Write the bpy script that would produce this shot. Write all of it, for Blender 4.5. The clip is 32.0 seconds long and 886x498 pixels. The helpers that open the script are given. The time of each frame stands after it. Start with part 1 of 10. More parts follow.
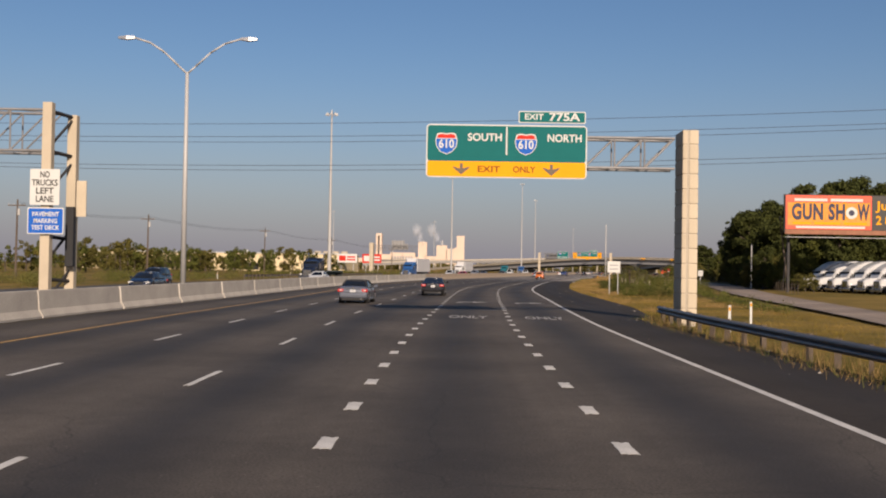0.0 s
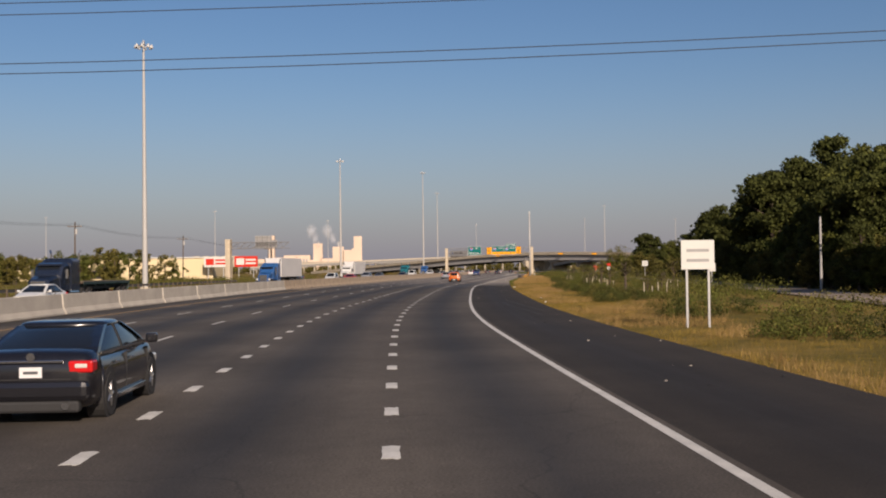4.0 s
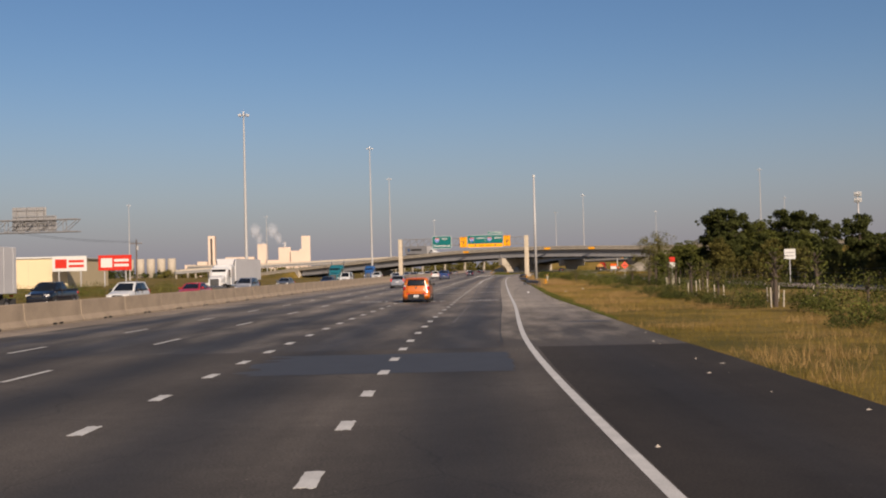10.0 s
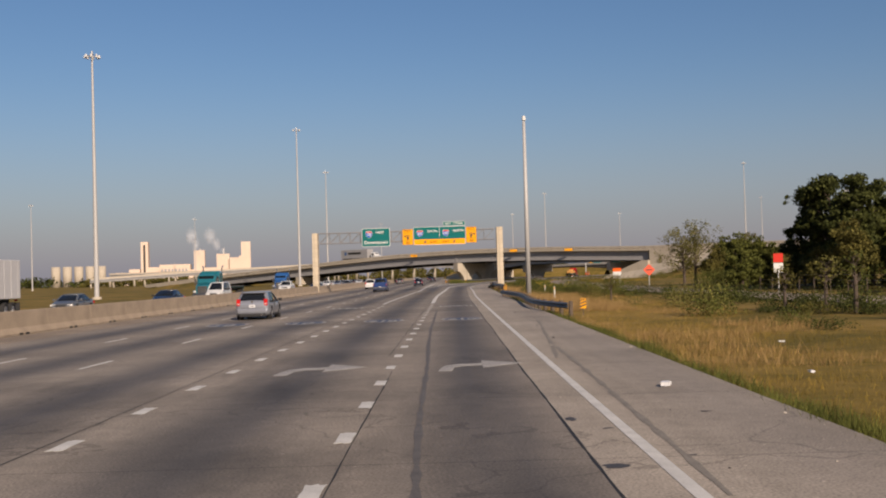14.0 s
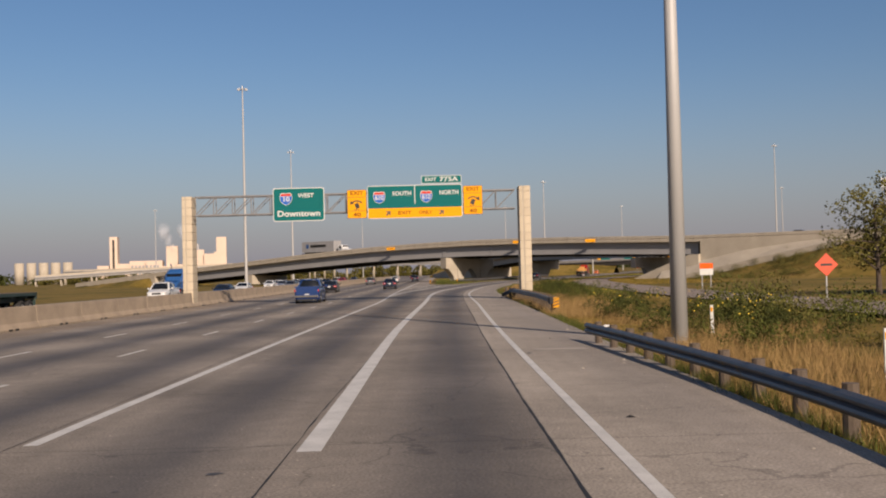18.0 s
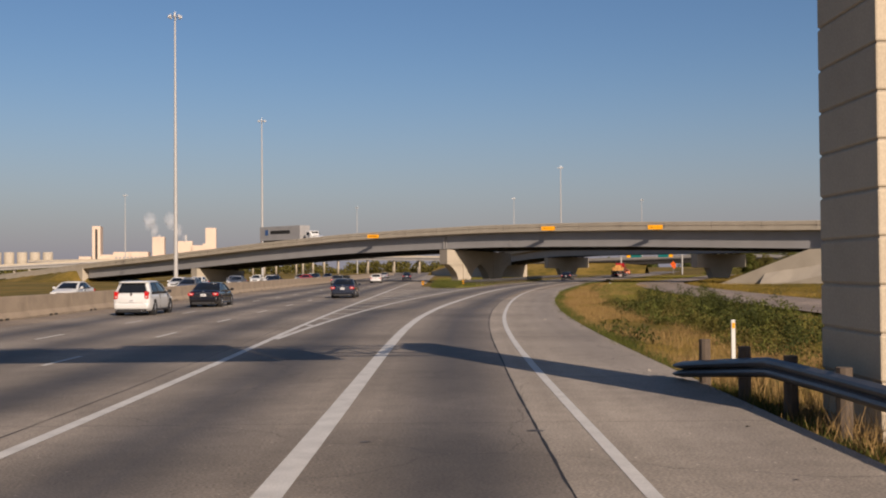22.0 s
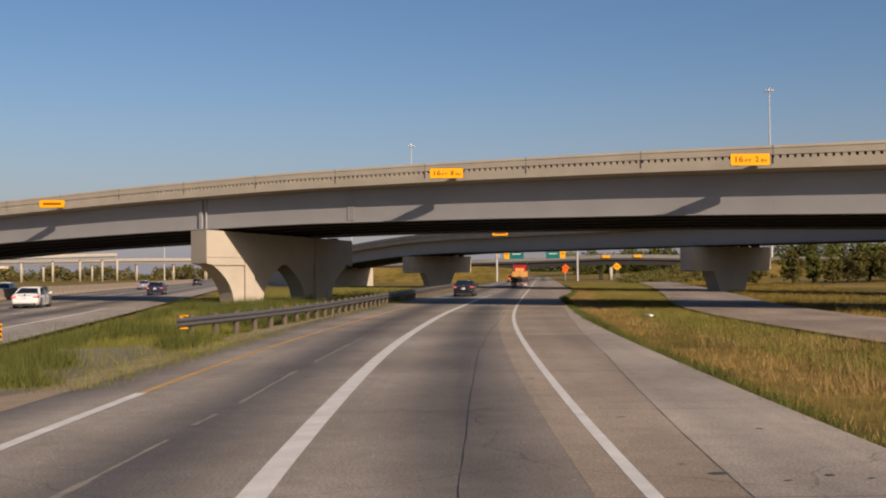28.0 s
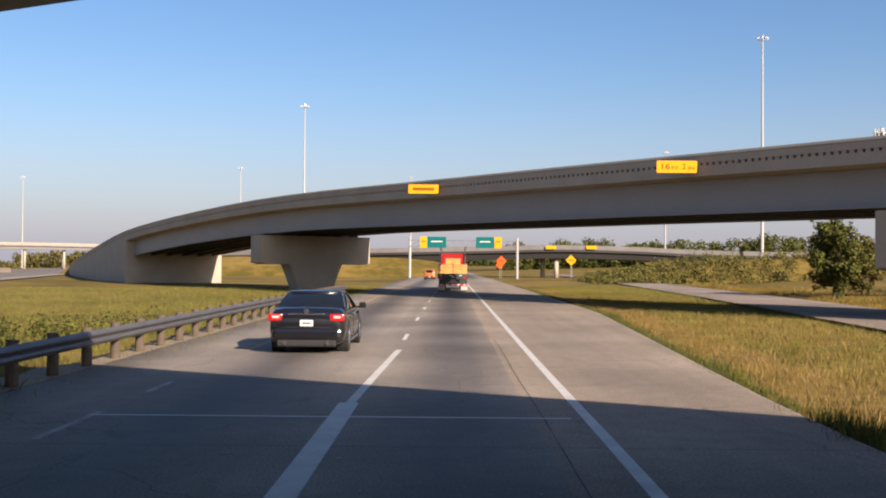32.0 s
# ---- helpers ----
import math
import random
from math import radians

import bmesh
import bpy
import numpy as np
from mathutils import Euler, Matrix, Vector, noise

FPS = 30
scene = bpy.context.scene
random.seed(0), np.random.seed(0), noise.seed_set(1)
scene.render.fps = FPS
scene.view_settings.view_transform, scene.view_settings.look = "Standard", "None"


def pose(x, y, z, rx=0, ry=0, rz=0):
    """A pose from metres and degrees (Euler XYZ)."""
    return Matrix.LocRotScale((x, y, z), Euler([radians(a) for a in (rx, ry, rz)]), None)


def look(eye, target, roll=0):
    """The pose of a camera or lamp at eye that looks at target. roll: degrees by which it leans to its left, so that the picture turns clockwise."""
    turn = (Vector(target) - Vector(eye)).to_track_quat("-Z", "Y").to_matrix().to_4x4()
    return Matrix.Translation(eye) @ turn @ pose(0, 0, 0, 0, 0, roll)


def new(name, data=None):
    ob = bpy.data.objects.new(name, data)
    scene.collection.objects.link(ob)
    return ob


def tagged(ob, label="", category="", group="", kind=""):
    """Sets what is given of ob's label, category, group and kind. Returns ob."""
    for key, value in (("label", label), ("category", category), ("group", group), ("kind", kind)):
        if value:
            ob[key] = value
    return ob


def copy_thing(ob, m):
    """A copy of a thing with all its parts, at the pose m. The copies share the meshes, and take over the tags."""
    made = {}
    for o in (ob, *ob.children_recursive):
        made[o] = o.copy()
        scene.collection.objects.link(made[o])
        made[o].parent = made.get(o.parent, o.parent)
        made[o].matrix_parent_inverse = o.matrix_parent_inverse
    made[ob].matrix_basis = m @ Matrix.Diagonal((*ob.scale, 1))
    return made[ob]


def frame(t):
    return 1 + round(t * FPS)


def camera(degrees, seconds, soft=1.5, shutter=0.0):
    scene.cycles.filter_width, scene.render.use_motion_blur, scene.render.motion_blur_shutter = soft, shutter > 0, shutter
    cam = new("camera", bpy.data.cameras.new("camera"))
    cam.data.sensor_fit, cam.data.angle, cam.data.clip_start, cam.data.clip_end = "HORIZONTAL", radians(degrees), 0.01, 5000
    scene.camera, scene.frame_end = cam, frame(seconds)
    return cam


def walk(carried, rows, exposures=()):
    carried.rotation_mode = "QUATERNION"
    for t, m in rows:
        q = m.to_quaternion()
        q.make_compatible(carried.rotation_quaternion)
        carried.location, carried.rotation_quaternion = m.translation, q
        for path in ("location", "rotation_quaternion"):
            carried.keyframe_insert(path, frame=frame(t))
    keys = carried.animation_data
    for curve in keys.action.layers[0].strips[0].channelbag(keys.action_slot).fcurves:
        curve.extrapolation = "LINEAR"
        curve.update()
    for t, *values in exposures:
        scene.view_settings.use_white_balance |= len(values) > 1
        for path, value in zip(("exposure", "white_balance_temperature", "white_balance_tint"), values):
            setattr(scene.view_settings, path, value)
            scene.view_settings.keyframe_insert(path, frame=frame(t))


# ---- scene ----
cam = camera(44.86, 32.0, soft=2.0)
PATH = [
    (0.0, pose(-0.270, 0.000, 2.133, 91.018, -0.938, 0.650)),
    (1.0, pose(-0.158, 17.736, 2.113, 91.034, -0.763, -1.405)),
    (1.5, pose(0.162, 26.085, 2.113, 91.130, -0.440, -2.511)),
    (2.0, pose(0.601, 34.228, 2.085, 91.047, -0.119, -3.281)),
    (2.5, pose(0.970, 42.279, 2.070, 91.084, 0.323, -3.790)),
    (3.0, pose(1.443, 50.557, 2.102, 91.091, 0.462, -4.114)),
    (3.5, pose(1.988, 58.582, 2.098, 91.070, 0.456, -4.516)),
    (5.5, pose(4.390, 93.085, 2.102, 91.187, 1.504, -4.644)),
    (6.0, pose(5.080, 102.319, 2.105, 91.202, 1.631, -4.339)),
    (6.5, pose(5.809, 111.480, 2.101, 91.150, 1.592, -4.075)),
    (7.0, pose(6.516, 120.247, 2.102, 91.084, 1.530, -4.023)),
    (7.5, pose(7.262, 128.711, 2.103, 91.136, 1.482, -4.331)),
    (8.0, pose(8.057, 136.797, 2.103, 91.120, 1.413, -4.758)),
    (8.5, pose(8.915, 145.039, 2.097, 91.193, 1.321, -5.326)),
    (9.0, pose(9.776, 153.268, 2.096, 91.114, 1.225, -5.897)),
    (9.5, pose(10.750, 161.695, 2.092, 91.048, 1.291, -6.450)),
    (10.0, pose(11.808, 170.900, 2.095, 91.077, 1.388, -7.053)),
    (10.5, pose(12.936, 180.054, 2.101, 91.193, 1.349, -7.584)),
    (11.0, pose(14.125, 188.637, 2.104, 91.257, 1.232, -8.089)),
    (11.5, pose(15.427, 196.740, 2.098, 91.078, 1.095, -8.475)),
    (12.0, pose(16.790, 205.012, 2.095, 91.490, 1.191, -8.718)),
    (12.5, pose(18.137, 213.648, 2.104, 91.254, 0.967, -8.800)),
    (13.0, pose(19.494, 222.006, 2.066, 91.171, 1.158, -8.996)),
    (13.5, pose(20.874, 230.682, 2.105, 91.398, 1.481, -9.377)),
    (14.0, pose(22.310, 238.667, 2.093, 91.381, 1.619, -9.713)),
    (14.5, pose(23.819, 247.634, 2.110, 91.437, 1.594, -10.023)),
    (16.5, pose(29.582, 279.979, 2.099, 91.194, 0.973, -10.489)),
    (17.0, pose(31.250, 288.495, 2.099, 91.023, 1.214, -10.458)),
    (17.5, pose(32.694, 296.097, 2.104, 91.292, 1.009, -10.413)),
    (18.0, pose(34.247, 304.338, 2.113, 91.251, 1.438, -10.397)),
    (18.5, pose(35.811, 312.951, 2.095, 91.197, 1.278, -10.325)),
    (19.0, pose(37.339, 321.484, 2.075, 91.085, 1.141, -10.349)),
    (19.5, pose(38.809, 329.207, 2.103, 91.188, 1.078, -10.273)),
    (20.0, pose(40.304, 337.306, 2.092, 91.063, 1.039, -10.160)),
    (21.0, pose(43.372, 353.544, 2.078, 91.232, 0.834, -9.986)),
    (21.5, pose(45.065, 361.939, 2.127, 91.347, 0.622, -10.103)),
    (22.0, pose(46.658, 370.092, 2.111, 91.091, 0.482, -10.299)),
    (22.5, pose(48.004, 378.238, 2.096, 91.019, 0.450, -10.486)),
    (23.0, pose(49.299, 385.793, 2.096, 91.194, 0.570, -10.549)),
    (23.5, pose(50.700, 393.470, 2.094, 91.081, 0.631, -10.757)),
    (24.0, pose(52.247, 401.208, 2.087, 91.238, 0.441, -11.316)),
    (24.5, pose(54.043, 409.336, 2.085, 91.079, 0.409, -12.135)),
    (25.0, pose(56.110, 417.917, 2.116, 91.387, 0.719, -13.352)),
    (25.5, pose(58.148, 426.038, 2.097, 91.198, 0.226, -14.173)),
    (27.5, pose(67.622, 459.379, 2.112, 91.330, 0.336, -18.202)),
    (28.0, pose(70.262, 467.063, 2.098, 91.301, 0.552, -19.038)),
    (28.5, pose(73.027, 475.064, 2.090, 91.325, 0.475, -19.083)),
    (29.0, pose(76.058, 483.768, 2.103, 91.555, -0.096, -19.689)),
    (29.5, pose(79.106, 492.068, 2.115, 91.455, -0.751, -20.845)),
    (30.0, pose(82.259, 500.066, 2.109, 91.118, -0.552, -21.665)),
    (30.5, pose(85.599, 508.256, 2.096, 90.978, -0.484, -22.119)),
    (31.0, pose(89.088, 516.652, 2.101, 91.157, -0.622, -22.687)),
    (31.5, pose(92.451, 524.514, 2.092, 91.044, -0.470, -23.379)),
    (32.0, pose(95.820, 532.284, 2.098, 90.931, -0.421, -23.859)),
]
walk(cam, PATH, [(0.0, 0.4, 6550, 20), (2.0, 0.4, 6550, 20), (12.0, 0.39, 6550, 20), (25.0, 0.4, 6600, 20), (28.0, 0.54, 6650, 20), (29.0, 0.74, 6650, 20), (30.0, 1.02, 6650, 20), (30.5, 0.92, 6650, 20), (31.0, 0.94, 6500, 20), (31.5, 1.02, 6500, 20), (32.0, 1.24, 6400, 20)])

# ---------------------------------------------------------------- world, sun
SUN_DIR = Vector((-0.46, 1.905, -1.0)).normalized()
world = bpy.data.worlds.new("sky")
scene.world = world
world.use_nodes = True
wn = world.node_tree.nodes
sky = wn.new("ShaderNodeTexSky")
sky.sky_type = "NISHITA"
sky.sun_disc = False
sky.sun_elevation = radians(27.0)
sky.sun_rotation = radians(166.4)
sky.air_density = 1.0
sky.dust_density = 1.6
sky.ozone_density = 2.4
wn["Background"].inputs["Strength"].default_value = 0.058
# a band of lavender-grey haze all round the horizon, thinning upwards
way = wn.new("ShaderNodeTexCoord")
up = wn.new("ShaderNodeSeparateXYZ")
thin = wn.new("ShaderNodeMapRange")
thin.interpolation_type = "SMOOTHERSTEP"
thin.inputs["From Min"].default_value = 0.22
thin.inputs["From Max"].default_value = -0.10
thin.inputs["To Max"].default_value = 0.80
haze = wn.new("ShaderNodeMix")
haze.data_type = "RGBA"
haze.inputs["B"].default_value = (3.95, 3.85, 4.55, 1)
wl = world.node_tree.links
wl.new(way.outputs["Generated"], up.inputs[0])
wl.new(up.outputs["Z"], thin.inputs["Value"])
wl.new(thin.outputs["Result"], haze.inputs["Factor"])
clear = wn.new("ShaderNodeHueSaturation")
clear.inputs["Saturation"].default_value = 1.21
clear.inputs["Value"].default_value = 1.05
wl.new(sky.outputs["Color"], clear.inputs["Color"])
wl.new(clear.outputs["Color"], haze.inputs["A"])
wl.new(haze.outputs["Result"], wn["Background"].inputs["Color"])
sun_data = bpy.data.lights.new("sun", "SUN")
sun_data.energy = 5.0
sun_data.angle = radians(0.6)
sun_data.color = (1.0, 0.87, 0.68)
sun = new("sun", sun_data)
sun.matrix_world = look((0, 0, 80), Vector((0, 0, 80)) + SUN_DIR)
scene.view_settings.exposure = 0.0


# ---------------------------------------------------------------- materials
TONE = 0.72


def mat(name, base, rough=0.8, metal=0.0, var=0.25, scale=3.0, fine=40.0, bump=0.15, dist=0.01, island=0.0, obj_random=0.0, tint=None):
    """A surface with two scales of variation, bump, and optional change from piece to piece."""
    m = bpy.data.materials.new(name)
    m.use_nodes = True
    nt = m.node_tree
    n, l = nt.nodes, nt.links
    b = n["Principled BSDF"]
    b.inputs["Roughness"].default_value = rough
    b.inputs["Metallic"].default_value = metal
    tc = n.new("ShaderNodeTexCoord")
    n1 = n.new("ShaderNodeTexNoise")
    n1.inputs["Scale"].default_value = scale
    n1.inputs["Detail"].default_value = 5
    n2 = n.new("ShaderNodeTexNoise")
    n2.inputs["Scale"].default_value = fine
    n2.inputs["Detail"].default_value = 3
    l.new(tc.outputs["Object"], n1.inputs["Vector"])
    l.new(tc.outputs["Object"], n2.inputs["Vector"])
    add = n.new("ShaderNodeMath")
    add.operation = "ADD"
    l.new(n1.outputs["Fac"], add.inputs[0])
    l.new(n2.outputs["Fac"], add.inputs[1])
    rng = n.new("ShaderNodeMapRange")
    rng.inputs["From Min"].default_value = 0.65
    rng.inputs["From Max"].default_value = 1.35
    l.new(add.outputs[0], rng.inputs["Value"])
    mix = n.new("ShaderNodeMix")
    mix.data_type = "RGBA"
    c = Vector(base) * TONE
    lo = c * (1 - var)
    hi = c * (1 + var)
    if tint:
        hi = Vector(tint) * TONE
    mix.inputs["A"].default_value = (*lo, 1)
    mix.inputs["B"].default_value = (*[min(v, 1) for v in hi], 1)
    l.new(rng.outputs["Result"], mix.inputs["Factor"])
    out = mix.outputs["Result"]
    if island or obj_random:
        hs = n.new("ShaderNodeHueSaturation")
        r2 = n.new("ShaderNodeMapRange")
        amount = island or obj_random
        r2.inputs["To Min"].default_value = 1 - amount
        r2.inputs["To Max"].default_value = 1 + amount
        if island:
            g = n.new("ShaderNodeNewGeometry")
            l.new(g.outputs["Random Per Island"], r2.inputs["Value"])
        else:
            g = n.new("ShaderNodeObjectInfo")
            l.new(g.outputs["Random"], r2.inputs["Value"])
        l.new(r2.outputs["Result"], hs.inputs["Value"])
        l.new(out, hs.inputs["Color"])
        out = hs.outputs["Color"]
    l.new(out, b.inputs["Base Color"])
    if bump:
        bp = n.new("ShaderNodeBump")
        bp.inputs["Strength"].default_value = bump
        bp.inputs["Distance"].default_value = dist
        l.new(add.outputs[0], bp.inputs["Height"])
        l.new(bp.outputs["Normal"], b.inputs["Normal"])
    return m


def math_node(n, l, op, a, b=None, clamp=False):
    k = n.new("ShaderNodeMath")
    k.operation = op
    k.use_clamp = clamp
    for i, v in enumerate((a, b)):
        if v is None:
            continue
        if isinstance(v, (int, float)):
            k.inputs[i].default_value = v
        else:
            l.new(v, k.inputs[i])
    return k.outputs[0]


def pavement_mat(name, base, centre, rough, joints=0.0, lane=3.7, patches=0.3, stain=None):
    """Road surface: u runs across the lanes, v along them. Oil-dark lane centres, polished wheel tracks, blotches, cracks, sawn joints."""
    m = bpy.data.materials.new(name)
    m.use_nodes = True
    n, l = m.node_tree.nodes, m.node_tree.links
    b = n["Principled BSDF"]
    uv = n.new("ShaderNodeUVMap")
    sep = n.new("ShaderNodeSeparateXYZ")
    l.new(uv.outputs["UV"], sep.inputs[0])
    u, v = sep.outputs[0], sep.outputs[1]
    geo = n.new("ShaderNodeNewGeometry")
    big = n.new("ShaderNodeTexNoise")
    big.inputs["Scale"].default_value = 0.18
    big.inputs["Detail"].default_value = 6
    l.new(geo.outputs["Position"], big.inputs["Vector"])
    grain = n.new("ShaderNodeTexNoise")
    grain.inputs["Scale"].default_value = 30
    grain.inputs["Detail"].default_value = 4
    l.new(geo.outputs["Position"], grain.inputs["Vector"])
    # streaks run along the lane
    mp = n.new("ShaderNodeCombineXYZ")
    l.new(math_node(n, l, "MULTIPLY", u, 2.2), mp.inputs[0])
    l.new(math_node(n, l, "MULTIPLY", v, 0.03), mp.inputs[1])
    streak = n.new("ShaderNodeTexNoise")
    streak.inputs["Scale"].default_value = 1.0
    streak.inputs["Detail"].default_value = 5
    l.new(mp.outputs[0], streak.inputs["Vector"])
    phase = math_node(n, l, "MULTIPLY", u, 2 * math.pi / lane)
    cosv = math_node(n, l, "COSINE", phase)          # -1 in the lane's middle
    mid = math_node(n, l, "MULTIPLY", math_node(n, l, "SUBTRACT", 1.0, cosv), 0.5)
    mid = math_node(n, l, "POWER", mid, 1.4)
    mid = math_node(n, l, "MULTIPLY", mid, math_node(n, l, "ADD", math_node(n, l, "MULTIPLY", streak.outputs["Fac"], 0.9), 0.45), True)
    mix = n.new("ShaderNodeMix")
    mix.data_type = "RGBA"
    mix.inputs["A"].default_value = (*(Vector(base) * TONE), 1)
    mix.inputs["B"].default_value = (*(Vector(centre) * TONE), 1)
    l.new(mid, mix.inputs["Factor"])
    out = mix.outputs["Result"]
    # large blotches
    blot = n.new("ShaderNodeMapRange")
    blot.inputs["From Min"].default_value = 0.35
    blot.inputs["From Max"].default_value = 0.7
    blot.inputs["To Min"].default_value = 1 - patches
    blot.inputs["To Max"].default_value = 1 + patches * 0.6
    l.new(big.outputs["Fac"], blot.inputs["Value"])
    gr = n.new("ShaderNodeMapRange")
    gr.inputs["From Min"].default_value = 0.3
    gr.inputs["From Max"].default_value = 0.7
    gr.inputs["To Min"].default_value = 0.62
    gr.inputs["To Max"].default_value = 1.38
    l.new(grain.outputs["Fac"], gr.inputs["Value"])
    val = math_node(n, l, "MULTIPLY", blot.outputs["Result"], gr.outputs["Result"])
    mid_n = n.new("ShaderNodeTexNoise")
    mid_n.inputs["Scale"].default_value = 2.2
    mid_n.inputs["Detail"].default_value = 7
    mid_n.inputs["Roughness"].default_value = 0.7
    l.new(geo.outputs["Position"], mid_n.inputs["Vector"])
    val = math_node(n, l, "MULTIPLY", val, math_node(n, l, "ADD", math_node(n, l, "MULTIPLY", mid_n.outputs["Fac"], 0.7), 0.65))
    val = math_node(n, l, "MULTIPLY", val, math_node(n, l, "ADD", math_node(n, l, "MULTIPLY", streak.outputs["Fac"], 0.5), 0.75))
    # scattered pale chips of stone
    chip = n.new("ShaderNodeTexVoronoi")
    chip.inputs["Scale"].default_value = 3.2
    l.new(geo.outputs["Position"], chip.inputs["Vector"])
    val = math_node(n, l, "ADD", val, math_node(n, l, "MULTIPLY", math_node(n, l, "LESS_THAN", chip.outputs["Distance"], 0.055), 0.9))
    if joints:
        wob = math_node(n, l, "MULTIPLY", grain.outputs["Fac"], 0.02)
        fr = math_node(n, l, "FRACT", math_node(n, l, "DIVIDE", math_node(n, l, "ADD", v, wob), joints))
        line = math_node(n, l, "LESS_THAN", fr, 0.025 / joints)
        val = math_node(n, l, "MULTIPLY", val, math_node(n, l, "SUBTRACT", 1.0, math_node(n, l, "MULTIPLY", line, 0.55)))
    cr = n.new("ShaderNodeTexVoronoi")
    cr.feature = "DISTANCE_TO_EDGE"
    cr.inputs["Scale"].default_value = 0.16
    cv = n.new("ShaderNodeVectorMath")
    cv.operation = "ADD"
    nn = n.new("ShaderNodeTexNoise")
    nn.inputs["Scale"].default_value = 0.8
    nn.inputs["Detail"].default_value = 6
    l.new(geo.outputs["Position"], nn.inputs["Vector"])
    l.new(geo.outputs["Position"], cv.inputs[0])
    l.new(nn.outputs["Color"], cv.inputs[1])
    l.new(cv.outputs[0], cr.inputs["Vector"])
    crack = math_node(n, l, "LESS_THAN", cr.outputs["Distance"], 0.0022)
    val = math_node(n, l, "MULTIPLY", val, math_node(n, l, "SUBTRACT", 1.0, math_node(n, l, "MULTIPLY", crack, 0.3)))
    if stain:
        # tracked-on tar that thins out along the road
        sn = n.new("ShaderNodeTexNoise")
        sn.inputs["Scale"].default_value = 0.5
        sn.inputs["Detail"].default_value = 6
        sv = n.new("ShaderNodeCombineXYZ")
        l.new(math_node(n, l, "MULTIPLY", u, 1.6), sv.inputs[0])
        l.new(math_node(n, l, "MULTIPLY", v, 0.35), sv.inputs[1])
        l.new(sv.outputs[0], sn.inputs["Vector"])
        f = math_node(n, l, "DIVIDE", math_node(n, l, "SUBTRACT", stain[1], v), stain[1] - stain[0])
        f = math_node(n, l, "ADD", f, math_node(n, l, "MULTIPLY", math_node(n, l, "SUBTRACT", sn.outputs["Fac"], 0.5), 2.4))
        f = math_node(n, l, "MULTIPLY", f, stain[2], True)
        tar = n.new("ShaderNodeMix")
        tar.data_type = "RGBA"
        l.new(math_node(n, l, "MINIMUM", f, stain[2]), tar.inputs["Factor"])
        l.new(out, tar.inputs["A"])
        tar.inputs["B"].default_value = (0.031, 0.028, 0.026, 1)
        out = tar.outputs["Result"]
    hs = n.new("ShaderNodeHueSaturation")
    l.new(out, hs.inputs["Color"])
    l.new(val, hs.inputs["Value"])
    l.new(hs.outputs["Color"], b.inputs["Base Color"])
    b.inputs["Specular IOR Level"].default_value = 0.22
    rr = math_node(n, l, "SUBTRACT", rough + 0.06, math_node(n, l, "MULTIPLY", mid, 0.14))
    l.new(rr, b.inputs["Roughness"])
    bp = n.new("ShaderNodeBump")
    bp.inputs["Strength"].default_value = 0.35
    bp.inputs["Distance"].default_value = 0.006
    l.new(grain.outputs["Fac"], bp.inputs["Height"])
    l.new(bp.outputs["Normal"], b.inputs["Normal"])
    return m


def ground_mat(name="grassland", gain=0.72, island=0.0):
    m = bpy.data.materials.new(name)
    m.use_nodes = True
    n, l = m.node_tree.nodes, m.node_tree.links
    b = n["Principled BSDF"]
    b.inputs["Roughness"].default_value = 0.95
    geo = n.new("ShaderNodeNewGeometry")
    a = n.new("ShaderNodeTexNoise")
    a.inputs["Scale"].default_value = 0.07
    a.inputs["Detail"].default_value = 7
    c = n.new("ShaderNodeTexNoise")
    c.inputs["Scale"].default_value = 2.5
    c.inputs["Detail"].default_value = 5
    l.new(geo.outputs["Position"], a.inputs["Vector"])
    l.new(geo.outputs["Position"], c.inputs["Vector"])
    d = n.new("ShaderNodeTexNoise")
    d.inputs["Scale"].default_value = 0.45
    d.inputs["Detail"].default_value = 6
    l.new(geo.outputs["Position"], d.inputs["Vector"])
    r = n.new("ShaderNodeValToRGB")
    e = r.color_ramp.elements
    e[0].position, e[0].color = 0.30, (0.060, 0.059, 0.011, 1)
    e[1].position, e[1].color = 0.72, (0.36, 0.235, 0.080, 1)
    k = e.new(0.44)
    k.color = (0.124, 0.095, 0.017, 1)
    k = e.new(0.54)
    k.color = (0.222, 0.150, 0.032, 1)
    f = math_node(n, l, "ADD", math_node(n, l, "MULTIPLY", a.outputs["Fac"], 0.5), math_node(n, l, "MULTIPLY", c.outputs["Fac"], 0.17))
    f = math_node(n, l, "ADD", f, math_node(n, l, "MULTIPLY", d.outputs["Fac"], 0.33))
    l.new(f, r.inputs["Fac"])
    hs = n.new("ShaderNodeHueSaturation")
    hs.inputs["Value"].default_value = gain
    if island:
        r2 = n.new("ShaderNodeMapRange")
        r2.inputs["To Min"].default_value = gain * (1 - island)
        r2.inputs["To Max"].default_value = gain * (1 + island)
        l.new(geo.outputs["Random Per Island"], r2.inputs["Value"])
        l.new(r2.outputs["Result"], hs.inputs["Value"])
    l.new(r.outputs["Color"], hs.inputs["Color"])
    l.new(hs.outputs["Color"], b.inputs["Base Color"])
    b.inputs["Specular IOR Level"].default_value = 0.15
    bp = n.new("ShaderNodeBump")
    bp.inputs["Strength"].default_value = 0.0 if island else 0.6
    bp.inputs["Distance"].default_value = 0.08
    l.new(c.outputs["Fac"], bp.inputs["Height"])
    l.new(bp.outputs["Normal"], b.inputs["Normal"])
    return m


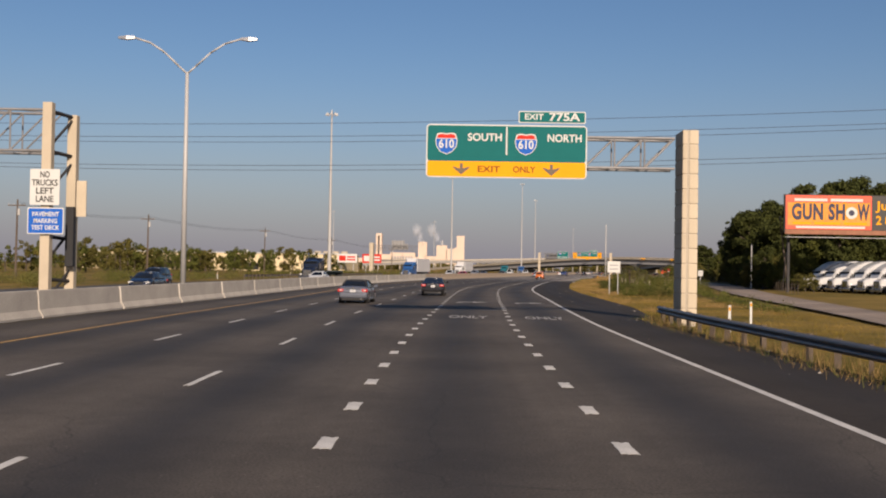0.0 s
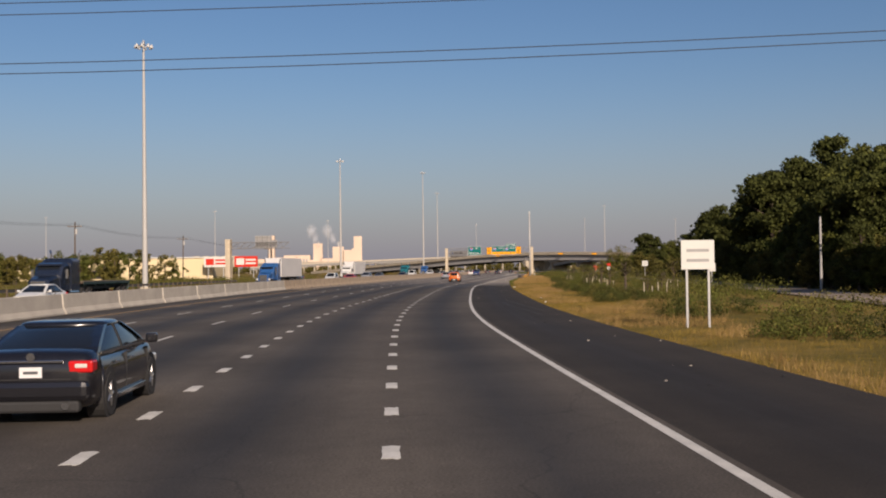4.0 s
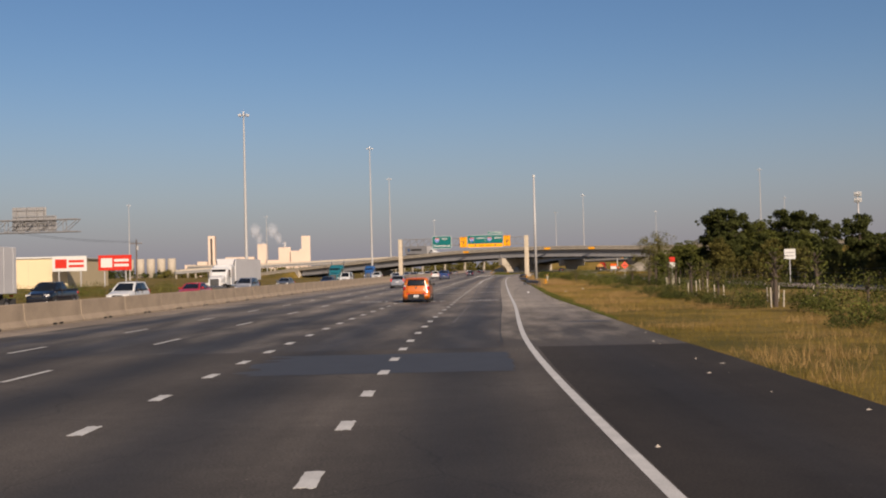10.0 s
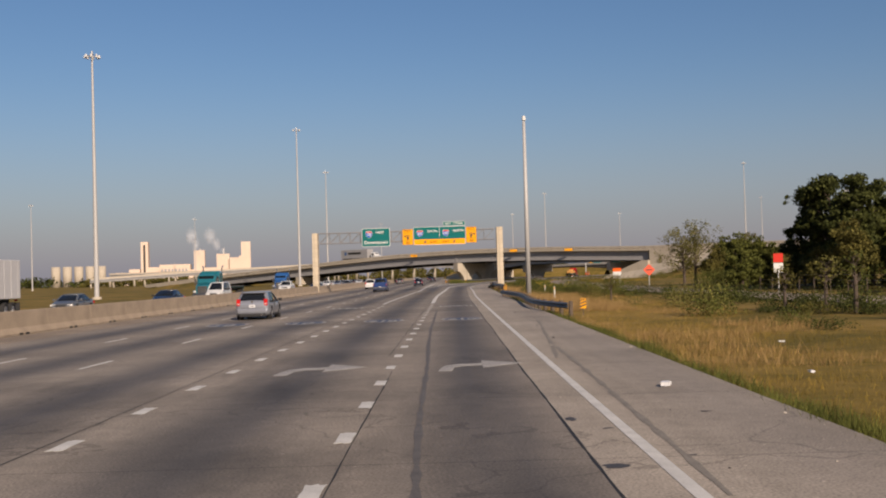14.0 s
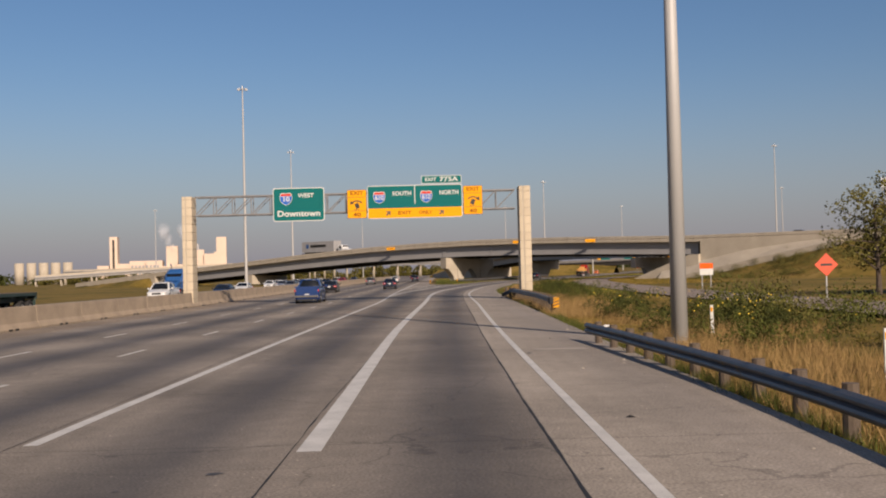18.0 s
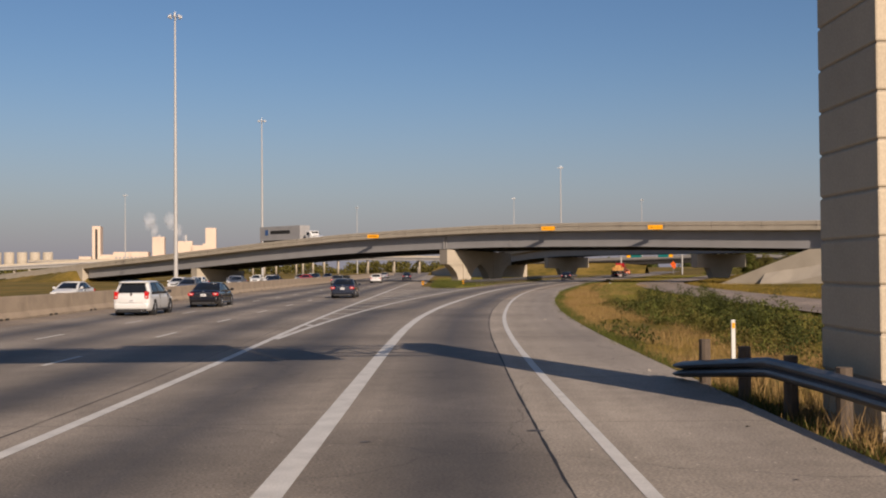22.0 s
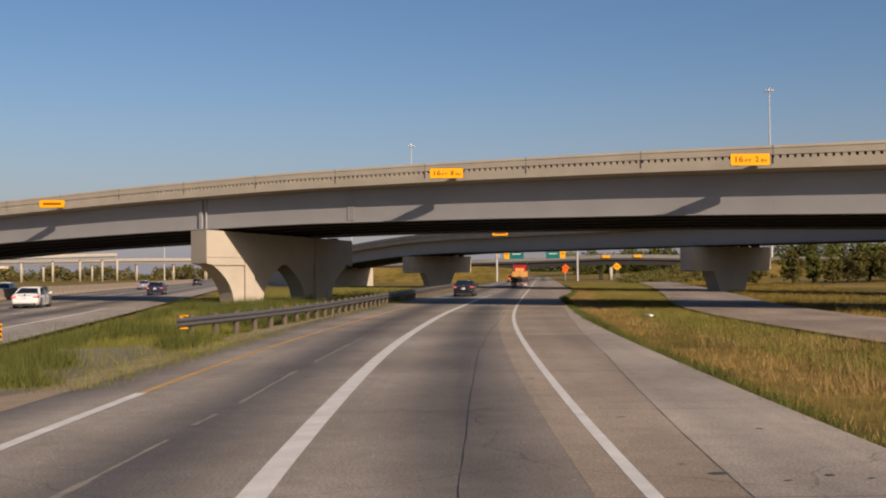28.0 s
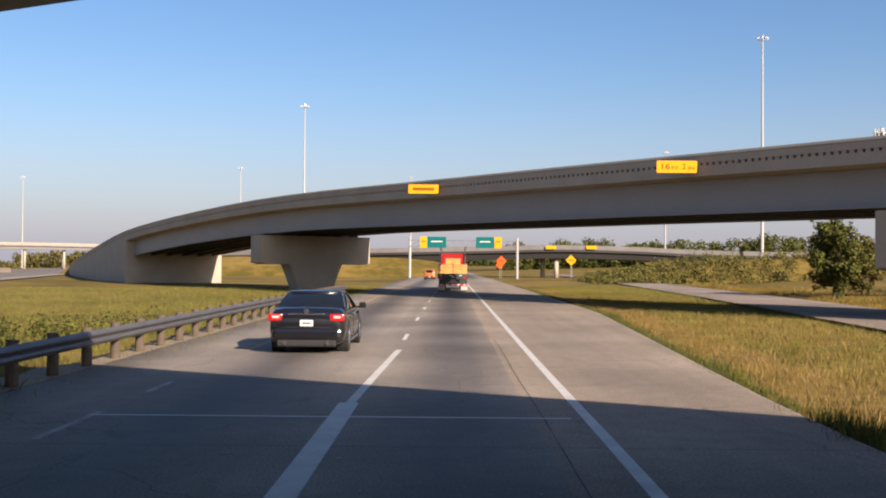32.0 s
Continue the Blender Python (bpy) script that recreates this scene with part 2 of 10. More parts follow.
def glass_mat(name, base=(0.012, 0.014, 0.016), rough=0.04):
    m = mat(name, base, rough, 0.0, 0.1, 1.0, 5.0, 0.0)
    return m


M_ASPHALT = pavement_mat("dark_asphalt", (0.102, 0.087, 0.072), (0.046, 0.040, 0.034), 0.78)
M_SHOULDER = pavement_mat("black_asphalt_shoulder", (0.040, 0.0325, 0.026), (0.033, 0.0275, 0.0225), 0.85)
M_WORN = pavement_mat("worn_concrete_lane", (0.30, 0.258, 0.21), (0.115, 0.101, 0.088), 0.72, joints=6.1, stain=(199, 258, 0.85))
M_CONC = pavement_mat("concrete_shoulder", (0.38, 0.33, 0.27), (0.33, 0.285, 0.235), 0.8, joints=6.1, patches=0.22, stain=(203, 230, 0.85))
M_TAPER = pavement_mat("brownish_concrete_taper", (0.335, 0.272, 0.205), (0.285, 0.232, 0.178), 0.8, joints=6.1, patches=0.25)
M_FRONT = pavement_mat("grey_frontage_asphalt", (0.33, 0.265, 0.21), (0.28, 0.225, 0.18), 0.85)
M_GRASS = ground_mat()
M_WHITE = mat("road_paint_white", (0.62, 0.60, 0.55), 0.6, 0, 0.25, 2.0, 60.0, 0.1)
M_WORD = mat("worn_road_lettering", (0.36, 0.34, 0.31), 0.7, 0, 0.45, 2.2, 14.0, 0.1)
M_YELLOW = mat("road_paint_yellow", (0.50, 0.285, 0.06), 0.6, 0, 0.4, 2.0, 60.0, 0.1)
M_BARRIER = mat("barrier_concrete", (0.46, 0.42, 0.36), 0.85, 0, 0.22, 0.7, 22.0, 0.25)
M_BARRIER_OLD = mat("weathered_barrier_concrete", (0.35, 0.275, 0.195), 0.88, 0, 0.28, 0.8, 22.0, 0.3)
M_COLUMN = mat("cream_precast_concrete", (0.56, 0.47, 0.34), 0.82, 0, 0.14, 0.8, 30.0, 0.2, obj_random=0.06)
M_BRIDGE = mat("bridge_concrete", (0.46, 0.40, 0.31), 0.85, 0, 0.16, 0.5, 18.0, 0.2)
M_STEEL = mat("grey_painted_girder", (0.335, 0.325, 0.315), 0.55, 0.0, 0.10, 0.35, 14.0, 0.06)
M_FARDECK = mat("grey_weathered_parapet", (0.17, 0.16, 0.15), 0.8, 0, 0.2, 0.5, 14.0, 0.1)
# near-black: under-deck shade put into the colour; also serves plain dark steel parts
M_UNDER = mat("dark_steel_and_deck_shade", (0.020, 0.018, 0.017), 0.7, 0, 0.2, 0.6, 12.0, 0.1)
M_GALV = mat("galvanised_steel", (0.42, 0.42, 0.42), 0.45, 0.75, 0.15, 3.0, 40.0, 0.05)
M_POLE = mat("weathered_pole_steel", (0.46, 0.45, 0.43), 0.6, 0.1, 0.05, 0.4, 30.0, 0.05)
M_TRUSS = mat("dull_truss_steel", (0.27, 0.265, 0.26), 0.6, 0.35, 0.2, 2.0, 30.0, 0.05)
M_ARROW = mat("dark_grey_arrow", (0.13, 0.085, 0.045), 0.6, 0, 0.1, 2.0, 30.0, 0.02)
M_RAIL = mat("dull_guardrail_steel", (0.17, 0.165, 0.165), 0.5, 0.5, 0.25, 2.0, 30.0, 0.08)
M_WOOD_POST = mat("weathered_timber", (0.115, 0.085, 0.06), 0.9, 0, 0.3, 5.0, 60.0, 0.4)
M_GREEN = mat("sign_green", (0.0, 0.135, 0.130), 0.42, 0, 0.06, 1.5, 30.0, 0.02)
M_SIGN_YEL = mat("sign_yellow", (0.86, 0.375, 0.001), 0.42, 0, 0.05, 1.5, 30.0, 0.02)
M_SIGN_WHITE = mat("sign_white", (0.66, 0.66, 0.62), 0.42, 0, 0.05, 1.5, 30.0, 0.02)
M_SIGN_BLUE = mat("sign_blue", (0.015, 0.12, 0.50), 0.42, 0, 0.06, 1.5, 30.0, 0.02)
M_SIGN_RED = mat("sign_red", (0.60, 0.035, 0.02), 0.42, 0, 0.06, 1.5, 30.0, 0.02)
M_SIGN_ORANGE = mat("sign_orange", (0.85, 0.13, 0.012), 0.42, 0, 0.06, 1.5, 30.0, 0.02)
M_SIGN_BLACK = mat("sign_black", (0.02, 0.017, 0.012), 0.5, 0, 0.1, 2.0, 30.0, 0.02)
M_SIGN_BROWN = mat("faded_dark_lettering", (0.26, 0.085, 0.01), 0.5, 0, 0.1, 2.0, 30.0, 0.02)
for m in (M_GREEN, M_SIGN_YEL, M_SIGN_WHITE, M_SIGN_BLUE, M_SIGN_RED, M_SIGN_ORANGE, M_SIGN_BROWN):
    m.node_tree.nodes["Principled BSDF"].inputs["Specular IOR Level"].default_value = 0.12
    m.node_tree.nodes["Principled BSDF"].inputs["Roughness"].default_value = 0.6
M_BACK = mat("sign_back_aluminium", (0.45, 0.44, 0.42), 0.5, 0.6, 0.1, 2.0, 30.0, 0.03)
M_TYRE = mat("tyre_rubber", (0.018, 0.017, 0.017), 0.85, 0, 0.2, 8.0, 60.0, 0.2)
M_RIM = mat("alloy_rim", (0.5, 0.5, 0.5), 0.3, 0.85, 0.1, 8.0, 40.0, 0.02)
M_TRIM = mat("black_plastic_trim", (0.016, 0.016, 0.017), 0.75, 0, 0.2, 8.0, 60.0, 0.05)
M_GLASS = glass_mat("tinted_glass")
M_TAIL = mat("tail_light_red", (0.55, 0.012, 0.012), 0.2, 0, 0.1, 8.0, 30.0, 0.0)
M_LAMP = mat("clear_lamp_lens", (0.75, 0.73, 0.68), 0.15, 0.2, 0.05, 8.0, 30.0, 0.0)
M_AMBER = mat("amber_lens", (0.8, 0.25, 0.01), 0.2, 0, 0.05, 8.0, 30.0, 0.0)
M_CHROME = mat("chrome", (0.7, 0.7, 0.7), 0.15, 1.0, 0.05, 6.0, 30.0, 0.0)
M_PLATE = mat("plate_white", (0.72, 0.72, 0.72), 0.5, 0, 0.05, 6.0, 30.0, 0.0)
M_BARK = mat("bark", (0.085, 0.062, 0.045), 0.95, 0, 0.35, 4.0, 40.0, 0.6)
M_LUMBER = mat("sawn_lumber", (0.72, 0.37, 0.10), 0.75, 0, 0.18, 2.5, 40.0, 0.2, obj_random=0.12)
M_CREAM_WALL = mat("cream_metal_siding", (0.74, 0.60, 0.36), 0.7, 0, 0.06, 0.1, 6.0, 0.05)
M_FACTORY = mat("factory_cladding", (0.70, 0.55, 0.43), 0.8, 0, 0.10, 0.05, 1.0, 0.05)
M_TRAILER = mat("white_trailer_panels", (0.62, 0.61, 0.60), 0.5, 0, 0.08, 0.6, 20.0, 0.03)
M_CONTAINER = mat("grey_container_steel", (0.33, 0.325, 0.32), 0.6, 0, 0.12, 0.6, 14.0, 0.05)
M_WIRE = mat("cable", (0.03, 0.03, 0.03), 0.6, 0, 0.1, 3.0, 20.0, 0.0)


def leaf_mat(name, base, tint):
    m = mat(name, [1.1 * v for v in base], 0.8, 0, 0.3, 0.6, 9.0, 0.0, island=0.38, tint=[1.1 * v for v in tint])
    b = m.node_tree.nodes["Principled BSDF"]
    b.inputs["Specular IOR Level"].default_value = 0.12
    return m


M_LEAF = leaf_mat("oak_leaves", (0.056, 0.072, 0.014), (0.120, 0.122, 0.026))
M_LEAF_D = leaf_mat("dark_leaves", (0.031, 0.042, 0.010), (0.068, 0.074, 0.017))
M_LEAF_Y = leaf_mat("olive_leaves", (0.085, 0.088, 0.022), (0.155, 0.135, 0.036))
M_LEAF_MIX = leaf_mat("mixed_leaves", (0.058, 0.060, 0.014), (0.150, 0.125, 0.030))
M_BLADE = ground_mat("grass_blades", 0.76, 0.4)
M_BLADE_GREEN = leaf_mat("green_grass_blades", (0.095, 0.105, 0.018), (0.22, 0.20, 0.045))
M_WEED = leaf_mat("tall_weed_blades", (0.050, 0.066, 0.013), (0.12, 0.125, 0.028))
M_BLADE_DRY = leaf_mat("dry_grass_blades", (0.25, 0.155, 0.058), (0.36, 0.235, 0.095))


def paint(name, c, rough=0.28, metal=0.0):
    m = mat(name, c, rough, metal, 0.06, 1.5, 50.0, 0.0)
    m.node_tree.nodes["Principled BSDF"].inputs["Coat Weight"].default_value = 0.6
    return m


P_ORANGE = paint("orange_paint", (0.58, 0.135, 0.004))
P_BLUE = paint("blue_paint", (0.004, 0.035, 0.15))
P_BLACK = paint("black_paint", (0.010, 0.010, 0.013), 0.2)
P_WHITE = paint("white_paint", (0.66, 0.66, 0.64))
P_SILVER = paint("silver_paint", (0.26, 0.275, 0.31), 0.3, 0.3)
P_POSTER = mat("red_orange_poster", (0.78, 0.085, 0.022), 0.5, 0, 0.2, 0.5, 8.0, 0.02)
P_HEADLINE = mat("dark_blue_lettering", (0.012, 0.012, 0.05), 0.6, 0, 0.1, 2.0, 30.0, 0.0)
M_AMBER_BAND = mat("yellow_orange_print", (0.85, 0.28, 0.02), 0.6, 0, 0.25, 0.35, 3.0, 0.0)
M_SKIRT = mat("weathered_board", (0.30, 0.13, 0.07), 0.8, 0, 0.25, 1.5, 20.0, 0.2)
P_COUPE = paint("blue_grey_paint", (0.15, 0.165, 0.20), 0.3, 0.35)
P_NAVY = paint("navy_paint", (0.012, 0.018, 0.035), 0.25)
P_RED = paint("red_paint", (0.42, 0.012, 0.016))
P_TEAL = paint("teal_paint", (0.01, 0.13, 0.16))
P_CABBLUE = paint("cab_blue_paint", (0.02, 0.09, 0.26))
P_GREY = paint("grey_paint", (0.12, 0.125, 0.13), 0.3, 0.2)
P_DKGREEN = mat("dark_green_frame_paint", (0.022, 0.045, 0.04), 0.5, 0, 0.2, 2.0, 30.0, 0.05)


# ---------------------------------------------------------------- mesh helpers
def finish(name, bm, material, parent=None, label="", smooth=False):
    bmesh.ops.recalc_face_normals(bm, faces=bm.faces[:])
    me = bpy.data.meshes.new(name)
    bm.to_mesh(me)
    bm.free()
    if smooth:
        me.polygons.foreach_set("use_smooth", [True] * len(me.polygons))
    for m in material if isinstance(material, (list, tuple)) else [material]:
        me.materials.append(m)
    ob = new(name, me)
    if parent:
        ob.parent = parent
    if label:
        ob["label"] = label
    return ob


def part(name, bm, material, parent, label="", smooth=False):
    return finish(name, bm, material, parent, label, smooth)


def pydata(name, verts, faces, material, parent=None, smooth=False):
    me = bpy.data.meshes.new(name)
    me.from_pydata(verts, [], faces)
    me.materials.append(material)
    if smooth:
        me.polygons.foreach_set("use_smooth", [True] * len(me.polygons))
    ob = new(name, me)
    if parent:
        ob.parent = parent
    return ob


def thing(name, m, label, category, group="", kind=""):
    ob = new(name)
    ob.empty_display_size = 0.3
    ob.matrix_basis = m
    return tagged(ob, label, category, group, kind)


def box(bm, x0, x1, y0, y1, z0, z1, bevel=0.0, m=None):
    vs = [bm.verts.new(p) for p in ((x0, y0, z0), (x1, y0, z0), (x1, y1, z0), (x0, y1, z0), (x0, y0, z1), (x1, y0, z1), (x1, y1, z1), (x0, y1, z1))]
    fs = [bm.faces.new([vs[i] for i in f]) for f in ((3, 2, 1, 0), (4, 5, 6, 7), (0, 1, 5, 4), (1, 2, 6, 5), (2, 3, 7, 6), (3, 0, 4, 7))]
    if m is not None:
        for v in vs:
            v.co = m @ v.co
    if bevel:
        bmesh.ops.bevel(bm, geom=list({e for f in fs for e in f.edges}), offset=bevel, segments=2, affect="EDGES", profile=0.5)
    return bm


def bx(x0, x1, y0, y1, z0, z1, bevel=0.0):
    return box(bmesh.new(), x0, x1, y0, y1, z0, z1, bevel)


def tube(bm, a, b, r0, r1=None, seg=10, caps=True):
    a, b = Vector(a), Vector(b)
    r1 = r0 if r1 is None else r1
    q = (b - a).to_track_quat("Z", "Y")
    rings = []
    for p, r in ((a, r0), (b, r1)):
        rings.append([bm.verts.new(p + q @ Vector((r * math.cos(2 * math.pi * i / seg), r * math.sin(2 * math.pi * i / seg), 0))) for i in range(seg)])
    for i in range(seg):
        bm.faces.new((rings[0][i], rings[0][(i + 1) % seg], rings[1][(i + 1) % seg], rings[1][i]))
    if caps:
        bm.faces.new(rings[0][::-1])
        bm.faces.new(rings[1])
    return bm


def loft(bm, rings, caps=True):
    vr = [[bm.verts.new(p) for p in r] for r in rings]
    k = len(vr[0])
    for a, b in zip(vr, vr[1:]):
        for i in range(k):
            bm.faces.new((a[i], a[(i + 1) % k], b[(i + 1) % k], b[i]))
    if caps:
        bm.faces.new(vr[0][::-1])
        bm.faces.new(vr[-1])
    return bm


def prism(bm, outline, y0, y1):
    """An outline in x, z pushed along y."""
    return loft(bm, [[(x, y0, z) for x, z in outline], [(x, y1, z) for x, z in outline]])


def text_mesh(name, words, size, material, parent, x, y, z, flat=False, spacing=1.0, width=None, align="CENTER", thick=0.004, stretch=1.0, label="", bold=0.022):
    """Letters standing in the x-z plane and facing -y, or lying on the ground when flat."""
    cu = bpy.data.curves.new(name, "FONT")
    cu.body = words
    cu.size = size
    cu.align_x = align
    cu.align_y = "CENTER"
    cu.extrude = thick
    cu.offset = size * bold
    cu.space_character = spacing
    cu.resolution_u = 3
    tmp = bpy.data.objects.new(name, cu)
    scene.collection.objects.link(tmp)
    dg = bpy.context.evaluated_depsgraph_get()
    me = bpy.data.meshes.new_from_object(tmp.evaluated_get(dg))
    bpy.data.objects.remove(tmp)
    bpy.data.curves.remove(cu)
    co = np.empty(len(me.vertices) * 3)
    me.vertices.foreach_get("co", co)
    co = co.reshape(-1, 3)
    if width:
        w = co[:, 0].max() - co[:, 0].min()
        co[:, 0] *= width / w
    co[:, 1] *= stretch
    if flat:
        co = np.stack([co[:, 0], co[:, 1], co[:, 2]], 1)
    else:
        co = np.stack([co[:, 0], -co[:, 2], co[:, 1]], 1)
    me.vertices.foreach_set("co", co.ravel())
    me.materials.clear()
    me.materials.append(material)
    ob = new(name, me)
    if parent:
        ob.parent = parent
    ob.location = (x, y, z)
    if label:
        ob["label"] = label
    return ob


# ---------------------------------------------------------------- alignment of the roads
NUDGE = ((31, -0.08), (40, -0.1), (46, 0.0), (52, 0.2), (60, 0.32), (67, 0.42), (75, 0.48), (90, 0.3), (112, -0.13), (130, -0.1), (146, 0.06), (158, 0.0), (170, -0.12), (182, -0.34), (198, -0.55), (208, -0.50), (220, -0.32), (231, -0.18), (300, -0.25), (335, -0.22), (362, 0.04), (382, 0.26), (392, 0.22), (408, -0.04), (424, -0.12), (440, -0.08), (460, 0.0), (510, 0.12), (526, 0.3), (535, 0.36), (543, 0.26), (600, 0.26))


def main_x(y):
    x, s = main_base(y)
    return x + nudge(y), s


def nudge(y):
    k = [a for a, b in NUDGE]
    return sum(float(np.interp(y + d, k, [b for a, b in NUDGE])) for d in (-8, -4, 0, 4, 8)) / 5


def main_base(y):
    """The right edge line of the main carriageway, and its slope."""
    if y < 40:
        return 5.35, 0.0
    if y < 205:
        return 5.35 + 0.000506 * (y - 40) ** 2, 0.001012 * (y - 40)
    if y < 265:
        d = y - 205
        return 19.126 + 0.167 * d + 0.000108 * d * d, 0.167 + 0.000217 * d
    return 29.536 + 0.18 * (y - 265), 0.18


def ramp_x(y):
    if y < 378:
        return main_x(y)
    d = min(y, 540) - 378
    x = nudge(y) + main_base(378)[0] + 0.18 * d + 0.00084 * d * d
    s = 0.18 + 0.00168 * d
    if y > 540:
        x += s * (y - 540)
    return x, s


def shifted(fn, y, o):
    x, s = fn(y)
    k = math.sqrt(1 + s * s)
    return Vector((x + o / k, y - o * s / k, 0.0))


def main(y, o):
    return shifted(main_x, y, o)


def ramp(y, o):
    return shifted(ramp_x, y, o)


def front(y, o):
    """The frontage road beyond the verge."""
    pts = FRONT
    for (x0, y0), (x1, y1) in zip(pts, pts[1:]):
        if y <= y1 or (x1, y1) == pts[-1]:
            f = (y - y0) / (y1 - y0)
            s = (x1 - x0) / (y1 - y0)
            return shifted(lambda q: (x0 + (x1 - x0) * f, s), y, o)


def smooth_poly(pts, n=6):
    out = []
    for i in range(len(pts) - 1):
        p0, p1, p2, p3 = pts[max(i - 1, 0)], pts[i], pts[i + 1], pts[min(i + 2, len(pts) - 1)]
        for k in range(n):
            t = k / n
            out.append(tuple(0.5 * (2 * b + (c - a) * t + (2 * a - 5 * b + 4 * c - d) * t * t + (3 * b - a - 3 * c + d) * t ** 3) for a, b, c, d in zip(p0, p1, p2, p3)))
    out.append(tuple(pts[-1]))
    return out


def front_half(y):
    return float(np.interp(y, (60, 112, 150, 300), (1.8, 2.3, 2.6, 3.2)))


FRONT = smooth_poly([(9, -60), (16.5, 20), (22.9, 62), (30.8, 112), (39.3, 155), (47, 195), (53, 245), (57, 295), (63, 345), (71, 392), (82.5, 445), (94.5, 488), (106.7, 520), (124.3, 552), (148.5, 596), (178, 652), (199, 692), (260, 820)], 5)
BARRIER_OFF = -21.3


LANES = (((0, 0.0), (1, 0.0)),
         ((24, -3.47), (34, -3.42), (42, -3.32), (58, -3.38), (70, -3.6), (80, -3.6), (115, -3.47), (165, -3.42), (202, -3.42), (218, -3.68), (250, -3.72), (300, -3.67)),
         ((24, -7.06), (34, -6.98), (42, -6.84), (58, -6.88), (72, -7.1), (118, -7.2), (156, -6.97), (203, -7.0), (215, -7.35), (240, -7.41), (305, -7.17)),
         ((40, -10.2), (75, -10.6), (132, -11.1), (164, -10.75), (216, -11.55), (248, -11.7), (346, -11.0)),
         ((40, -13.8), (115, -14.8), (346, -14.7)),
         ((60, -17.35), (115, -18.5)))


def lane_off(i, y):
    k = [a for a, b in LANES[i]]
    return sum(float(np.interp(y + d, k, [b for a, b in LANES[i]])) for d in (-6, 0, 6)) / 3


def shoulder_off(y):
    if y < 195:
        return float(np.interp(y, (46, 62), (3.15, 4.2)))
    if y < 240:
        return 4.2 - 1.5 * (y - 195) / 45
    return 2.7 + 0.4 * min(max((y - 440) / 50, 0), 1) + float(np.interp(y, (545, 577), (0.0, 1.9)))


def strip(name, left, right, ys, z, material, parent=None, uoff=0.0):
    """A sheet between two edges; u across in metres from the edge line, v along."""
    bm = bmesh.new()
    uvl = bm.loops.layers.uv.new("UVMap")
    rows = []
    for y in ys:
        a, ua = left(y)
        b, ub = right(y)
        rows.append((bm.verts.new((a.x, a.y, z)), bm.verts.new((b.x, b.y, z)), ua, ub, y))
    for r0, r1 in zip(rows, rows[1:]):
        f = bm.faces.new((r0[0], r0[1], r1[1], r1[0]))
        for lp, uv in zip(f.loops, ((r0[2], r0[4]), (r0[3], r0[4]), (r1[3], r1[4]), (r1[2], r1[4]))):
            lp[uvl].uv = uv
    return finish(name, bm, material, parent)


def steps(a, b, d=4.0):
    n = max(1, round((b - a) / d))
    return [a + (b - a) * i / n for i in range(n + 1)]


def at_off(fn, o):
    return lambda y: (fn(y, o), o)


# ---------------------------------------------------------------- pavement
GORE_END = 498.0


def ramp_left(y):
    a = ramp(y, -9.1)
    b = main(y, -7.05)
    return (b, -7.05) if a.x < b.x else (a, -9.1)


def lane_end(y):
    o = float(np.interp(y, (440, 474, 480, 492, 509, 520, 533, 545, 577, 700), (-0.75, 0.6, 0.95, 1.72, 2.4, 2.7, 3.0, 3.06, 4.9, 4.9)))
    return ramp(y, o), o


def right_edge(y):
    o = shoulder_off(y)
    return ramp(y, o), o


def make_roads():
    r = tagged(strip("road", at_off(main, -20.9), at_off(main, -7.05), steps(-90, 198.7), 0, M_ASPHALT), "dark asphalt motorway lanes with oil-stained centres", "road", kind="structure")
    strip("lane_surface", at_off(main, -7.05), at_off(main, 0.12), steps(-90, 198.7), 0, M_ASPHALT, r)
    strip("shoulder", at_off(main, 0.12), right_edge, steps(-90, 198.7), 0, M_SHOULDER, r)
    r2 = tagged(strip("road", at_off(main, -20.9), at_off(main, -7.05), steps(198.7, 1500, 8), 0, M_WORN), "worn grey concrete motorway lanes, dark in the wheel paths", "road", kind="structure")
    strip("lane_surface", lambda y: (main(y, -7.05), -7.05), lambda y: ramp_left(y), steps(198.7, GORE_END), 0, M_WORN, r2)
    strip("shoulder", at_off(main, -7.05), at_off(main, -4.4), steps(GORE_END, 1500, 8), 0, M_CONC, r2)
    r3 = tagged(strip("ramp_road", ramp_left, lane_end, steps(198.7, 700), 0, M_WORN), "two-lane concrete exit ramp curving to the right", "road", kind="structure")
    strip("taper", lambda y: (ramp(y, -0.75), 0.0), lane_end, steps(440, 700), 0.002, M_TAPER, r3)
    strip("shoulder", lane_end, right_edge, steps(198.7, 700), 0, M_CONC, r3)
    strip("lane_surface", at_off(ramp, -9.1), right_edge, steps(700, 1100, 10), 0, M_WORN, r3)
    tagged(strip("opposite_road", at_off(main, -41.0), at_off(main, -21.9), steps(-90, 1500, 6), 0, M_WORN), "grey concrete lanes of the opposite carriageway", "road", kind="structure")
    strip("apron", at_off(main, -20.95), at_off(main, -18.75), steps(186, 520), 0.003, M_TAPER, r2)
    ys = [p[1] for p in FRONT]
    tagged(strip("frontage_road", lambda y: (front(y, -front_half(y)), -front_half(y)), lambda y: (front(y, front_half(y)), front_half(y)), ys, -0.03, M_FRONT), "narrow grey frontage road beside the verge", "road", kind="structure")


make_roads()


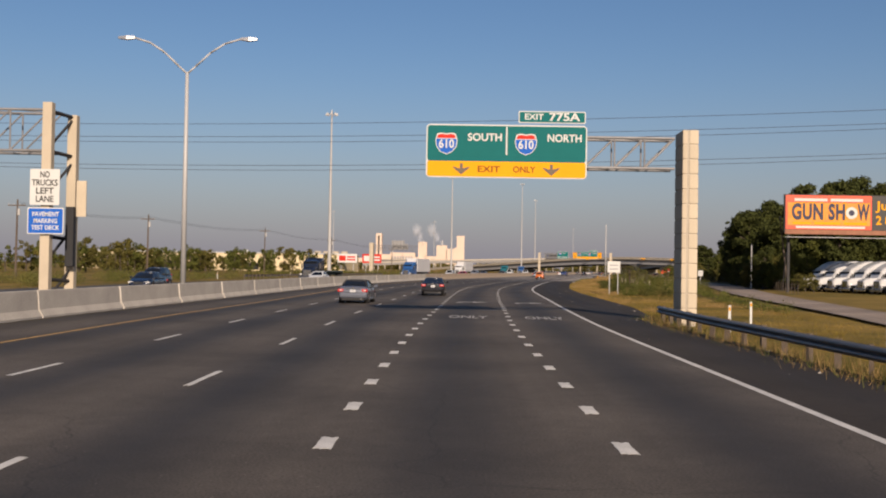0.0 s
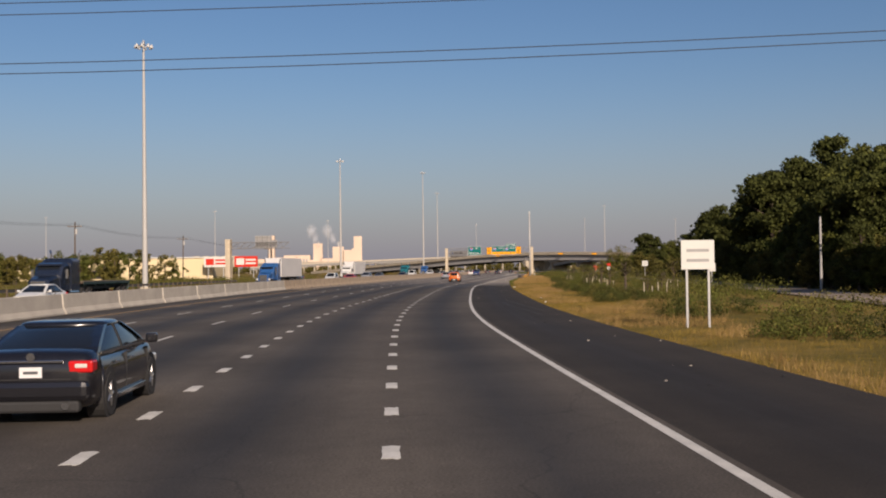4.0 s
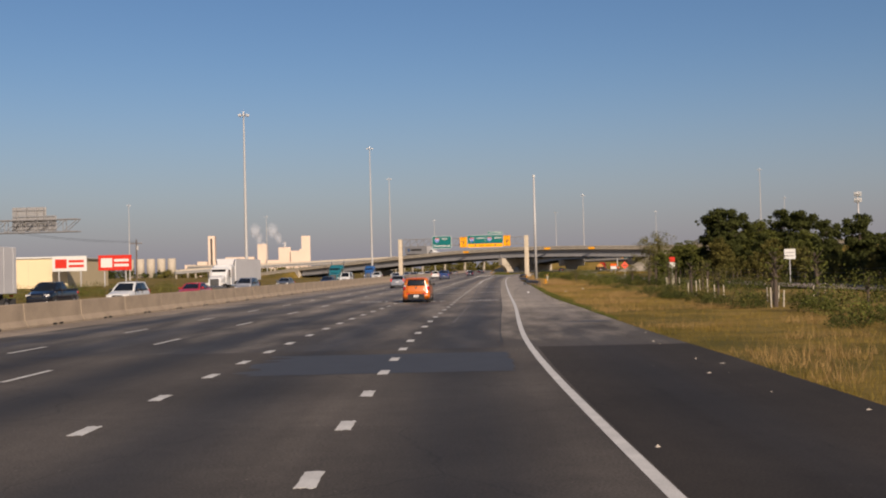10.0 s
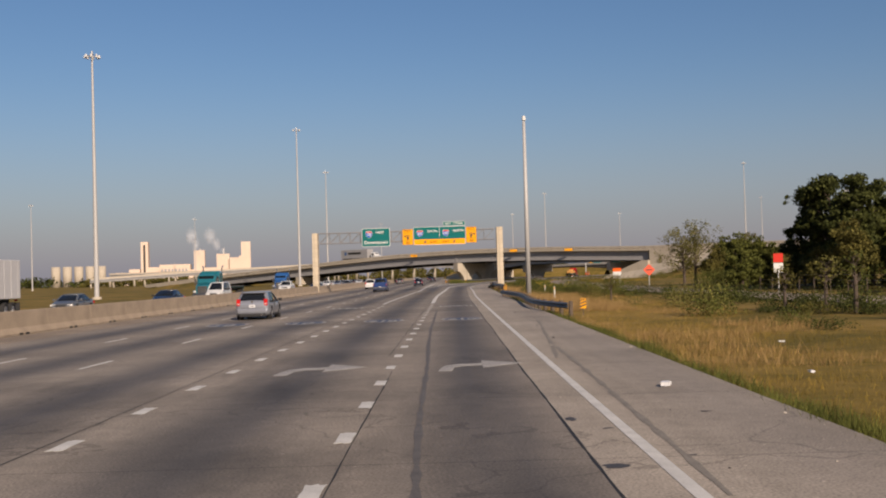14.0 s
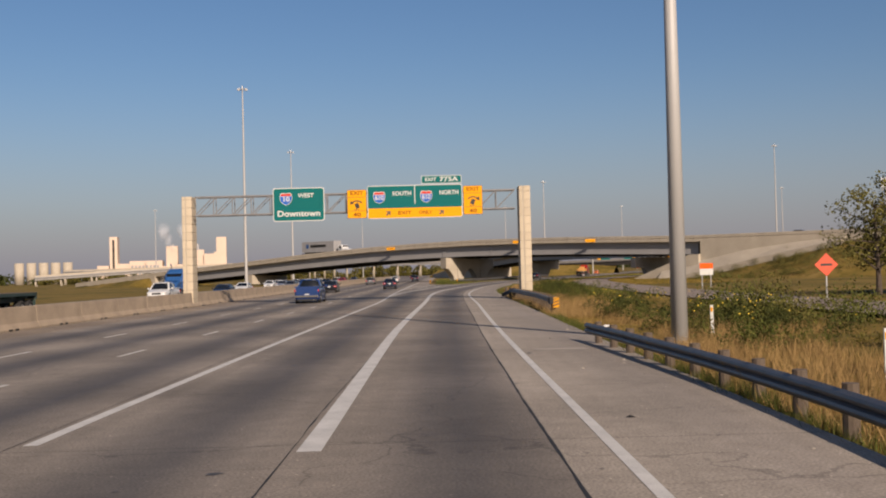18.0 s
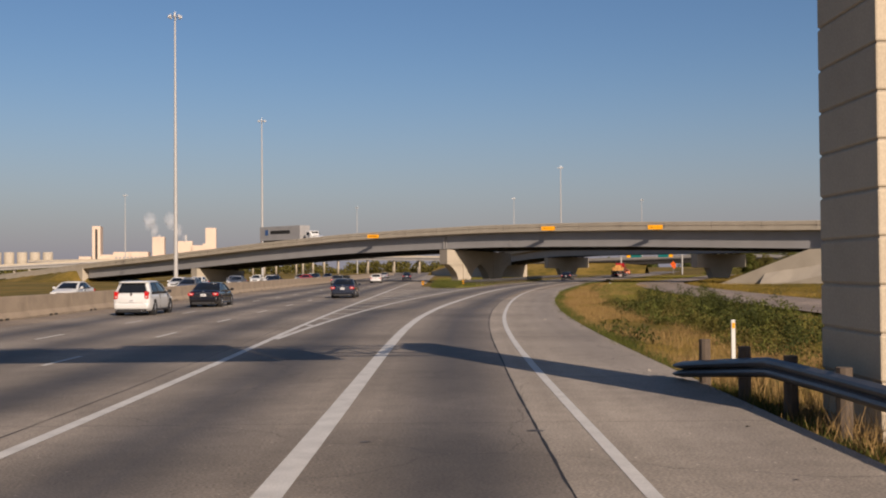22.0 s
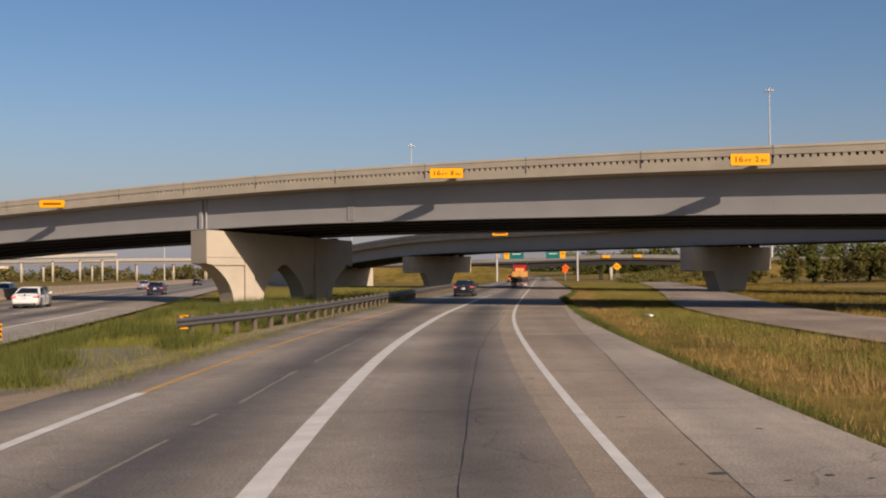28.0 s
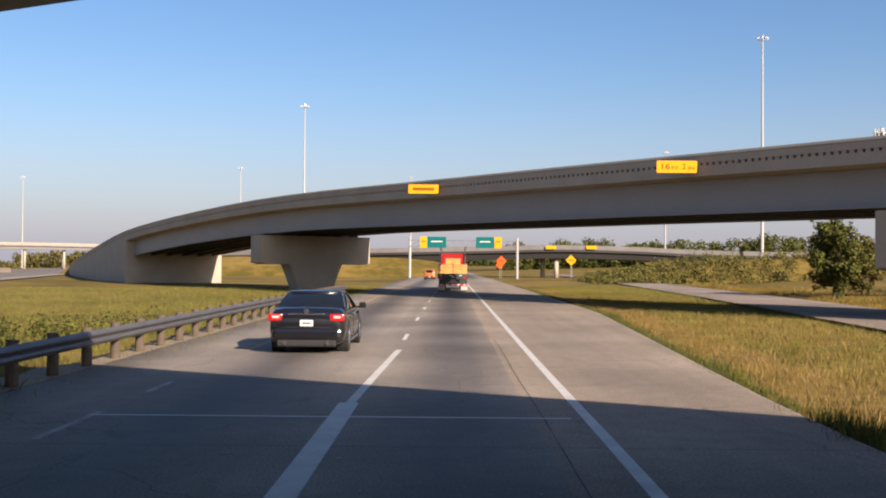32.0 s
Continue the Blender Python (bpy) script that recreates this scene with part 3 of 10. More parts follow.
def paint_box(me_cache, key, w, ln, material):
    """Painted dash with slightly worn, uneven edges; key ends in the variant."""
    if key not in me_cache:
        rnd = random.Random(key[-1] * 7 + 3)
        n = 7
        out = [(-w / 2 + w * i / n, -ln / 2 + rnd.uniform(-0.01, 0.09) * min(ln, 1.4)) for i in range(n + 1)]
        out += [(w / 2 - rnd.uniform(0, 0.015), -ln / 2 + ln * i / 5) for i in range(1, 5)]
        out += [(w / 2 - w * i / n, ln / 2 - rnd.uniform(-0.01, 0.09) * min(ln, 1.4)) for i in range(n + 1)]
        out += [(-w / 2 + rnd.uniform(0, 0.015), ln / 2 - ln * i / 5) for i in range(1, 5)]
        bm = bmesh.new()
        top = [bm.verts.new((x, y, 0.005)) for x, y in out]
        low = [bm.verts.new((x, y, 0.0)) for x, y in out]
        bm.faces.new(top)
        for a in range(len(out)):
            b = (a + 1) % len(out)
            bm.faces.new((low[a], low[b], top[b], top[a]))
        bmesh.ops.triangulate(bm, faces=bm.faces[:1])
        me = bpy.data.meshes.new("dash")
        bm.to_mesh(me)
        bm.free()
        me.materials.append(material)
        me_cache[key] = me
    return me_cache[key]


DASHES = {}


def dashes(label, fn, off, anchors, period, ln, w):
    root = thing("lane_line", Matrix(), label, "lane line", kind="structure")
    rnd = random.Random(len(anchors))
    ys = []
    for a, b in zip(anchors, anchors[1:]):
        k = max(1, round((b - a) * math.sqrt(1 + main_x(a)[1] ** 2) / period))
        ys += [a + (b - a) * i / k for i in range(k)]
    for y in ys:
        o = off(y)
        p, q = fn(y - 0.5, o), fn(y + 0.5, o)
        v = rnd.randrange(6)
        d = new("dash", paint_box(DASHES, (w, ln, v), w, ln, M_WHITE))
        d.parent = root
        d.matrix_basis = Matrix.Translation((p + q) / 2 + Vector((0, 0, 0.004))) @ Matrix.Rotation(-math.atan2(q.x - p.x, q.y - p.y), 4, "Z")
    return root


def solid(label, fn, off, y0, y1, w, material, name="edge_line", z=0.005):
    ob = strip(name, lambda y: (fn(y, off(y) - w / 2), 0), lambda y: (fn(y, off(y) + w / 2), w), steps(y0, y1, 3), z, material)
    return tagged(ob, label, "road marking", kind="structure")


def wide_off(y):
    k = ((318, -3.72), (333, -3.79), (344, -3.86), (362, -3.76), (381, -3.6), (398, -3.68), (414, -3.85), (428, -3.84), (441, -3.7), (460, -3.8), (476, -4.0), (493, -4.01), (509, -3.75), (517, -3.69), (526, -3.57), (536, -3.42), (546, -3.42))
    return sum(float(np.interp(y + d, [a for a, b in k], [b for a, b in k])) for d in (-4, 0, 4)) / 3


def edge_off(y):
    k = ((50, 0.0), (62, -0.08), (112, -0.08), (130, 0.0), (180, 0.03), (200, -0.08), (220, -0.03), (290, -0.07), (350, -0.08), (376, 0.0), (395, -0.16), (412, -0.16), (428, -0.06), (450, -0.15), (476, -0.22), (492, -0.12), (510, -0.1), (526, -0.05), (542, 0.04))
    return sum(float(np.interp(y + d, [a for a, b in k], [b for a, b in k])) for d in (-4, 0, 4)) / 3


def gore_off(y):
    k = ((399, -7.42), (420, -7.4), (436, -7.44), (452, -7.45), (476, -7.6), (484, -7.68), (495, -7.56), (503, -7.36), (511, -7.08), (522, -6.97), (540, -6.85))
    return sum(float(np.interp(y + d, [a for a, b in k], [b for a, b in k])) for d in (-4, 0, 4)) / 3


def make_lines():
    for i in (1, 2):
        dashes("short white dotted lane line", main, lambda y, i=i: lane_off(i, y), (-12.4, 12.95, 30.37, 55.31, 61.14, 75.46, 114.45, 133.5, 149.79, 164.19, 181.38, 192.47, 201.97, 217.19, 232.76, 248.59, 300.94, 312.48, 316.2), 3.64, 0.92, 0.22)
    dashes("white broken lane line", main, lambda y: lane_off(3, y), (-19.0, 20.1, 30.2, 40.2, 60.4, 131.0, 163.0, 182.6, 214.8, 246.2, 314.8, 344.5, 405.2, 700), 10.05, 2.7, 0.13)
    dashes("white broken lane line", main, lambda y: lane_off(4, y), (-19.0, 21.2, 31.0, 60.0, 182.7, 258.1, 354.3, 394.8, 700), 10.05, 2.7, 0.13)
    for i, o in ((1, -26.2), (2, -29.9), (3, -33.6)):
        dashes("white broken lane line of the opposite carriageway", main, lambda y, o=o: o, (20 + 3 * i, 600), 10.05, 2.7, 0.13)
    solid("solid white right edge line", ramp, edge_off, -90, 720, 0.16, M_WHITE)
    solid("solid yellow median edge line", main, lambda y: lane_off(5, y), -90, 186, 0.15, M_YELLOW)
    solid("wide solid white line between the exit lanes", ramp, wide_off, 316.7, 546.5, 0.30, M_WHITE, "wide_line")
    solid("solid white line at the exit gore", main, lambda y: -7.45 + min(max((y - 320) / 60, 0), 1) * 0.35, 317.7, 540, 0.20, M_WHITE, "gore_line")
    solid("solid white line on the ramp's gore side", ramp, gore_off, 402, 484.5, 0.20, M_WHITE, "gore_line", 0.009)
    solid("solid yellow left edge line of the ramp", ramp, gore_off, 484.5, 535.5, 0.15, M_YELLOW)
    for a, b, mt in ((538.2, 539.0, M_WORD), (543.2, 545.4, M_WORD), (547.6, 549.0, M_WORD), (555.5, 559.5, M_YELLOW), (563, 566, M_YELLOW), (570, 720, M_YELLOW)):
        solid("worn remains of the ramp's left edge line", ramp, gore_off, a, b, 0.11, mt)
    solid("narrow worn end of the wide lane line", ramp, lambda y: float(np.interp(y, (546.5, 556), (-3.4, -3.16))), 546.5, 556, 0.15, M_WHITE, "lane_line")
    dashes("white broken line on the ramp", ramp, lambda y: -3.2, (560.5, 720), 10.05, 2.7, 0.13)
    solid("solid yellow edge line of the opposite carriageway", main, lambda y: -23.2, -90, 1000, 0.13, M_YELLOW)
    # bars across the gore
    root = thing("gore_marking", Matrix(), "white transverse bars in the painted gore", "road marking", kind="structure")
    y = 405.67
    while y < 481:
        a = main(y, -7.0)
        b = ramp(y - 1.5, gore_off(y))
        if b.x - a.x > 0.12:
            bm = bmesh.new()
            d = (b - a)
            n = Vector((-d.y, d.x, 0)).normalized() * 0.12
            loft(bm, [[a - n + Vector((0, 0, 0.003)), a + n + Vector((0, 0, 0.003)), a + n + Vector((0, 0, 0.008)), a - n + Vector((0, 0, 0.008))],
                      [b - n + Vector((0, 0, 0.003)), b + n + Vector((0, 0, 0.003)), b + n + Vector((0, 0, 0.008)), b - n + Vector((0, 0, 0.008))]])
            part("bar", bm, M_WHITE, root)
        y += 5.23


make_lines()


M_TAR = mat("joint_sealant", (0.012, 0.011, 0.011), 0.75, 0, 0.3, 3.0, 30.0, 0.1)
M_OIL = mat("oil_stain", (0.06, 0.053, 0.047), 0.6, 0, 0.3, 3.0, 30.0, 0.1)
M_PATCH = mat("pale_repair_concrete", (0.43, 0.38, 0.315), 0.85, 0, 0.15, 2.0, 30.0, 0.1)


def crack(label, fn, off, y0, y1, w, wob, seed, material=None):
    """A ragged dark joint of uneven width running along the lane."""
    rnd = random.Random(seed)
    bm = bmesh.new()
    prev = None
    y = y0
    while y < y1:
        o = off(y) + wob * noise.noise((y * 0.12, seed, 0)) + wob * 0.3 * noise.noise((y * 1.1, seed, 4))
        h = w * (0.35 + 0.75 * rnd.random())
        a, b = fn(y, o - h / 2), fn(y, o + h / 2)
        row = (bm.verts.new((a.x, a.y, 0.004)), bm.verts.new((b.x, b.y, 0.004)))
        if prev:
            bm.faces.new((prev[0], prev[1], row[1], row[0]))
        prev = row
        y += 0.55
    return tagged(finish("pavement_crack", bm, material or M_TAR), label, "pavement joint", kind="structure")


def blot(fn, y, o, w, ln, material, label, seed, name="oil_stain"):
    """A flat stain of uneven outline on the road."""
    rnd = random.Random(seed)
    p, q = fn(y, o), fn(y + 1, o)
    bm = bmesh.new()
    vs = []
    for k in range(18):
        a = 2 * math.pi * k / 18
        r = 0.7 + 0.5 * rnd.random()
        vs.append(bm.verts.new((w / 2 * r * math.cos(a), ln / 2 * r * math.sin(a), 0.0045)))
    bm.faces.new(vs)
    ob = finish(name, bm, material)
    ob.matrix_basis = Matrix.Translation(p) @ Matrix.Rotation(-math.atan2(q.x - p.x, q.y - p.y), 4, "Z")
    return tagged(ob, label, "stain", "road stains", kind="structure")


def wander(y):
    """The joint drifts from the lane's right side to its left and back."""
    return float(np.interp(y, (440, 455, 476, 486, 493, 509, 519, 560), (-0.85, -1.1, -2.05, -1.68, -1.5, -0.8, -0.6, -0.6)))


crack("dark open joint along the exit lane", ramp, lambda y: -0.77, 200.5, 470, 0.045, 0.05, 1)
crack("ragged crack down the middle of the exit lane", ramp, lambda y: -2.35 + 0.012 * (y - 428), 405, 474, 0.016, 0.12, 2)
crack("ragged crack wandering along the ramp", ramp, wander, 474, 560, 0.02, 0.05, 3)
crack("thin crack along the shoulder joint", ramp, lambda y: lane_end(y)[1], 444, 524, 0.018, 0.03, 4)
crack("dark joint between the second and third lanes", main, lambda y: -3.95, 266, 330, 0.03, 0.04, 5)
crack("dark joint along the third lane", main, lambda y: -7.65, 205, 420, 0.03, 0.05, 6)
for k, (yy, oo, ww, ll) in enumerate(((238.5, 2.0, 0.35, 0.5), (236.0, 1.5, 0.2, 0.5), (233.8, 0.7, 0.14, 0.5), (243.0, 0.9, 0.3, 0.6), (335.0, -2.2, 0.22, 0.5), (331.0, 0.12, 0.16, 0.35), (329.0, -5.6, 0.2, 0.4), (300.0, -3.2, 0.16, 0.4), (503.0, 0.55, 0.14, 0.3), (497.0, -5.4, 0.25, 0.4), (499.0, -4.7, 0.18, 0.4), (520.0, -4.9, 0.2, 0.3), (441.0, -4.6, 0.12, 0.3), (249.6, -0.58, 0.3, 0.28), (253.3, -0.64, 0.16, 0.4), (210.9, 2.6, 1.9, 0.9))):
    blot(main if yy < 378 else ramp, yy, oo, ww, ll, M_OIL, "dark oily stain on the pavement", 40 + k)
blot(ramp, 332.2, 1.1, 1.7, 0.55, M_PATCH, "pale repair patch on the concrete shoulder", 90, "repair_patch")


M_SCUFF = mat("tyre_scuff_on_concrete", (0.215, 0.19, 0.155), 0.8, 0, 0.35, 3.0, 30.0, 0.1)
M_STREAK = mat("dark_wheel_streak", (0.115, 0.102, 0.089), 0.7, 0, 0.35, 3.0, 30.0, 0.1)
M_SOIL = mat("bare_dry_soil", (0.26, 0.195, 0.125), 0.95, 0, 0.3, 1.2, 25.0, 0.4)
M_BLUEISH = mat("fresh_blue_black_asphalt", (0.040, 0.043, 0.052), 0.75, 0, 0.2, 1.5, 30.0, 0.15)


def table(*k):
    return lambda y: float(np.interp(y, [a for a, b in k], [b for a, b in k]))


crack("faint tyre scuff curving off the edge line", ramp, table((248, 0.22), (257, 0.45), (268, 0.62)), 248, 268, 0.14, 0.05, 31, M_SCUFF)
crack("faint tyre scuff crossing the shoulder", ramp, table((264, 0.28), (272, 0.75), (285, 1.5)), 264, 285, 0.16, 0.06, 32, M_SCUFF)
crack("dark rubber streak along the lane", main, table((205, -2.55), (248, -2.7), (279, -3.1), (310, -3.2)), 212, 300, 0.13, 0.05, 33, M_STREAK)
crack("thin dark joint under the dotted line", main, table((200, -3.62), (240, -3.55), (255, -3.6)), 206, 262, 0.025, 0.04, 34)


def dark_strip():
    rnd = random.Random(12)
    cut = {k: (rnd.uniform(-0.1, 0.1), rnd.uniform(-0.08, 0.08)) for k in range(40)}
    ys = steps(192.3, 197.2, 0.3)
    le = {y: (main(y, -6.3 + cut[i][0] * 4), 0) for i, y in enumerate(ys)}
    ri = {y: (main(y, -0.72 + cut[i][1]), 5.6) for i, y in enumerate(ys)}
    ob = strip("asphalt_patch", le.get, ri.get, ys, 0.003, M_BLUEISH)
    tagged(ob, "blue-black newer asphalt strip across the lanes", "road patch", kind="structure")


dark_strip()
for a, b in ((470, 479.4), (480.6, 482.2), (483, 489), (490.5, 500)):
    crack("pale patched seam along the left ramp lane", ramp, table((476, -5.87), (483, -5.56), (500, -5.3)), a, b, 0.10, 0.09, 50 + int(a), M_SCUFF)


def soil_edge():
    rnd = random.Random(31)
    ys = steps(482, 600, 0.7)
    cut = {y: (9.75 + rnd.uniform(0, 0.5) + 0.35 * noise.noise((y * 0.2, 3.0, 0.0)), 9.12) for y in ys}
    ob = strip("bare_soil", lambda y: (ramp(y, -cut[y][0]), 0), lambda y: (ramp(y, -cut[y][1]), 1), ys, 0.004, M_SOIL)
    tagged(ob, "strip of bare dry soil at the pavement's edge", "soil", kind="structure")


soil_edge()


def shoulder_debris():
    """Pale chips of stone, paper and rubber lying on the shoulder."""
    rnd = random.Random(91)
    for name, mt, count, lab in (("pale_debris", M_PATCH, 150, "pale stone chips and paper scraps on the shoulder"), ("dark_debris", M_TAR, 90, "dark scraps of tyre rubber on the shoulder")):
        bm = bmesh.new()
        for k in range(count):
            y = rnd.uniform(20, 470)
            w = shoulder_off(y)
            o = w - abs(rnd.gauss(0, 0.35)) * w if rnd.random() < 0.75 else rnd.uniform(0.3, w)
            if o < 0.3:
                continue
            c = ramp(y, o)
            r = 0.015 + 0.05 * rnd.random() ** 3
            h = r * rnd.uniform(0.3, 0.8)
            a0 = rnd.uniform(0, 6.28)
            lo = [bm.verts.new((c.x + r * rnd.uniform(0.7, 1.5) * math.cos(a0 + a * 1.2566), c.y + r * rnd.uniform(0.7, 1.5) * math.sin(a0 + a * 1.2566), 0.004)) for a in range(5)]
            top = bm.verts.new((c.x, c.y, 0.004 + h))
            for a in range(5):
                bm.faces.new((lo[a], lo[(a + 1) % 5], top))
        tagged(finish(name, bm, mt), lab, "debris", kind="stuff")


shoulder_debris()


def pits():
    rnd = random.Random(77)
    bm = bmesh.new()
    for k in range(230):
        y = rnd.uniform(206, 545)
        o = rnd.choice((rnd.uniform(-7.4, -0.2), rnd.uniform(0.2, 2.2), rnd.gauss(-0.75, 0.35)))
        c = ramp(y, o)
        r = 0.02 + 0.065 * rnd.random() ** 2.5
        e = rnd.uniform(1.0, 2.2)
        bm.faces.new([bm.verts.new((c.x + r * e * rnd.uniform(0.6, 1.2) * math.cos(a * 0.785), c.y + r * rnd.uniform(0.6, 1.3) * math.sin(a * 0.785), 0.0042)) for a in range(8)])
    tagged(finish("pavement_pits", bm, M_OIL), "small dark pits and spots in the concrete", "road stain", kind="stuff")


pits()


def cross_bar(y, o0, o1):
    a, b = ramp(y, o0), ramp(y, o1)
    d = (b - a).normalized()
    n = Vector((-d.y, d.x, 0)) * 0.05
    bm = bmesh.new()
    up = Vector((0, 0, 0.006))
    bm.faces.new([bm.verts.new(v + up) for v in (a - n, b - n, b + n, a + n)])
    return tagged(finish("shoulder_bar", bm, M_WHITE), "thin worn white bar painted across the pavement", "road marking", kind="structure")


cross_bar(545.1, -6.9, -0.2)
for yy in (500.7, 514.8, 528.1):
    cross_bar(yy, 0.15, 2.3)
for yy, oo in ((124.0, 2.4), (128.0, 2.9)):
    crack("long dark tyre scuff on the shoulder", ramp, lambda y, yy=yy, oo=oo: oo - 0.05 * (y - yy), yy - 9, yy + 9, 0.12, 0.08, int(yy))


def road_word(words, fn, y, o, width, height, label):
    p, s = fn(y, o), fn(y, 0)
    q = fn(y + 1, o)
    ob = text_mesh("road_word", words, 1.0, M_WORD, None, 0, 0, 0, flat=True, thick=0.002)
    me = ob.data
    co = np.empty(len(me.vertices) * 3)
    me.vertices.foreach_get("co", co)
    co = co.reshape(-1, 3)
    for k, size in ((0, width), (1, height)):
        co[:, k] -= (co[:, k].max() + co[:, k].min()) / 2
        co[:, k] *= size / (co[:, k].max() - co[:, k].min())
    me.vertices.foreach_set("co", co.ravel())
    ob.matrix_basis = Matrix.Translation(p + Vector((0, 0, 0.006))) @ Matrix.Rotation(-math.atan2(q.x - p.x, q.y - p.y), 4, "Z")
    return tagged(ob, label, "road marking", kind="structure")


def road_arrow(fn, y, o):
    """A right-turn arrow: shaft, bend and head."""
    p, q = fn(y, o), fn(y + 1, o)
    bm = bmesh.new()
    pts = [(-0.85, -1.4), (-0.55, -1.4), (-0.5, -0.55), (-0.3, -0.2), (0.15, -0.05), (0.15, -0.75), (1.1, 0.25), (0.15, 1.25), (0.15, 0.45), (-0.4, 0.35), (-0.7, 0.0), (-0.8, -0.6)]
    lo = [bm.verts.new((x, yy, 0.003)) for x, yy in pts]
    hi = [bm.verts.new((x, yy, 0.008)) for x, yy in pts]
    bm.faces.new(hi)
    for i in range(len(pts)):
        bm.faces.new((lo[i], lo[(i + 1) % len(pts)], hi[(i + 1) % len(pts)], hi[i]))
    ob = finish("road_arrow", bm, M_WORD)
    ob.matrix_basis = Matrix.Translation(p) @ Matrix.Rotation(-math.atan2(q.x - p.x, q.y - p.y), 4, "Z")
    return tagged(ob, "white right-turn arrow painted on the lane", "road marking", kind="structure")


for o in (-1.75, -5.35):
    road_word("ONLY", main, 47.3, o if o > -3 else -5.1, 1.72, 2.5, "white word ONLY painted on the lane")
    road_arrow(main, 67.8, o - 0.08)
    road_word("ONLY", main, 239.8, o - 0.05, 2.0, 2.5, "white word ONLY painted on the lane")
    road_arrow(main, 262.6, o)
road_word("ONLY", main, 241.8, -9.2, 2.0, 2.5, "white word ONLY painted on the lane")
road_word("NORTH", main, 308.8, -1.85, 2.5, 2.5, "white word NORTH painted on the lane")
road_word("WEST", main, 309.8, -9.3, 2.4, 2.5, "white word WEST painted on the lane")
road_word("ONLY", ramp, 531.6, -1.75, 2.05, 2.5, "white word ONLY painted on the ramp")


M_SHIELD = mat("worn_blue_road_paint", (0.06, 0.085, 0.14), 0.7, 0, 0.35, 2.2, 14.0, 0.1)


def road_shield(y, o):
    p, q = main(y, o), main(y + 1, o)
    root = thing("road_shield", Matrix.Translation(p) @ Matrix.Rotation(-math.atan2(q.x - p.x, q.y - p.y), 4, "Z"), "worn blue and white route shield painted on the lane", "road marking", kind="structure")
    for k, (s, m, z) in enumerate(((1.0, M_WORD, 0.004), (0.86, M_SHIELD, 0.009))):
        bm = bmesh.new()
        half = [(0.0, -1.6), (0.45, -1.25), (0.85, -0.6), (1.0, 0.1), (0.92, 0.75), (0.72, 1.3), (0.85, 1.55), (0.45, 1.48), (0.2, 1.6)]
        pts = [(x * s, yy * s) for x, yy in half] + [(-x * s, yy * s) for x, yy in reversed(half[1:])]
        lo = [bm.verts.new((x, yy, z)) for x, yy in pts]
        bm.faces.new(lo)
        part("rim" if k == 0 else "field", bm, m, root)


for o, route in ((-1.8, "610"), (-5.5, "610"), (-9.2, "10"), (-12.9, "10")):
    road_shield(288.0, o)
    num = road_word(route, main, 287.7, o, 1.3 if len(route) == 3 else 0.95, 1.7, "worn white route number painted on a road shield")
    num.matrix_basis.translation.z = 0.014


# ---------------------------------------------------------------- ground
BR1_O, BR1_D, BR1_N = Vector((79.4, 548.2)), Vector((-0.6, 0.8)), Vector((0.8, 0.6))
BR_WIDTH = 13.0
CANT_FILL = 0.044


def interp(x, table):
    return float(np.interp(x, [a for a, b in table], [b for a, b in table]))


BR1_TOP = ((-260, 7.0), (-140, 7.6), (-64, 7.98), (-48, 8.46), (-36, 8.83), (-22, 9.1), (-8, 9.25), (8, 9.1), (27, 8.72), (50, 7.75), (74, 6.5), (95, 5.45), (118, 4.4), (150, 2.6), (175, 1.2))
BR2_PTS = ((155.8, 445.0, 6.6), (148.0, 485.0, 7.2), (137.9, 535.0, 7.65), (131.8, 565.7, 7.85), (125.6, 597.0, 8.05), (119.5, 627.4, 8.0), (113.8, 660.0, 6.5), (112.3, 690.0, 4.6), (113.5, 740.0, 2.4), (115.5, 775.0, 1.2))


def ground_z(x, y):
    z = -0.16 + 0.10 * noise.noise((x * 0.06, y * 0.06, 0.0))
    # embankment behind the near flyover's right abutment
    r = Vector((x, y)) - BR1_O
    u, w = r.dot(BR1_D), r.dot(BR1_N)
    if u < -60:
        top = interp(u, BR1_TOP) - 1.45 - CANT_FILL * min(max(w, 0.0), BR_WIDTH)
        d = max(0.0, -w, w - BR_WIDTH)
        side = min(top + 0.35, -0.1 + (-62 - u) * 0.19)
        z = max(z, min(top, side) - max(0.0, d - 0.6) / 2.4)
    elif u > 122:
        top = interp(u, BR1_TOP) - 1.3
        d = max(0.0, -w, w - BR_WIDTH)
        z = max(z, min(top, top - (d - 0.5) / 3.0))
    # low swale and mound on the far right
    if x > front_x(y) + 14:
        d = x - front_x(y) - 14
        z += min(2.6, d * 0.05) * max(0.0, min(1.0, (y - 560) / 60))
    return z


def front_x(y):
    return front(min(max(y, -59), 815), 0).x


def make_ground():
    xs = [-2600, -1600, -1000, -600, -350, -200, -140, -110] + list(np.arange(-90, 262, 3.0)) + [270, 290, 330, 400, 520, 700, 1000, 1600, 2800]
    ys = [-700, -400, -200, -120] + list(np.arange(-90, 790, 3.0)) + [800, 830, 880, 960, 1100, 1300, 1600, 2000, 2600, 3500, 4600]
    verts = [(x, y, ground_z(x, y)) for y in ys for x in xs]
    k = len(xs)
    faces = [(j * k + i, j * k + i + 1, (j + 1) * k + i + 1, (j + 1) * k + i) for j in range(len(ys) - 1) for i in range(k - 1)]
    ob = pydata("ground", verts, faces, M_GRASS, smooth=True)
    tagged(ob, "rough yellow-green verge and open grassland", "ground", kind="structure")


make_ground()


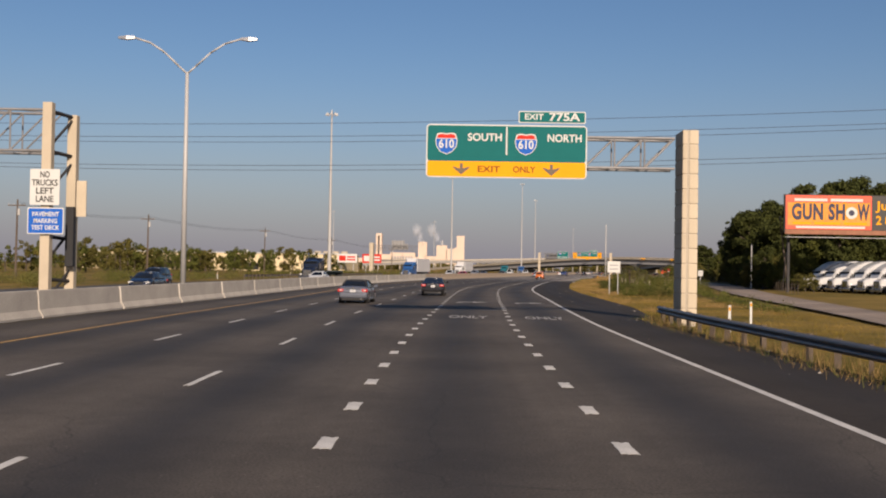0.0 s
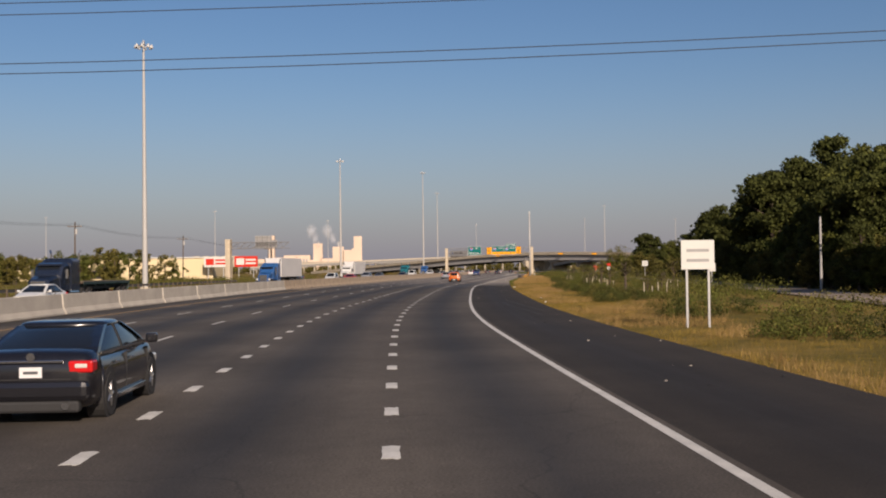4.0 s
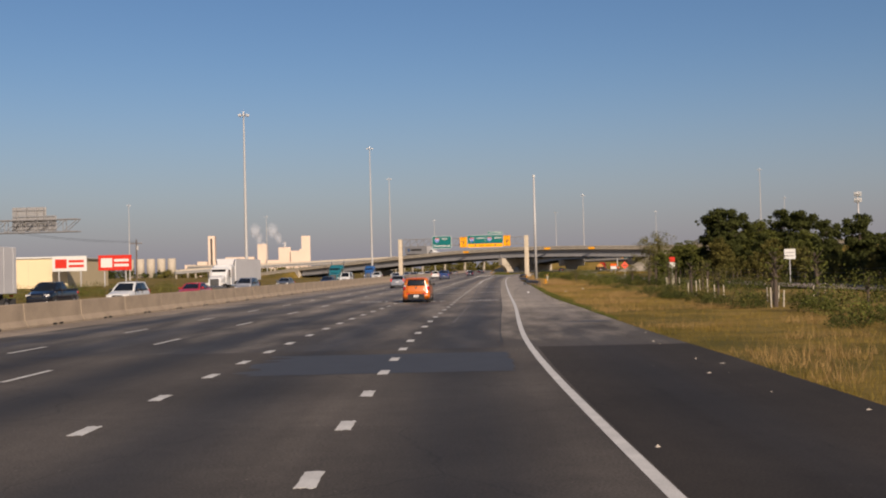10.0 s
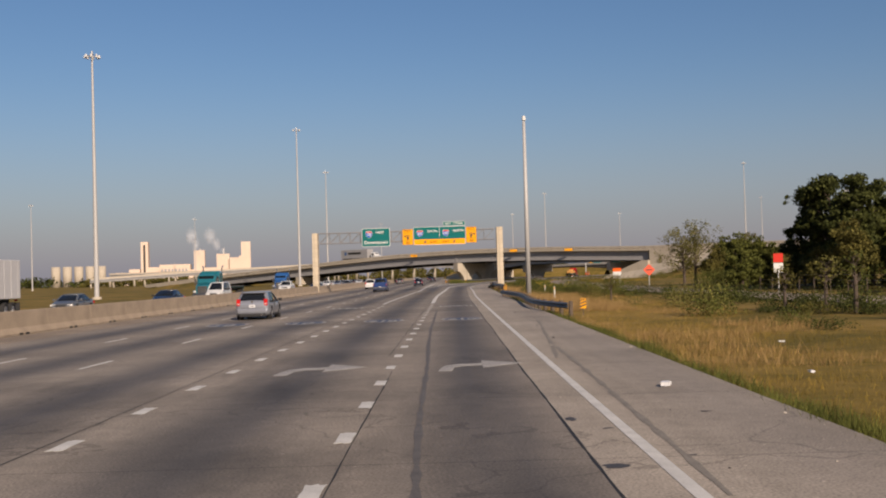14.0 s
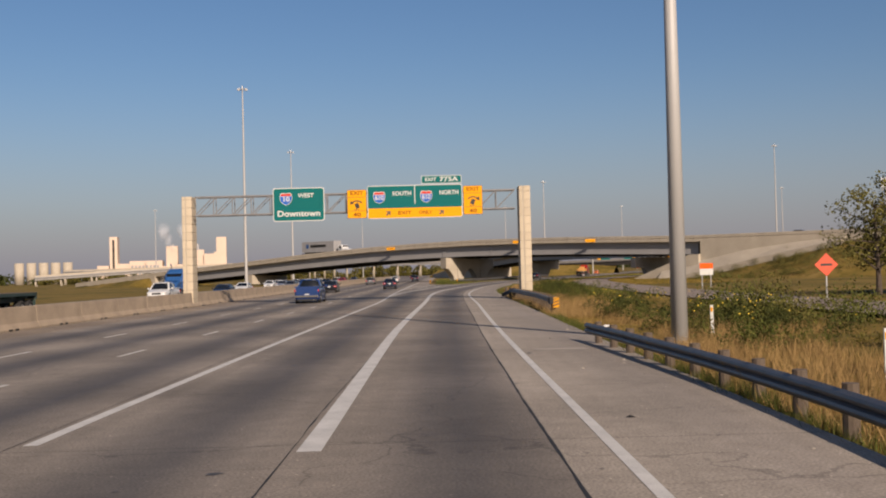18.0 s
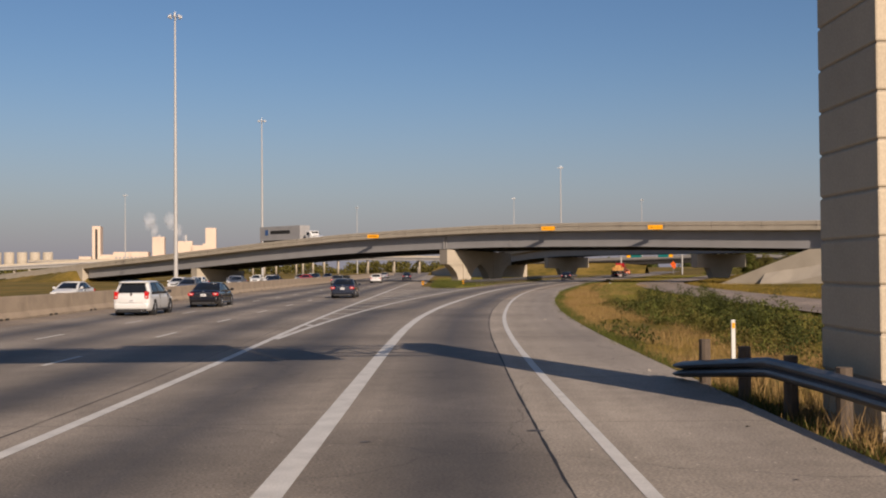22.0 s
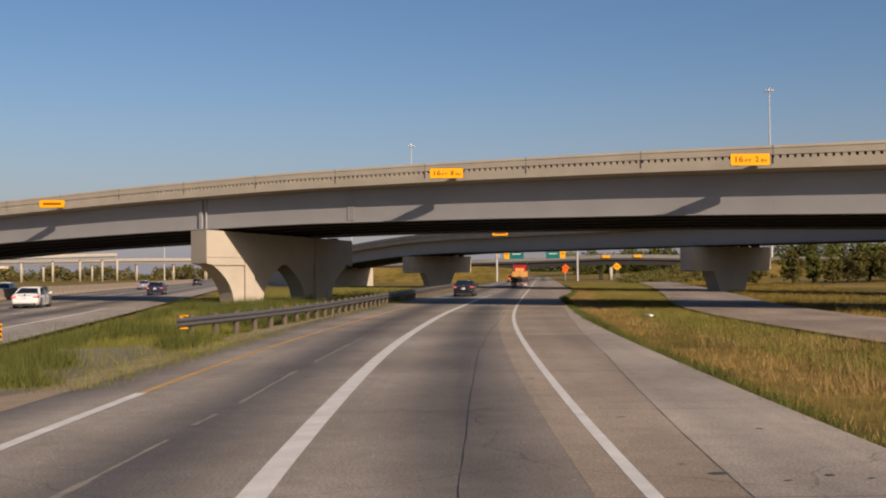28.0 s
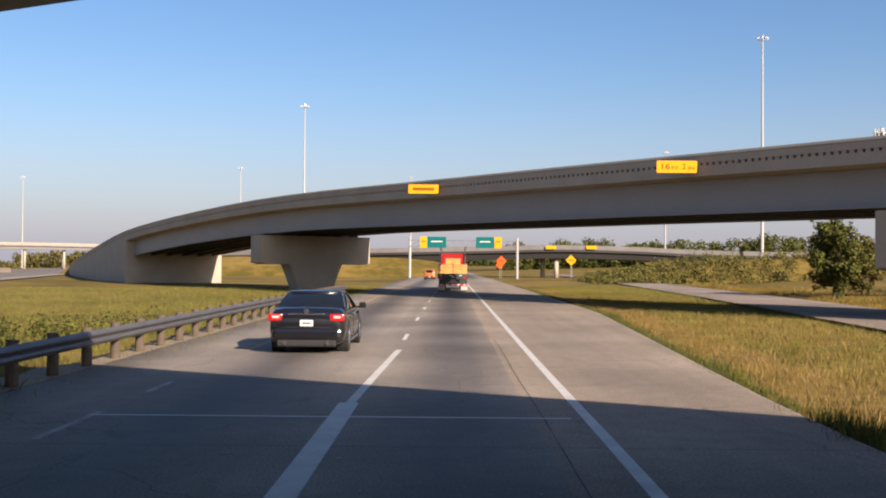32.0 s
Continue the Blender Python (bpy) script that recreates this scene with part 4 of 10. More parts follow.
# ---------------------------------------------------------------- barriers and guardrails
def frame_at(fn, y, o):
    p, q = fn(y - 0.5, o), fn(y + 0.5, o)
    return Matrix.Translation((p + q) / 2) @ Matrix.Rotation(-math.atan2(q.x - p.x, q.y - p.y), 4, "Z")


JERSEY = [(-0.30, 0), (0.30, 0), (0.30, 0.08), (0.15, 0.33), (0.09, 1.02), (0.075, 1.05), (-0.075, 1.05), (-0.09, 1.02), (-0.15, 0.33), (-0.30, 0.08)]


def make_barrier(y0, y1, ln, material, label, feet):
    root = thing("median_barrier", Matrix(), label, "barrier", kind="structure")
    bm = prism(bmesh.new(), JERSEY, -ln / 2 + 0.012, ln / 2 - 0.012)
    me = bpy.data.meshes.new("segment")
    bmesh.ops.recalc_face_normals(bm, faces=bm.faces[:])
    bm.to_mesh(me)
    bm.free()
    me.materials.append(material)
    bm = bmesh.new()
    prism(bm, [(0.301, 0.0), (0.306, 0.0), (0.306, 0.10), (0.301, 0.10)], -0.55, -0.15)
    prism(bm, [(0.301, 0.0), (0.306, 0.0), (0.306, 0.10), (0.301, 0.10)], 0.15, 0.55)
    slot = bpy.data.meshes.new("drain_slot")
    bm.to_mesh(slot)
    bm.free()
    slot.materials.append(M_SIGN_BLACK)
    y = y0 + ln / 2
    while y < y1:
        s = new("segment", me)
        s.parent = root
        s.matrix_basis = frame_at(main, y, BARRIER_OFF) @ Matrix.Rotation(radians(random.uniform(-0.15, 0.15)), 4, "Z")
        if feet:
            e = new("drain_slot", slot)
            e.parent = s
        y += ln / math.sqrt(1 + main_x(y)[1] ** 2)
    return y - ln / 2


joint = make_barrier(-60, 184, 9.1, M_BARRIER, "pale concrete median barrier in long segments", False)
make_barrier(joint, 800, 6.1, M_BARRIER_OLD, "weathered brown concrete median barrier with drain slots", True)


def guardrail(pts, label, timber=True, base=0.0, drop=0.0):
    """A W-beam on posts along a line of plan points, with turned-down ends."""
    root = thing("guardrail", Matrix(), label, "guardrail", kind="structure")
    pts = [Vector((*p, base)) for p in smooth_poly(pts, 6)]
    prof = [(0.0, 0.42), (-0.055, 0.46), (-0.075, 0.50), (-0.055, 0.54), (0.0, 0.575), (-0.055, 0.61), (-0.075, 0.65), (-0.055, 0.69), (0.0, 0.73), (0.006, 0.73), (-0.045, 0.69), (-0.062, 0.65), (-0.045, 0.61), (0.008, 0.575), (-0.045, 0.54), (-0.062, 0.50), (-0.045, 0.46), (0.006, 0.42)]
    rings = []
    for i, p in enumerate(pts):
        d = (pts[min(i + 1, len(pts) - 1)] - pts[max(i - 1, 0)]).normalized()
        n = Vector((d.y, -d.x, 0))
        f = max(0.0, 1 - (pts[-1] - p).length / 4.0)
        rings.append([p + n * a * (1 + 2 * f * bool(drop)) + Vector((0, 0, z - drop * f)) for a, z in prof])
    bm = loft(bmesh.new(), rings)
    part("beam", bm, M_RAIL, root)
    # posts every 1.9 m
    acc = 0.0
    post = None
    for a, b in zip(pts, pts[1:]):
        ln = (b - a).length
        while acc < ln:
            p = a + (b - a) * (acc / ln)
            d = (b - a).normalized()
            n = Vector((d.y, -d.x, 0))
            if post is None:
                bm = bmesh.new()
                if timber:
                    tube(bm, (0, 0, -0.35), (0, 0, 0.80), 0.11, 0.105, 10)
                else:
                    box(bm, -0.05, 0.05, -0.08, 0.08, -0.35, 0.74)
                post = bpy.data.meshes.new("post")
                bmesh.ops.recalc_face_normals(bm, faces=bm.faces[:])
                bm.to_mesh(post)
                bm.free()
                post.materials.append(M_WOOD_POST)
            o = new("post", post)
            o.parent = root
            o.matrix_basis = Matrix.Translation(p + n * 0.11 if timber else p + n * 0.09) @ Matrix.Rotation(random.uniform(0, 6), 4, "Z")
            acc += 1.9
        acc -= ln
    return root


guardrail([(8.55, -4), (8.5, 10), (8.4, 21), (8.3, 30), (8.25, 38), (8.45, 46)], "dull steel guardrail on short posts half hidden in the grass", timber=False, base=-0.06)
guardrail([(37.5, 290.5), (38.15, 300), (41.7, 317.4), (43.4, 329), (44.1, 334.8)], "dull steel guardrail on round timber posts at the verge", base=-0.2)
r = guardrail([(49.35, 356.7), (51.45, 367), (53.3, 378), (54.35, 384.4), (54.8, 389.4)], "dull steel guardrail in front of the gantry column", drop=0.4)
o = part("terminal", bx(-0.1, 0.1, -0.25, 0.5, 0.38, 0.74, 0.04), M_TRIM, r, "dark boxy end terminal")
o.matrix_basis = pose(49.27, 356.4, 0, 0, 0, -11)
guardrail([tuple(ramp(y, o).xy) for y, o in ((600, -9.3), (575, -9.3), (550, -9.2), (532, -9.15), (519, -9.15), (510, -9.5), (504, -10.2), (498.5, -11.2))], "steel guardrail on stubby timber posts along the ramp's left edge")
guardrail([tuple(main(y, -42.5).xy) for y in (150, 180, 210, 240)], "low steel guardrail beyond the opposite carriageway", timber=False)


def hazard_marker(x, y, rot, flip):
    root = thing("hazard_marker", pose(x, y, -0.1, 0, 0, rot), "yellow and black striped hazard marker on a short post", "road sign", "hazard markers")
    root.scale = (0.66, 0.66, 0.7)
    part("panel", bx(-0.23, 0.23, -0.012, 0.012, 0.45, 1.15, 0.004), M_SIGN_YEL, root, "yellow striped panel")
    part("post", bx(-0.03, 0.03, 0.013, 0.06, -0.2, 1.1), M_WOOD_POST, root)
    for k in range(3):
        bm = bmesh.new()
        z = 0.52 + 0.22 * k
        s = -1 if flip else 1
        a = [(-0.225 * s, z), (-0.225 * s, z + 0.11), (0.225 * s, z + 0.27), (0.225 * s, z + 0.16)]
        a = [(x_, min(z_, 1.14)) for x_, z_ in a]
        prism(bm, a, -0.020, -0.013)
        part("stripe", bm, M_SIGN_BLACK, root)


hazard_marker(38.35, 290.8, -10, False)
hazard_marker(49.5, 356.3, -10, False)
hazard_marker(74.0, 506.0, -20, True)
hazard_marker(68.1, 502.2, -20, True)


def delineator(x, y):
    root = thing("delineator_post", pose(x, y, ground_z(x, y) - 0.02, 0, 0, random.uniform(-20, 20)), "short white plastic delineator post in the grass", "post", "delineators")
    part("stake", bx(-0.05, 0.05, -0.02, 0.02, 0, 1.05, 0.008), M_SIGN_WHITE, root)
    part("reflector", bx(-0.035, 0.035, -0.03, -0.021, 0.85, 0.98), M_SIGN_YEL, root)


for p in ((10.2, 41.0), (12.6, 46.8), (13.6, 34.5), (48.6, 336.0), (45.6, 322.0), (58.0, 394.0), (-38.0, 170), (-31, 200)):
    delineator(*p)


# ---------------------------------------------------------------- overhead signs
def rounded(w, h, r, k=4):
    out = []
    for cx, cz, a0 in ((w / 2 - r, h / 2 - r, 0), (-w / 2 + r, h / 2 - r, 90), (-w / 2 + r, -h / 2 + r, 180), (w / 2 - r, -h / 2 + r, 270)):
        for i in range(k + 1):
            a = radians(a0 + 90 * i / k)
            out.append((cx + r * math.cos(a), cz + r * math.sin(a)))
    return out


def plate(name, parent, x, z, w, h, y, material, r=0.12, thick=0.03, label=""):
    bm = prism(bmesh.new(), [(x + a, z + b) for a, b in rounded(w, h, r)], y - thick / 2, y + thick / 2)
    return part(name, bm, material, parent, label)


def route_shield(parent, x, z, s, number, y):
    base = [(0, -0.52), (0.28, -0.40), (0.46, -0.15), (0.50, 0.12), (0.42, 0.42), (0.22, 0.46), (0, 0.42), (-0.22, 0.46), (-0.42, 0.42), (-0.50, 0.12), (-0.46, -0.15), (-0.28, -0.40)]
    sh = part("shield", prism(bmesh.new(), [(x + a * s * 1.08, z + b * s * 1.08) for a, b in base], y - 0.006, y), M_SIGN_WHITE, parent, "white-rimmed route shield")
    part("field", prism(bmesh.new(), [(x + a * s, z + b * s) for a, b in base[:4] + [(0.475, 0.2), (-0.475, 0.2)] + base[9:]], y - 0.010, y - 0.0065), M_SIGN_BLUE, sh)
    part("band", prism(bmesh.new(), [(x + a * s, z + b * s) for a, b in [(0.47, 0.23), (0.40, 0.40), (0.22, 0.44), (0, 0.40), (-0.22, 0.44), (-0.40, 0.40), (-0.47, 0.23)]], y - 0.010, y - 0.0065), M_SIGN_RED, sh)
    text_mesh("route_number", number, s * 0.58, M_SIGN_WHITE, sh, x, y - 0.013, z - 0.06 * s, width=s * (0.74 if len(number) == 3 else 0.52))


def arrow(parent, x, z, s, y, angle, material):
    pts = [(-0.13, 0.5), (0.13, 0.5), (0.13, 0.06), (0.72, 0.22), (0.72, 0.12), (0.0, -0.5), (-0.72, 0.12), (-0.72, 0.22), (-0.13, 0.06)] if angle == 0 else [(-0.13, 0.5), (0.13, 0.5), (0.13, 0.0), (0.45, 0.18), (0.45, 0.02), (0.0, -0.5), (-0.45, 0.02), (-0.45, 0.18), (-0.13, 0.0)]
    c, d = math.cos(radians(angle)), math.sin(radians(angle))
    part("arrow", prism(bmesh.new(), [(x + s * (a * c - b * d), z + s * (a * d + b * c)) for a, b in pts], y - 0.006, y), material, parent)


def exit_sign(parent, x0, x1, z0, z1, zy, y, arrows, tab):
    w, h = x1 - x0, z1 - z0
    sg = plate("exit_panel", parent, (x0 + x1) / 2, (z0 + z1) / 2, w, h, y, M_SIGN_WHITE, 0.18, 0.05, "green exit panel with a yellow lower band")
    plate("green_field", sg, (x0 + x1) / 2, (zy + z1) / 2 - 0.03, w - 0.10, z1 - zy - 0.05, y - 0.03, M_GREEN, 0.10, 0.012)
    plate("yellow_band", sg, (x0 + x1) / 2, (z0 + zy) / 2 + 0.02, w - 0.10, zy - z0 - 0.05, y - 0.03, M_SIGN_YEL, 0.08, 0.012)
    part("divider", bx((x0 + x1) / 2 - 0.03, (x0 + x1) / 2 + 0.03, y - 0.042, y - 0.037, zy + 0.28, z1 - 0.08), M_SIGN_WHITE, sg)
    zc = (zy + z1) / 2
    for f, word in ((0.125, "SOUTH"), (0.62, "NORTH")):
        route_shield(sg, x0 + w * f, zc - 0.02, 0.86, "610", y - 0.037)
        text_mesh("direction", word, 0.44, M_SIGN_WHITE, sg, x0 + w * (f + 0.24), y - 0.042, zc + 0.22, width=1.42)
    zm = (z0 + zy) / 2 + 0.01
    for wd, k in (("EXIT", -0.11), ("ONLY", 0.11)):
        text_mesh("band_word", wd, 0.36, M_SIGN_BROWN, sg, (x0 + x1) / 2 + w * k, y - 0.042, zm, width=w * 0.14)
    for k in (0.22, 0.78):
        arrow(sg, x0 + w * k, zm, 0.48, y - 0.037, arrows, M_ARROW)
    tb = plate("exit_tab", parent, tab[0], tab[1], tab[2], tab[3], y, M_SIGN_WHITE, 0.05, 0.05, "green exit number tab")
    plate("tab_field", tb, tab[0], tab[1], tab[2] - 0.08, tab[3] - 0.08, y - 0.03, M_GREEN, 0.04, 0.012)
    text_mesh("tab_word", "EXIT", 0.34, M_SIGN_WHITE, tb, tab[0] - tab[2] * 0.27, y - 0.042, tab[1], width=tab[2] * 0.28)
    text_mesh("tab_number", "775A", 0.46, M_SIGN_WHITE, tb, tab[0] + tab[2] * 0.18, y - 0.042, tab[1], width=tab[2] * 0.46)
    for k in (0.2, 0.5, 0.8):
        part("hanger", bx(x0 + w * k - 0.05, x0 + w * k + 0.05, y + 0.03, y + 0.30, z0 + 0.15, z1 - 0.1), M_GALV, parent)


def truss(parent, x0, x1, z0, z1, y0, y1, bay):
    """A box truss of round chords with verticals and diagonals on both faces."""
    for y in (y0, y1):
        for z in (z0, z1):
            part("chord", tube(bmesh.new(), (x0, y, z), (x1, y, z), 0.06), M_TRUSS, parent)
    n = max(1, round(abs(x1 - x0) / bay))
    for i in range(n):
        a, b = x0 + (x1 - x0) * i / n, x0 + (x1 - x0) * (i + 1) / n
        for y in (y0, y1):
            part("diagonal", tube(bmesh.new(), (a, y, z0), (b, y, z1), 0.038, seg=7), M_TRUSS, parent)
            if i:
                part("vertical", tube(bmesh.new(), (a, y, z0), (a, y, z1), 0.038, seg=7), M_TRUSS, parent)
        for z in (z0, z1):
            part("cross_brace", tube(bmesh.new(), (a, y0, z), (b, y1, z), 0.025, seg=6), M_TRUSS, parent)


def column(parent, x, y, h, w=0.95, d=1.55, block=0.62):
    """A cream column of stacked precast blocks with a groove up its face."""
    col = part("column", bx(x - w / 2 + 0.03, x + w / 2 - 0.03, y - d / 2 + 0.03, y + d / 2 - 0.03, -0.4, h - 0.02), M_BRIDGE, parent, "cream concrete column of stacked blocks")
    bm = bmesh.new()
    g0, g1 = -w * 0.22, -w * 0.08
    box(bm, -w / 2, g0, -d / 2, d / 2, 0.014, block - 0.014, 0.03)
    box(bm, g1, w / 2, -d / 2, d / 2, 0.014, block - 0.014, 0.03)
    box(bm, g0, g1, -d / 2 + 0.12, d / 2 - 0.12, 0.014, block - 0.014)
    me = bpy.data.meshes.new("block")
    bmesh.ops.recalc_face_normals(bm, faces=bm.faces[:])
    bm.to_mesh(me)
    bm.free()
    me.materials.append(M_COLUMN)
    k = 0
    while k * block < h - 0.1:
        b = new("block", me)
        b.parent = col
        b.location = (x, y, k * block)
        if (k + 1) * block > h:
            b.scale = (1, 1, (h - k * block) / block)
        k += 1
    return col


def gantry_one():
    g = thing("sign_gantry", pose(0, 44.8, 0), "cantilever sign gantry on a cream block column over the exit lanes", "sign gantry", "overhead signs")
    column(g, 9.44, 0.6, 8.05, 0.66)
    truss(g, -1.2, 8.85, 6.45, 7.72, 0.25, 1.15, 1.25)
    exit_sign(g, -1.56, 5.15, 5.93, 8.16, 6.62, 0.0, 0, (3.68, 8.50, 2.80, 0.50))


gantry_one()


def gantry_median():
    g = thing("sign_gantry", pose(-17.2, 44.8, 0), "gantry frame on twin concrete posts over the opposite carriageway", "sign gantry", "overhead signs")
    for x, y in ((-0.24, 0.0), (0.24, 1.6)):
        part("post", bx(x - 0.2, x + 0.2, y - 0.2, y + 0.2, -0.4, 8.82 if x < 0 else 8.5, 0.02), M_COLUMN, g)
    truss(g, -22.5, -0.28, 6.82, 8.56, 0.3, 1.6, 1.7)
    for z in (6.8, 8.5, 1.4, 3.2):
        part("tie", tube(bmesh.new(), (-0.28, 0.1, z), (0.24, 1.5, z - 0.1), 0.08), M_UNDER, g)
    for z in (0.4, 2.1, 5.0, 6.9):
        part("brace", tube(bmesh.new(), (-0.28, 0.1, z), (0.24, 1.5, z + 1.4), 0.06), M_UNDER, g)
    for k in (0.75, 1.1):
        part("control_box", bx(0.2, 0.55, 0.95, 1.25, 3.2 - (k - 0.75) * 3.6, 4.5 - (k - 0.75) * 3.6, 0.02), M_TRIM, g)
    part("side_panel", bx(0.50, 0.92, 1.4, 1.46, 4.1, 5.65), M_COLUMN, g, "plain cream sign back")
    s = plate("notice", g, -0.22, 5.24, 1.24, 1.50, -0.32, M_SIGN_WHITE, 0.05, 0.03, "white regulatory notice with black words")
    for k, wd in enumerate(("NO", "TRUCKS", "LEFT", "LANE")):
        text_mesh("notice_word", wd, 0.36, M_SIGN_BLACK, s, -0.22, -0.34, 5.75 - 0.34 * k, width=(0.40, 1.08, 0.74, 0.74)[k])
    b = plate("notice", g, -0.16, 3.83, 1.52, 1.10, -0.32, M_SIGN_WHITE, 0.06, 0.03, "blue notice with white words")
    plate("blue_field", b, -0.16, 3.83, 1.44, 1.02, -0.337, M_SIGN_BLUE, 0.05, 0.006)
    for k, wd in enumerate(("PAVEMENT", "MARKING", "TEST DECK")):
        text_mesh("notice_word", wd, 0.26, M_SIGN_WHITE, b, -0.16, -0.345, 4.10 - 0.28 * k, width=(1.12, 0.98, 1.18)[k])


gantry_median()


def curve_warning(parent, x, z, w, h, y, flip):
    p = plate("warning_panel", parent, x, z, w, h, y, M_SIGN_BLACK, 0.08, 0.05, "yellow exit warning panel with a tipping truck")
    plate("yellow_field", p, x, z, w - 0.05, h - 0.05, y - 0.03, M_SIGN_YEL, 0.07, 0.012)
    text_mesh("panel_word", "EXIT", 0.40, M_SIGN_BROWN, p, x, y - 0.042, z + h * 0.38, width=w * 0.66)
    text_mesh("panel_word", "40", 0.42, M_SIGN_BROWN, p, x, y - 0.042, z - h * 0.38, width=w * 0.40)
    for dz in (0.24, -0.24):
        part("rule", bx(x - w / 2 + 0.04, x + w / 2 - 0.04, y - 0.041, y - 0.037, z + h * dz - 0.012, z + h * dz + 0.012), M_SIGN_BLACK, p)
    s = -1 if flip else 1
    outer = [(0.44 * math.cos(radians(a)), 0.30 * math.sin(radians(a))) for a in range(20, 161, 20)]
    inner = [(0.35 * math.cos(radians(a)), 0.21 * math.sin(radians(a))) for a in range(160, 19, -20)]
    part("bent_arrow", prism(bmesh.new(), [(x + s * a, z - 0.02 + b) for a, b in outer + inner], y - 0.042, y - 0.037), M_SIGN_BLACK, p)
    part("arrow_head", prism(bmesh.new(), [(x + s * a, z + b) for a, b in ((0.52, -0.05), (0.22, 0.05), (0.46, 0.28))], y - 0.042, y - 0.037), M_SIGN_BLACK, p)
    c, d = math.cos(radians(-20 * s)), math.sin(radians(-20 * s))
    part("tipping_truck", prism(bmesh.new(), [(x - s * 0.02 + a * c - b * d, z - 0.13 + a * d + b * c) for a, b in ((-0.15, -0.2), (0.15, -0.2), (0.15, 0.2), (-0.15, 0.2))], y - 0.042, y - 0.037), M_SIGN_BLACK, p)
    part("wheel_mark", bx(x - 0.22, x + 0.18, y - 0.042, y - 0.037, z - 0.44, z - 0.40), M_SIGN_BLACK, p)


def gantry_two():
    g = thing("sign_gantry", pose(42.0, 385.0, 0, 0, 0, -10.2), "truss gantry on two cream block columns spanning the carriageway", "sign gantry", "overhead signs")
    column(g, -12.25, 0.8, 8.3, 0.75)
    column(g, 13.2, 0.8, 8.5, 0.85, 2.1)
    truss(g, -11.7, 12.5, 6.85, 8.25, 0.3, 1.3, 1.45)
    s = plate("guide_panel", g, -3.80, 7.50, 3.88, 2.52, 0.0, M_SIGN_WHITE, 0.2, 0.05, "green guide panel for the route to the city centre")
    plate("green_field", s, -3.80, 7.50, 3.76, 2.40, -0.03, M_GREEN, 0.17, 0.012)
    route_shield(s, -4.75, 7.95, 0.88, "10", -0.037)
    text_mesh("direction", "WEST", 0.44, M_SIGN_WHITE, s, -3.25, -0.042, 8.15, width=1.2)
    text_mesh("destination", "Downtown", 0.62, M_SIGN_WHITE, s, -3.80, -0.042, 6.80, width=3.2)
    exit_sign(g, 1.37, 8.53, 6.27, 8.76, 7.05, 0.0, 135, (6.98, 9.13, 3.03, 0.60))
    curve_warning(g, 0.58, 7.42, 1.46, 2.14, 0.0, True)
    curve_warning(g, 9.32, 7.52, 1.44, 2.16, 0.0, False)


gantry_two()


def gantry_opposite():
    g = thing("sign_gantry", pose(-22.2, 279.6, 0, 0, 0, -10), "cantilever gantry seen from behind on a cream column", "sign gantry", "overhead signs")
    column(g, 0, 0.5, 8.45)
    truss(g, 0.45, 12.0, 6.6, 7.8, 0.3, 1.1, 1.4)
    part("panel_back", bx(5.1, 9.5, 1.3, 1.35, 6.75, 8.25, 0.01), M_BACK, g, "bare aluminium back of a sign panel")
    part("panel_back", bx(5.1, 8.5, 1.3, 1.35, 8.26, 9.1, 0.01), M_BACK, g, "bare aluminium back of a smaller sign panel")
    for k in range(4):
        part("stiffener", bx(5.2, 9.4 if k < 3 else 8.4, 1.22, 1.30, 6.9 + 0.62 * k, 6.96 + 0.62 * k), M_GALV, g)
    for x in (5.6, 6.6, 7.6, 8.3):
        part("hanger", bx(x - 0.04, x + 0.04, 1.14, 1.21, 6.8, 9.05), M_TRUSS, g)


gantry_opposite()


def gantry_far():
    g = thing("sign_gantry", pose(186, 716, 0, 0, 0, -24), "distant gantry over the ramp with green and yellow panels", "sign gantry", "overhead signs")
    for x in (-14.5, 6.0):
        part("post", tube(bmesh.new(), (x, 0.5, -0.3), (x, 0.5, 7.6), 0.25), M_POLE, g)
    truss(g, -14.5, 6.0, 5.9, 7.1, 0.2, 1.0, 1.7)
    for x, w, m in ((-9.4, 3.6, M_GREEN), (-11.9, 1.3, M_SIGN_YEL), (-0.2, 3.4, M_GREEN), (2.3, 1.3, M_SIGN_YEL)):
        plate("panel", g, x, 6.7, w, 2.1, 0, m, 0.1, 0.05)
        part("word_bar", bx(x - w * 0.3, x + w * 0.3, -0.035, -0.03, 6.75, 6.95), M_SIGN_WHITE if m is M_GREEN else M_SIGN_BLACK, g)


gantry_far()


